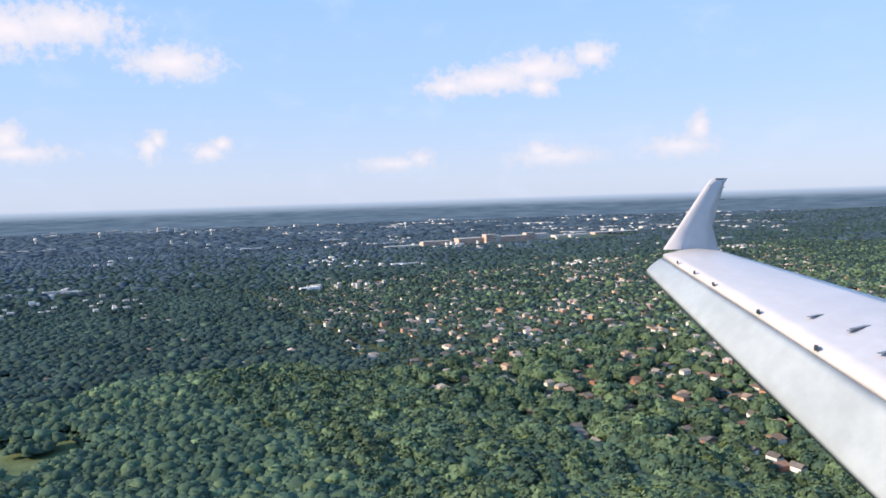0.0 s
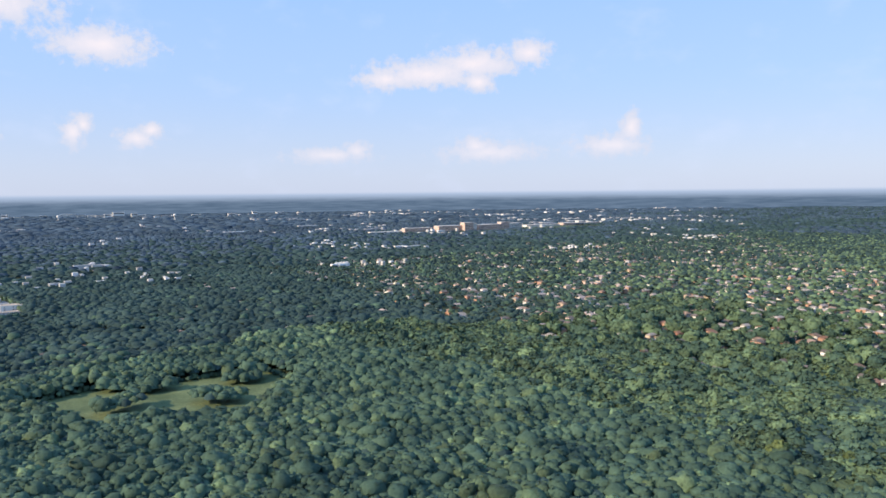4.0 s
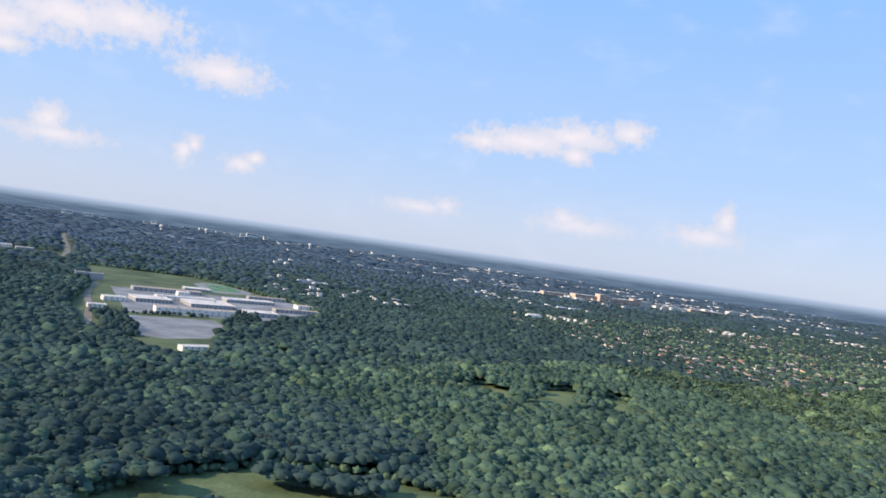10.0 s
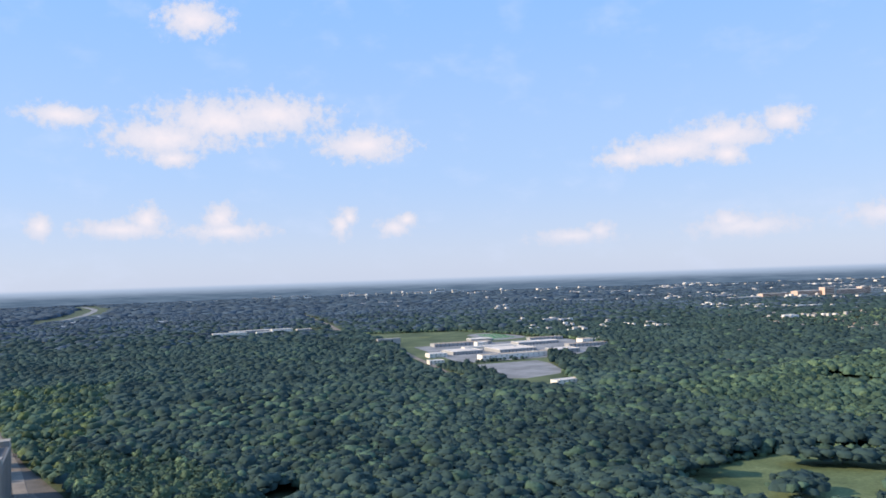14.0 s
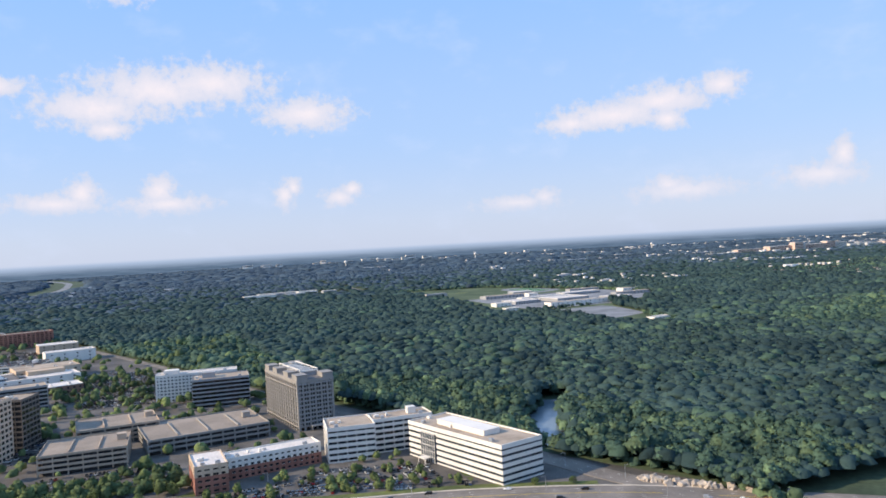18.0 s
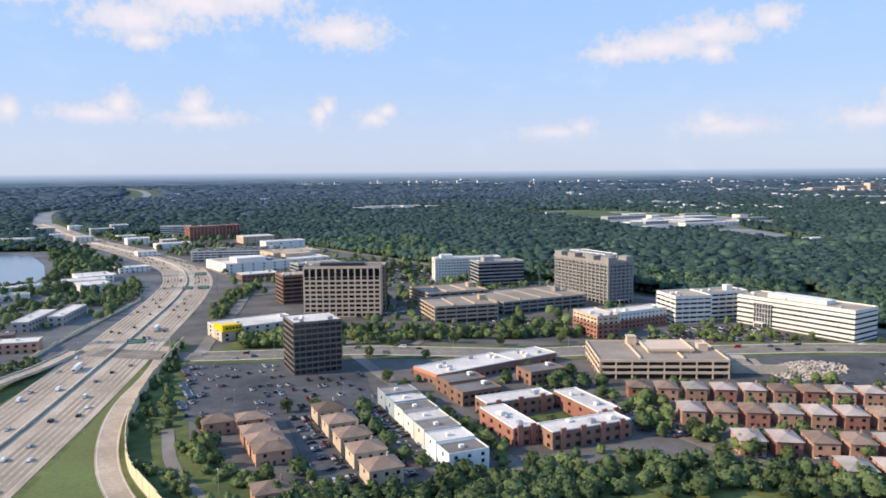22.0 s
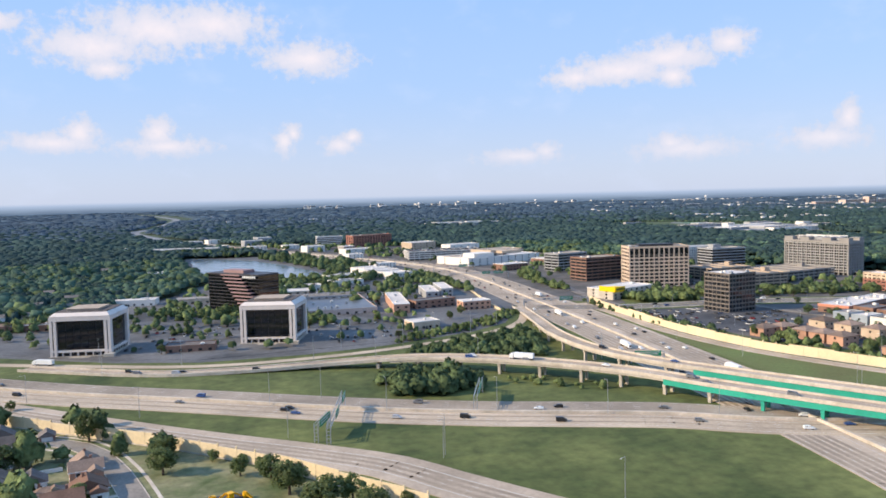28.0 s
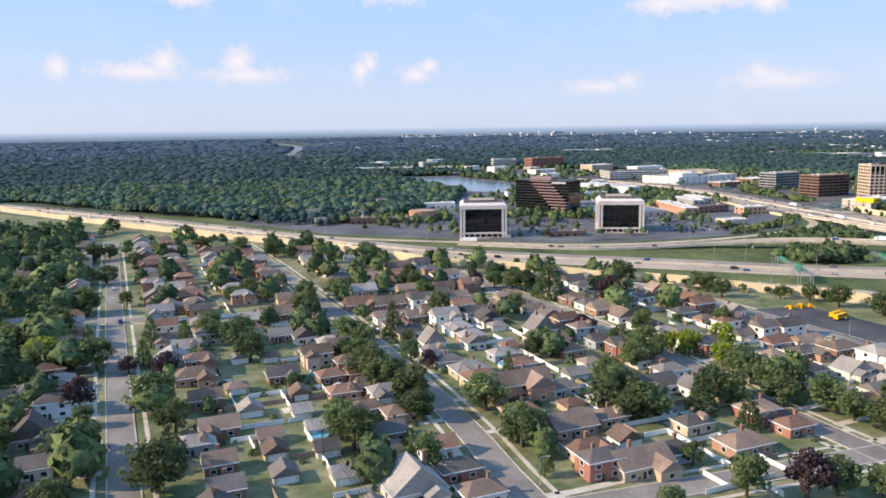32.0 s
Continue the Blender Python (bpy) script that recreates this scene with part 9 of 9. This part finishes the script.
# ---- houses under the trees of the far suburb ----
protos = []
for i in range(8):
    w, d = 12 + i % 3 * 3, 9 + i % 2 * 2
    ob = thing("suburb_house", -5000, -3000 - i * 40, 0, 0, ("pale", "white", "orange brick", "red brick", "buff")[i % 5] + " house half hidden under suburb trees", "house", "houses among the trees")
    part("wall", boxes((-w / 2, w / 2, -d / 2, d / 2, 0, 4.6)), ("pale_siding", "white_paint", "orange_brick", "red_brick", "buff_brick")[i % 5], ob)
    part("roof", roof_mesh(w, d, 4.6, 3.0, ("gable", "hip", "front")[i % 3]), ("roof_grey", "roof_brown", "roof_dark", "roof_red")[i % 4], ob)
    protos.append(ob)
far_bm, near_n = bmesh.new(), 0
for i, (x, y, t) in enumerate(SUBURB):
    if near_n < 190 and ((y < 760 and x < 3100) or x < 2500):
        near_n += 1
        copy_thing(protos[(i * 5 + i // 8) % 8], pose(x * S, y * S, 0, 0, 0, -7 + t))
        continue
    w, d, h = 5.8 + (i * 7 % 5) * 0.8, 4.5 + i % 3 * 0.5, 4.6 + (i * 3 % 4) * 0.9
    m = pose(x, y, 0, 0, 0, -7 + t)
    vs = box(far_bm, -w, w, -d, d, 0, h, (0, 0, 1, 2, 0, 3)[i * 5 % 6])
    q = [far_bm.verts.new(p) for p in ((-w - 0.6, -d - 0.6, h - 0.1), (w + 0.6, -d - 0.6, h - 0.1), (w + 0.6, d + 0.6, h - 0.1), (-w - 0.6, d + 0.6, h - 0.1), (-w * 0.6, 0, h + 2.8), (w * 0.6, 0, h + 2.8))]
    for f in ((0, 1, 5, 4), (1, 2, 5), (2, 3, 4, 5), (3, 0, 4)):
        far_bm.faces.new([q[j] for j in f]).material_index = 4 + (i * 11 + i // 7) % 4
    for v in (*vs, *q):
        v.co = m @ v.co
tagged(part("suburb_roofs", far_bm, ["white_panel", "salmon_brick", "buff_brick", "orange_brick", "roof_grey", "roof_brown", "roof_pale", "roof_dark"], None), "pale house roofs among suburb trees", "houses", kind="stuff")
for p_ in protos:
    for o in (*p_.children_recursive, p_):
        bpy.data.objects.remove(o)
belt("campus_trees", [(1692, 1180), (1735, 1150), (1748, 1300), (1742, 1400), (1700, 1400)], 12, (4, 6.5), "trees beside the campus car park", "leaf_far", seed=31)
belt("campus_row", [(1762, 1404), (1900, 1414), (1900, 1430), (1762, 1424)], 11, (2.2, 4.0), "row of trees before the long campus hall", "leaf_far", seed=33)
belt("campus_edge", [(1870, 1180), (1960, 1330), (2000, 1440), (1960, 1440), (1900, 1330)], 12, (4.5, 7), "trees beside the campus car park", "leaf_far", seed=32)
# ---- the aircraft's wing, where it stands as the flight begins ----
def wing():
    """A swept jet wing: slat along the leading edge, upper skin, upturned tip; shaped to fit the first view, in metres
    from its window.
    """
    ex, ey, ez = PATH[0][1] / S, PATH[0][2] / S, PATH[0][3] / S
    ob = thing("aircraft_wing", ex, ey, ez, 0, "white swept jet wing with an upturned winglet", "aircraft wing")

    def rail(tip, root, n=14, bow=0.0):
        a, b = Vector(tip), Vector(root)
        return [a.lerp(b, i / (n - 1)) + Vector((0, 0, bow * math.sin(math.pi * i / (n - 1)))) for i in range(n)]

    nose = rail((11.05, 10.0, -1.31), (6.65, 1.6, -3.85))
    lip = rail((11.48, 10.0, -1.22), (7.09, 1.6, -2.92), bow=0.03)
    tail = rail((13.18, 10.0, -1.18), (10.6, 1.6, -2.32))

    def skin(rows, mat, name, thick=0.10):
        bm = bmesh.new()
        up = [[bm.verts.new(p) for p in r] for r in rows]
        dn = [[bm.verts.new(p - Vector((0, 0, thick))) for p in r] for r in rows]
        for g0, g1, flip in ((up, up, False), (dn, dn, True)):
            for r0, r1 in zip(g0, g0[1:]):
                for i in range(len(r0) - 1):
                    f = (r0[i], r0[i + 1], r1[i + 1], r1[i])
                    bm.faces.new(f[::-1] if flip else f)
        for i in range(len(up[0]) - 1):
            bm.faces.new((up[0][i], dn[0][i], dn[0][i + 1], up[0][i + 1]))
            bm.faces.new((up[-1][i + 1], dn[-1][i + 1], dn[-1][i], up[-1][i]))
        for k in range(len(rows) - 1):
            bm.faces.new((up[k][0], up[k + 1][0], dn[k + 1][0], dn[k][0]))
            bm.faces.new((up[k][-1], dn[k][-1], dn[k + 1][-1], up[k + 1][-1]))
        for f in bm.faces:
            f.smooth = True
        return part(name, bm, mat, ob)

    def between(r0, r1, n, crown):
        return [[a.lerp(b, k / n) + Vector((0, 0, crown * math.sin(math.pi * (0.15 + 0.85 * k / n)))) for a, b in zip(r0, r1)] for k in range(n + 1)]

    slat = [[a.lerp(b, k / 5) + Vector((0, 0, 0.10 * math.sin(math.pi / 2 * k / 5) - 0.10)) for a, b in zip(nose, lip)] for k in range(6)]
    skin(slat, "wing_slat", "slat")
    top = between([p + Vector((0.03, 0, 0.02)) for p in lip], tail, 8, 0.10)
    base_top = skin(top, "wing_white", "upper_skin")
    skin([[p + Vector((0.0, 0, -0.02)) for p in r] for r in (lip, [p + Vector((0.05, 0, 0)) for p in lip])], "rubber", "slat_gap", 0.03)
    # winglet: a blade that rises from the tip
    foot = [Vector((11.58, 10.0, -1.07)), Vector((12.2, 10.02, -1.10)), Vector((12.7, 10.05, -1.12)), Vector((13.18, 10.0, -1.18))]
    mid_ = [Vector((12.05, 10.10, -0.75)), Vector((12.4, 10.10, -0.72)), Vector((12.8, 10.10, -0.70)), Vector((13.11, 10.10, -0.68))]
    high = [Vector((13.1, 10.16, 0.18)), Vector((13.25, 10.16, 0.19)), Vector((13.42, 10.16, 0.2)), Vector((13.6, 10.16, 0.2))]
    top_ = [Vector((13.32, 10.20, 0.30)), Vector((13.45, 10.2, 0.305)), Vector((13.6, 10.2, 0.30)), Vector((13.76, 10.2, 0.296))]
    bm = bmesh.new()
    a = [[bm.verts.new(p) for p in r] for r in (foot, mid_, high, top_)]
    b = [[bm.verts.new(p + Vector((0, 0.07, 0))) for p in r] for r in (foot, mid_, high, top_)]
    for g in (a, b):
        for r0, r1 in zip(g, g[1:]):
            for i in range(3):
                bm.faces.new((r0[i], r0[i + 1], r1[i + 1], r1[i]))
    for r0, r1, q0, q1 in zip(a, a[1:], b, b[1:]):
        bm.faces.new((r0[0], r1[0], q1[0], q0[0]))
        bm.faces.new((r0[3], q0[3], q1[3], r1[3]))
    bm.faces.new((*a[3], *b[3][::-1]))
    for f in bm.faces:
        f.smooth = True
    part("winglet", bm, "wing_white", ob)
    # slat track doors and vents, streaks of soot, a red ring
    for i in (1, 2, 3, 5, 7, 9, 11, 12):
        p = lip[i]
        k = 0.018 + 0.006 * i
        bm = boxes((-0.02, 0.30 * k * 6, -k * 0.4, k * 0.4, -0.02, 0.03))
        bm.transform(Matrix.Translation((p.x, p.y, p.z + 0.09)) @ pose(0, 0, 0, 0, 0, 28))
        part("track_cover", bm, "dark_metal", ob)
    for i, (u, v, s) in enumerate(((7, 0.42, 0.30), (7.3, 0.36, 0.22), (6.2, 0.3, 0.2), (8.5, 0.3, 0.25), (8.1, 0.55, 0.3))):
        j = int(u)
        p = lip[j].lerp(tail[j], v)
        bm = boxes((-s, s, -0.03, 0.03, 0, 0.006))
        bm.transform(Matrix.Translation((p.x, p.y, p.z + 0.115)))
        part("marking", bm, "paint_red" if i == 4 else "paint_grey", ob)
    for z in (0.1, -0.15, 0.28):
        part("static_wick", boxes((13.35, 13.62, 10.17, 10.19, z, z + 0.012)), "rubber", ob)
    return ob


material("wing_white", (0.56, 0.53, 0.53), 0.4, 0.05, 1.5, 6, spec=0.5)
material("wing_slat", (0.36, 0.395, 0.42), 0.45, 0.08, 1.5, 6, spec=0.5)
wing()
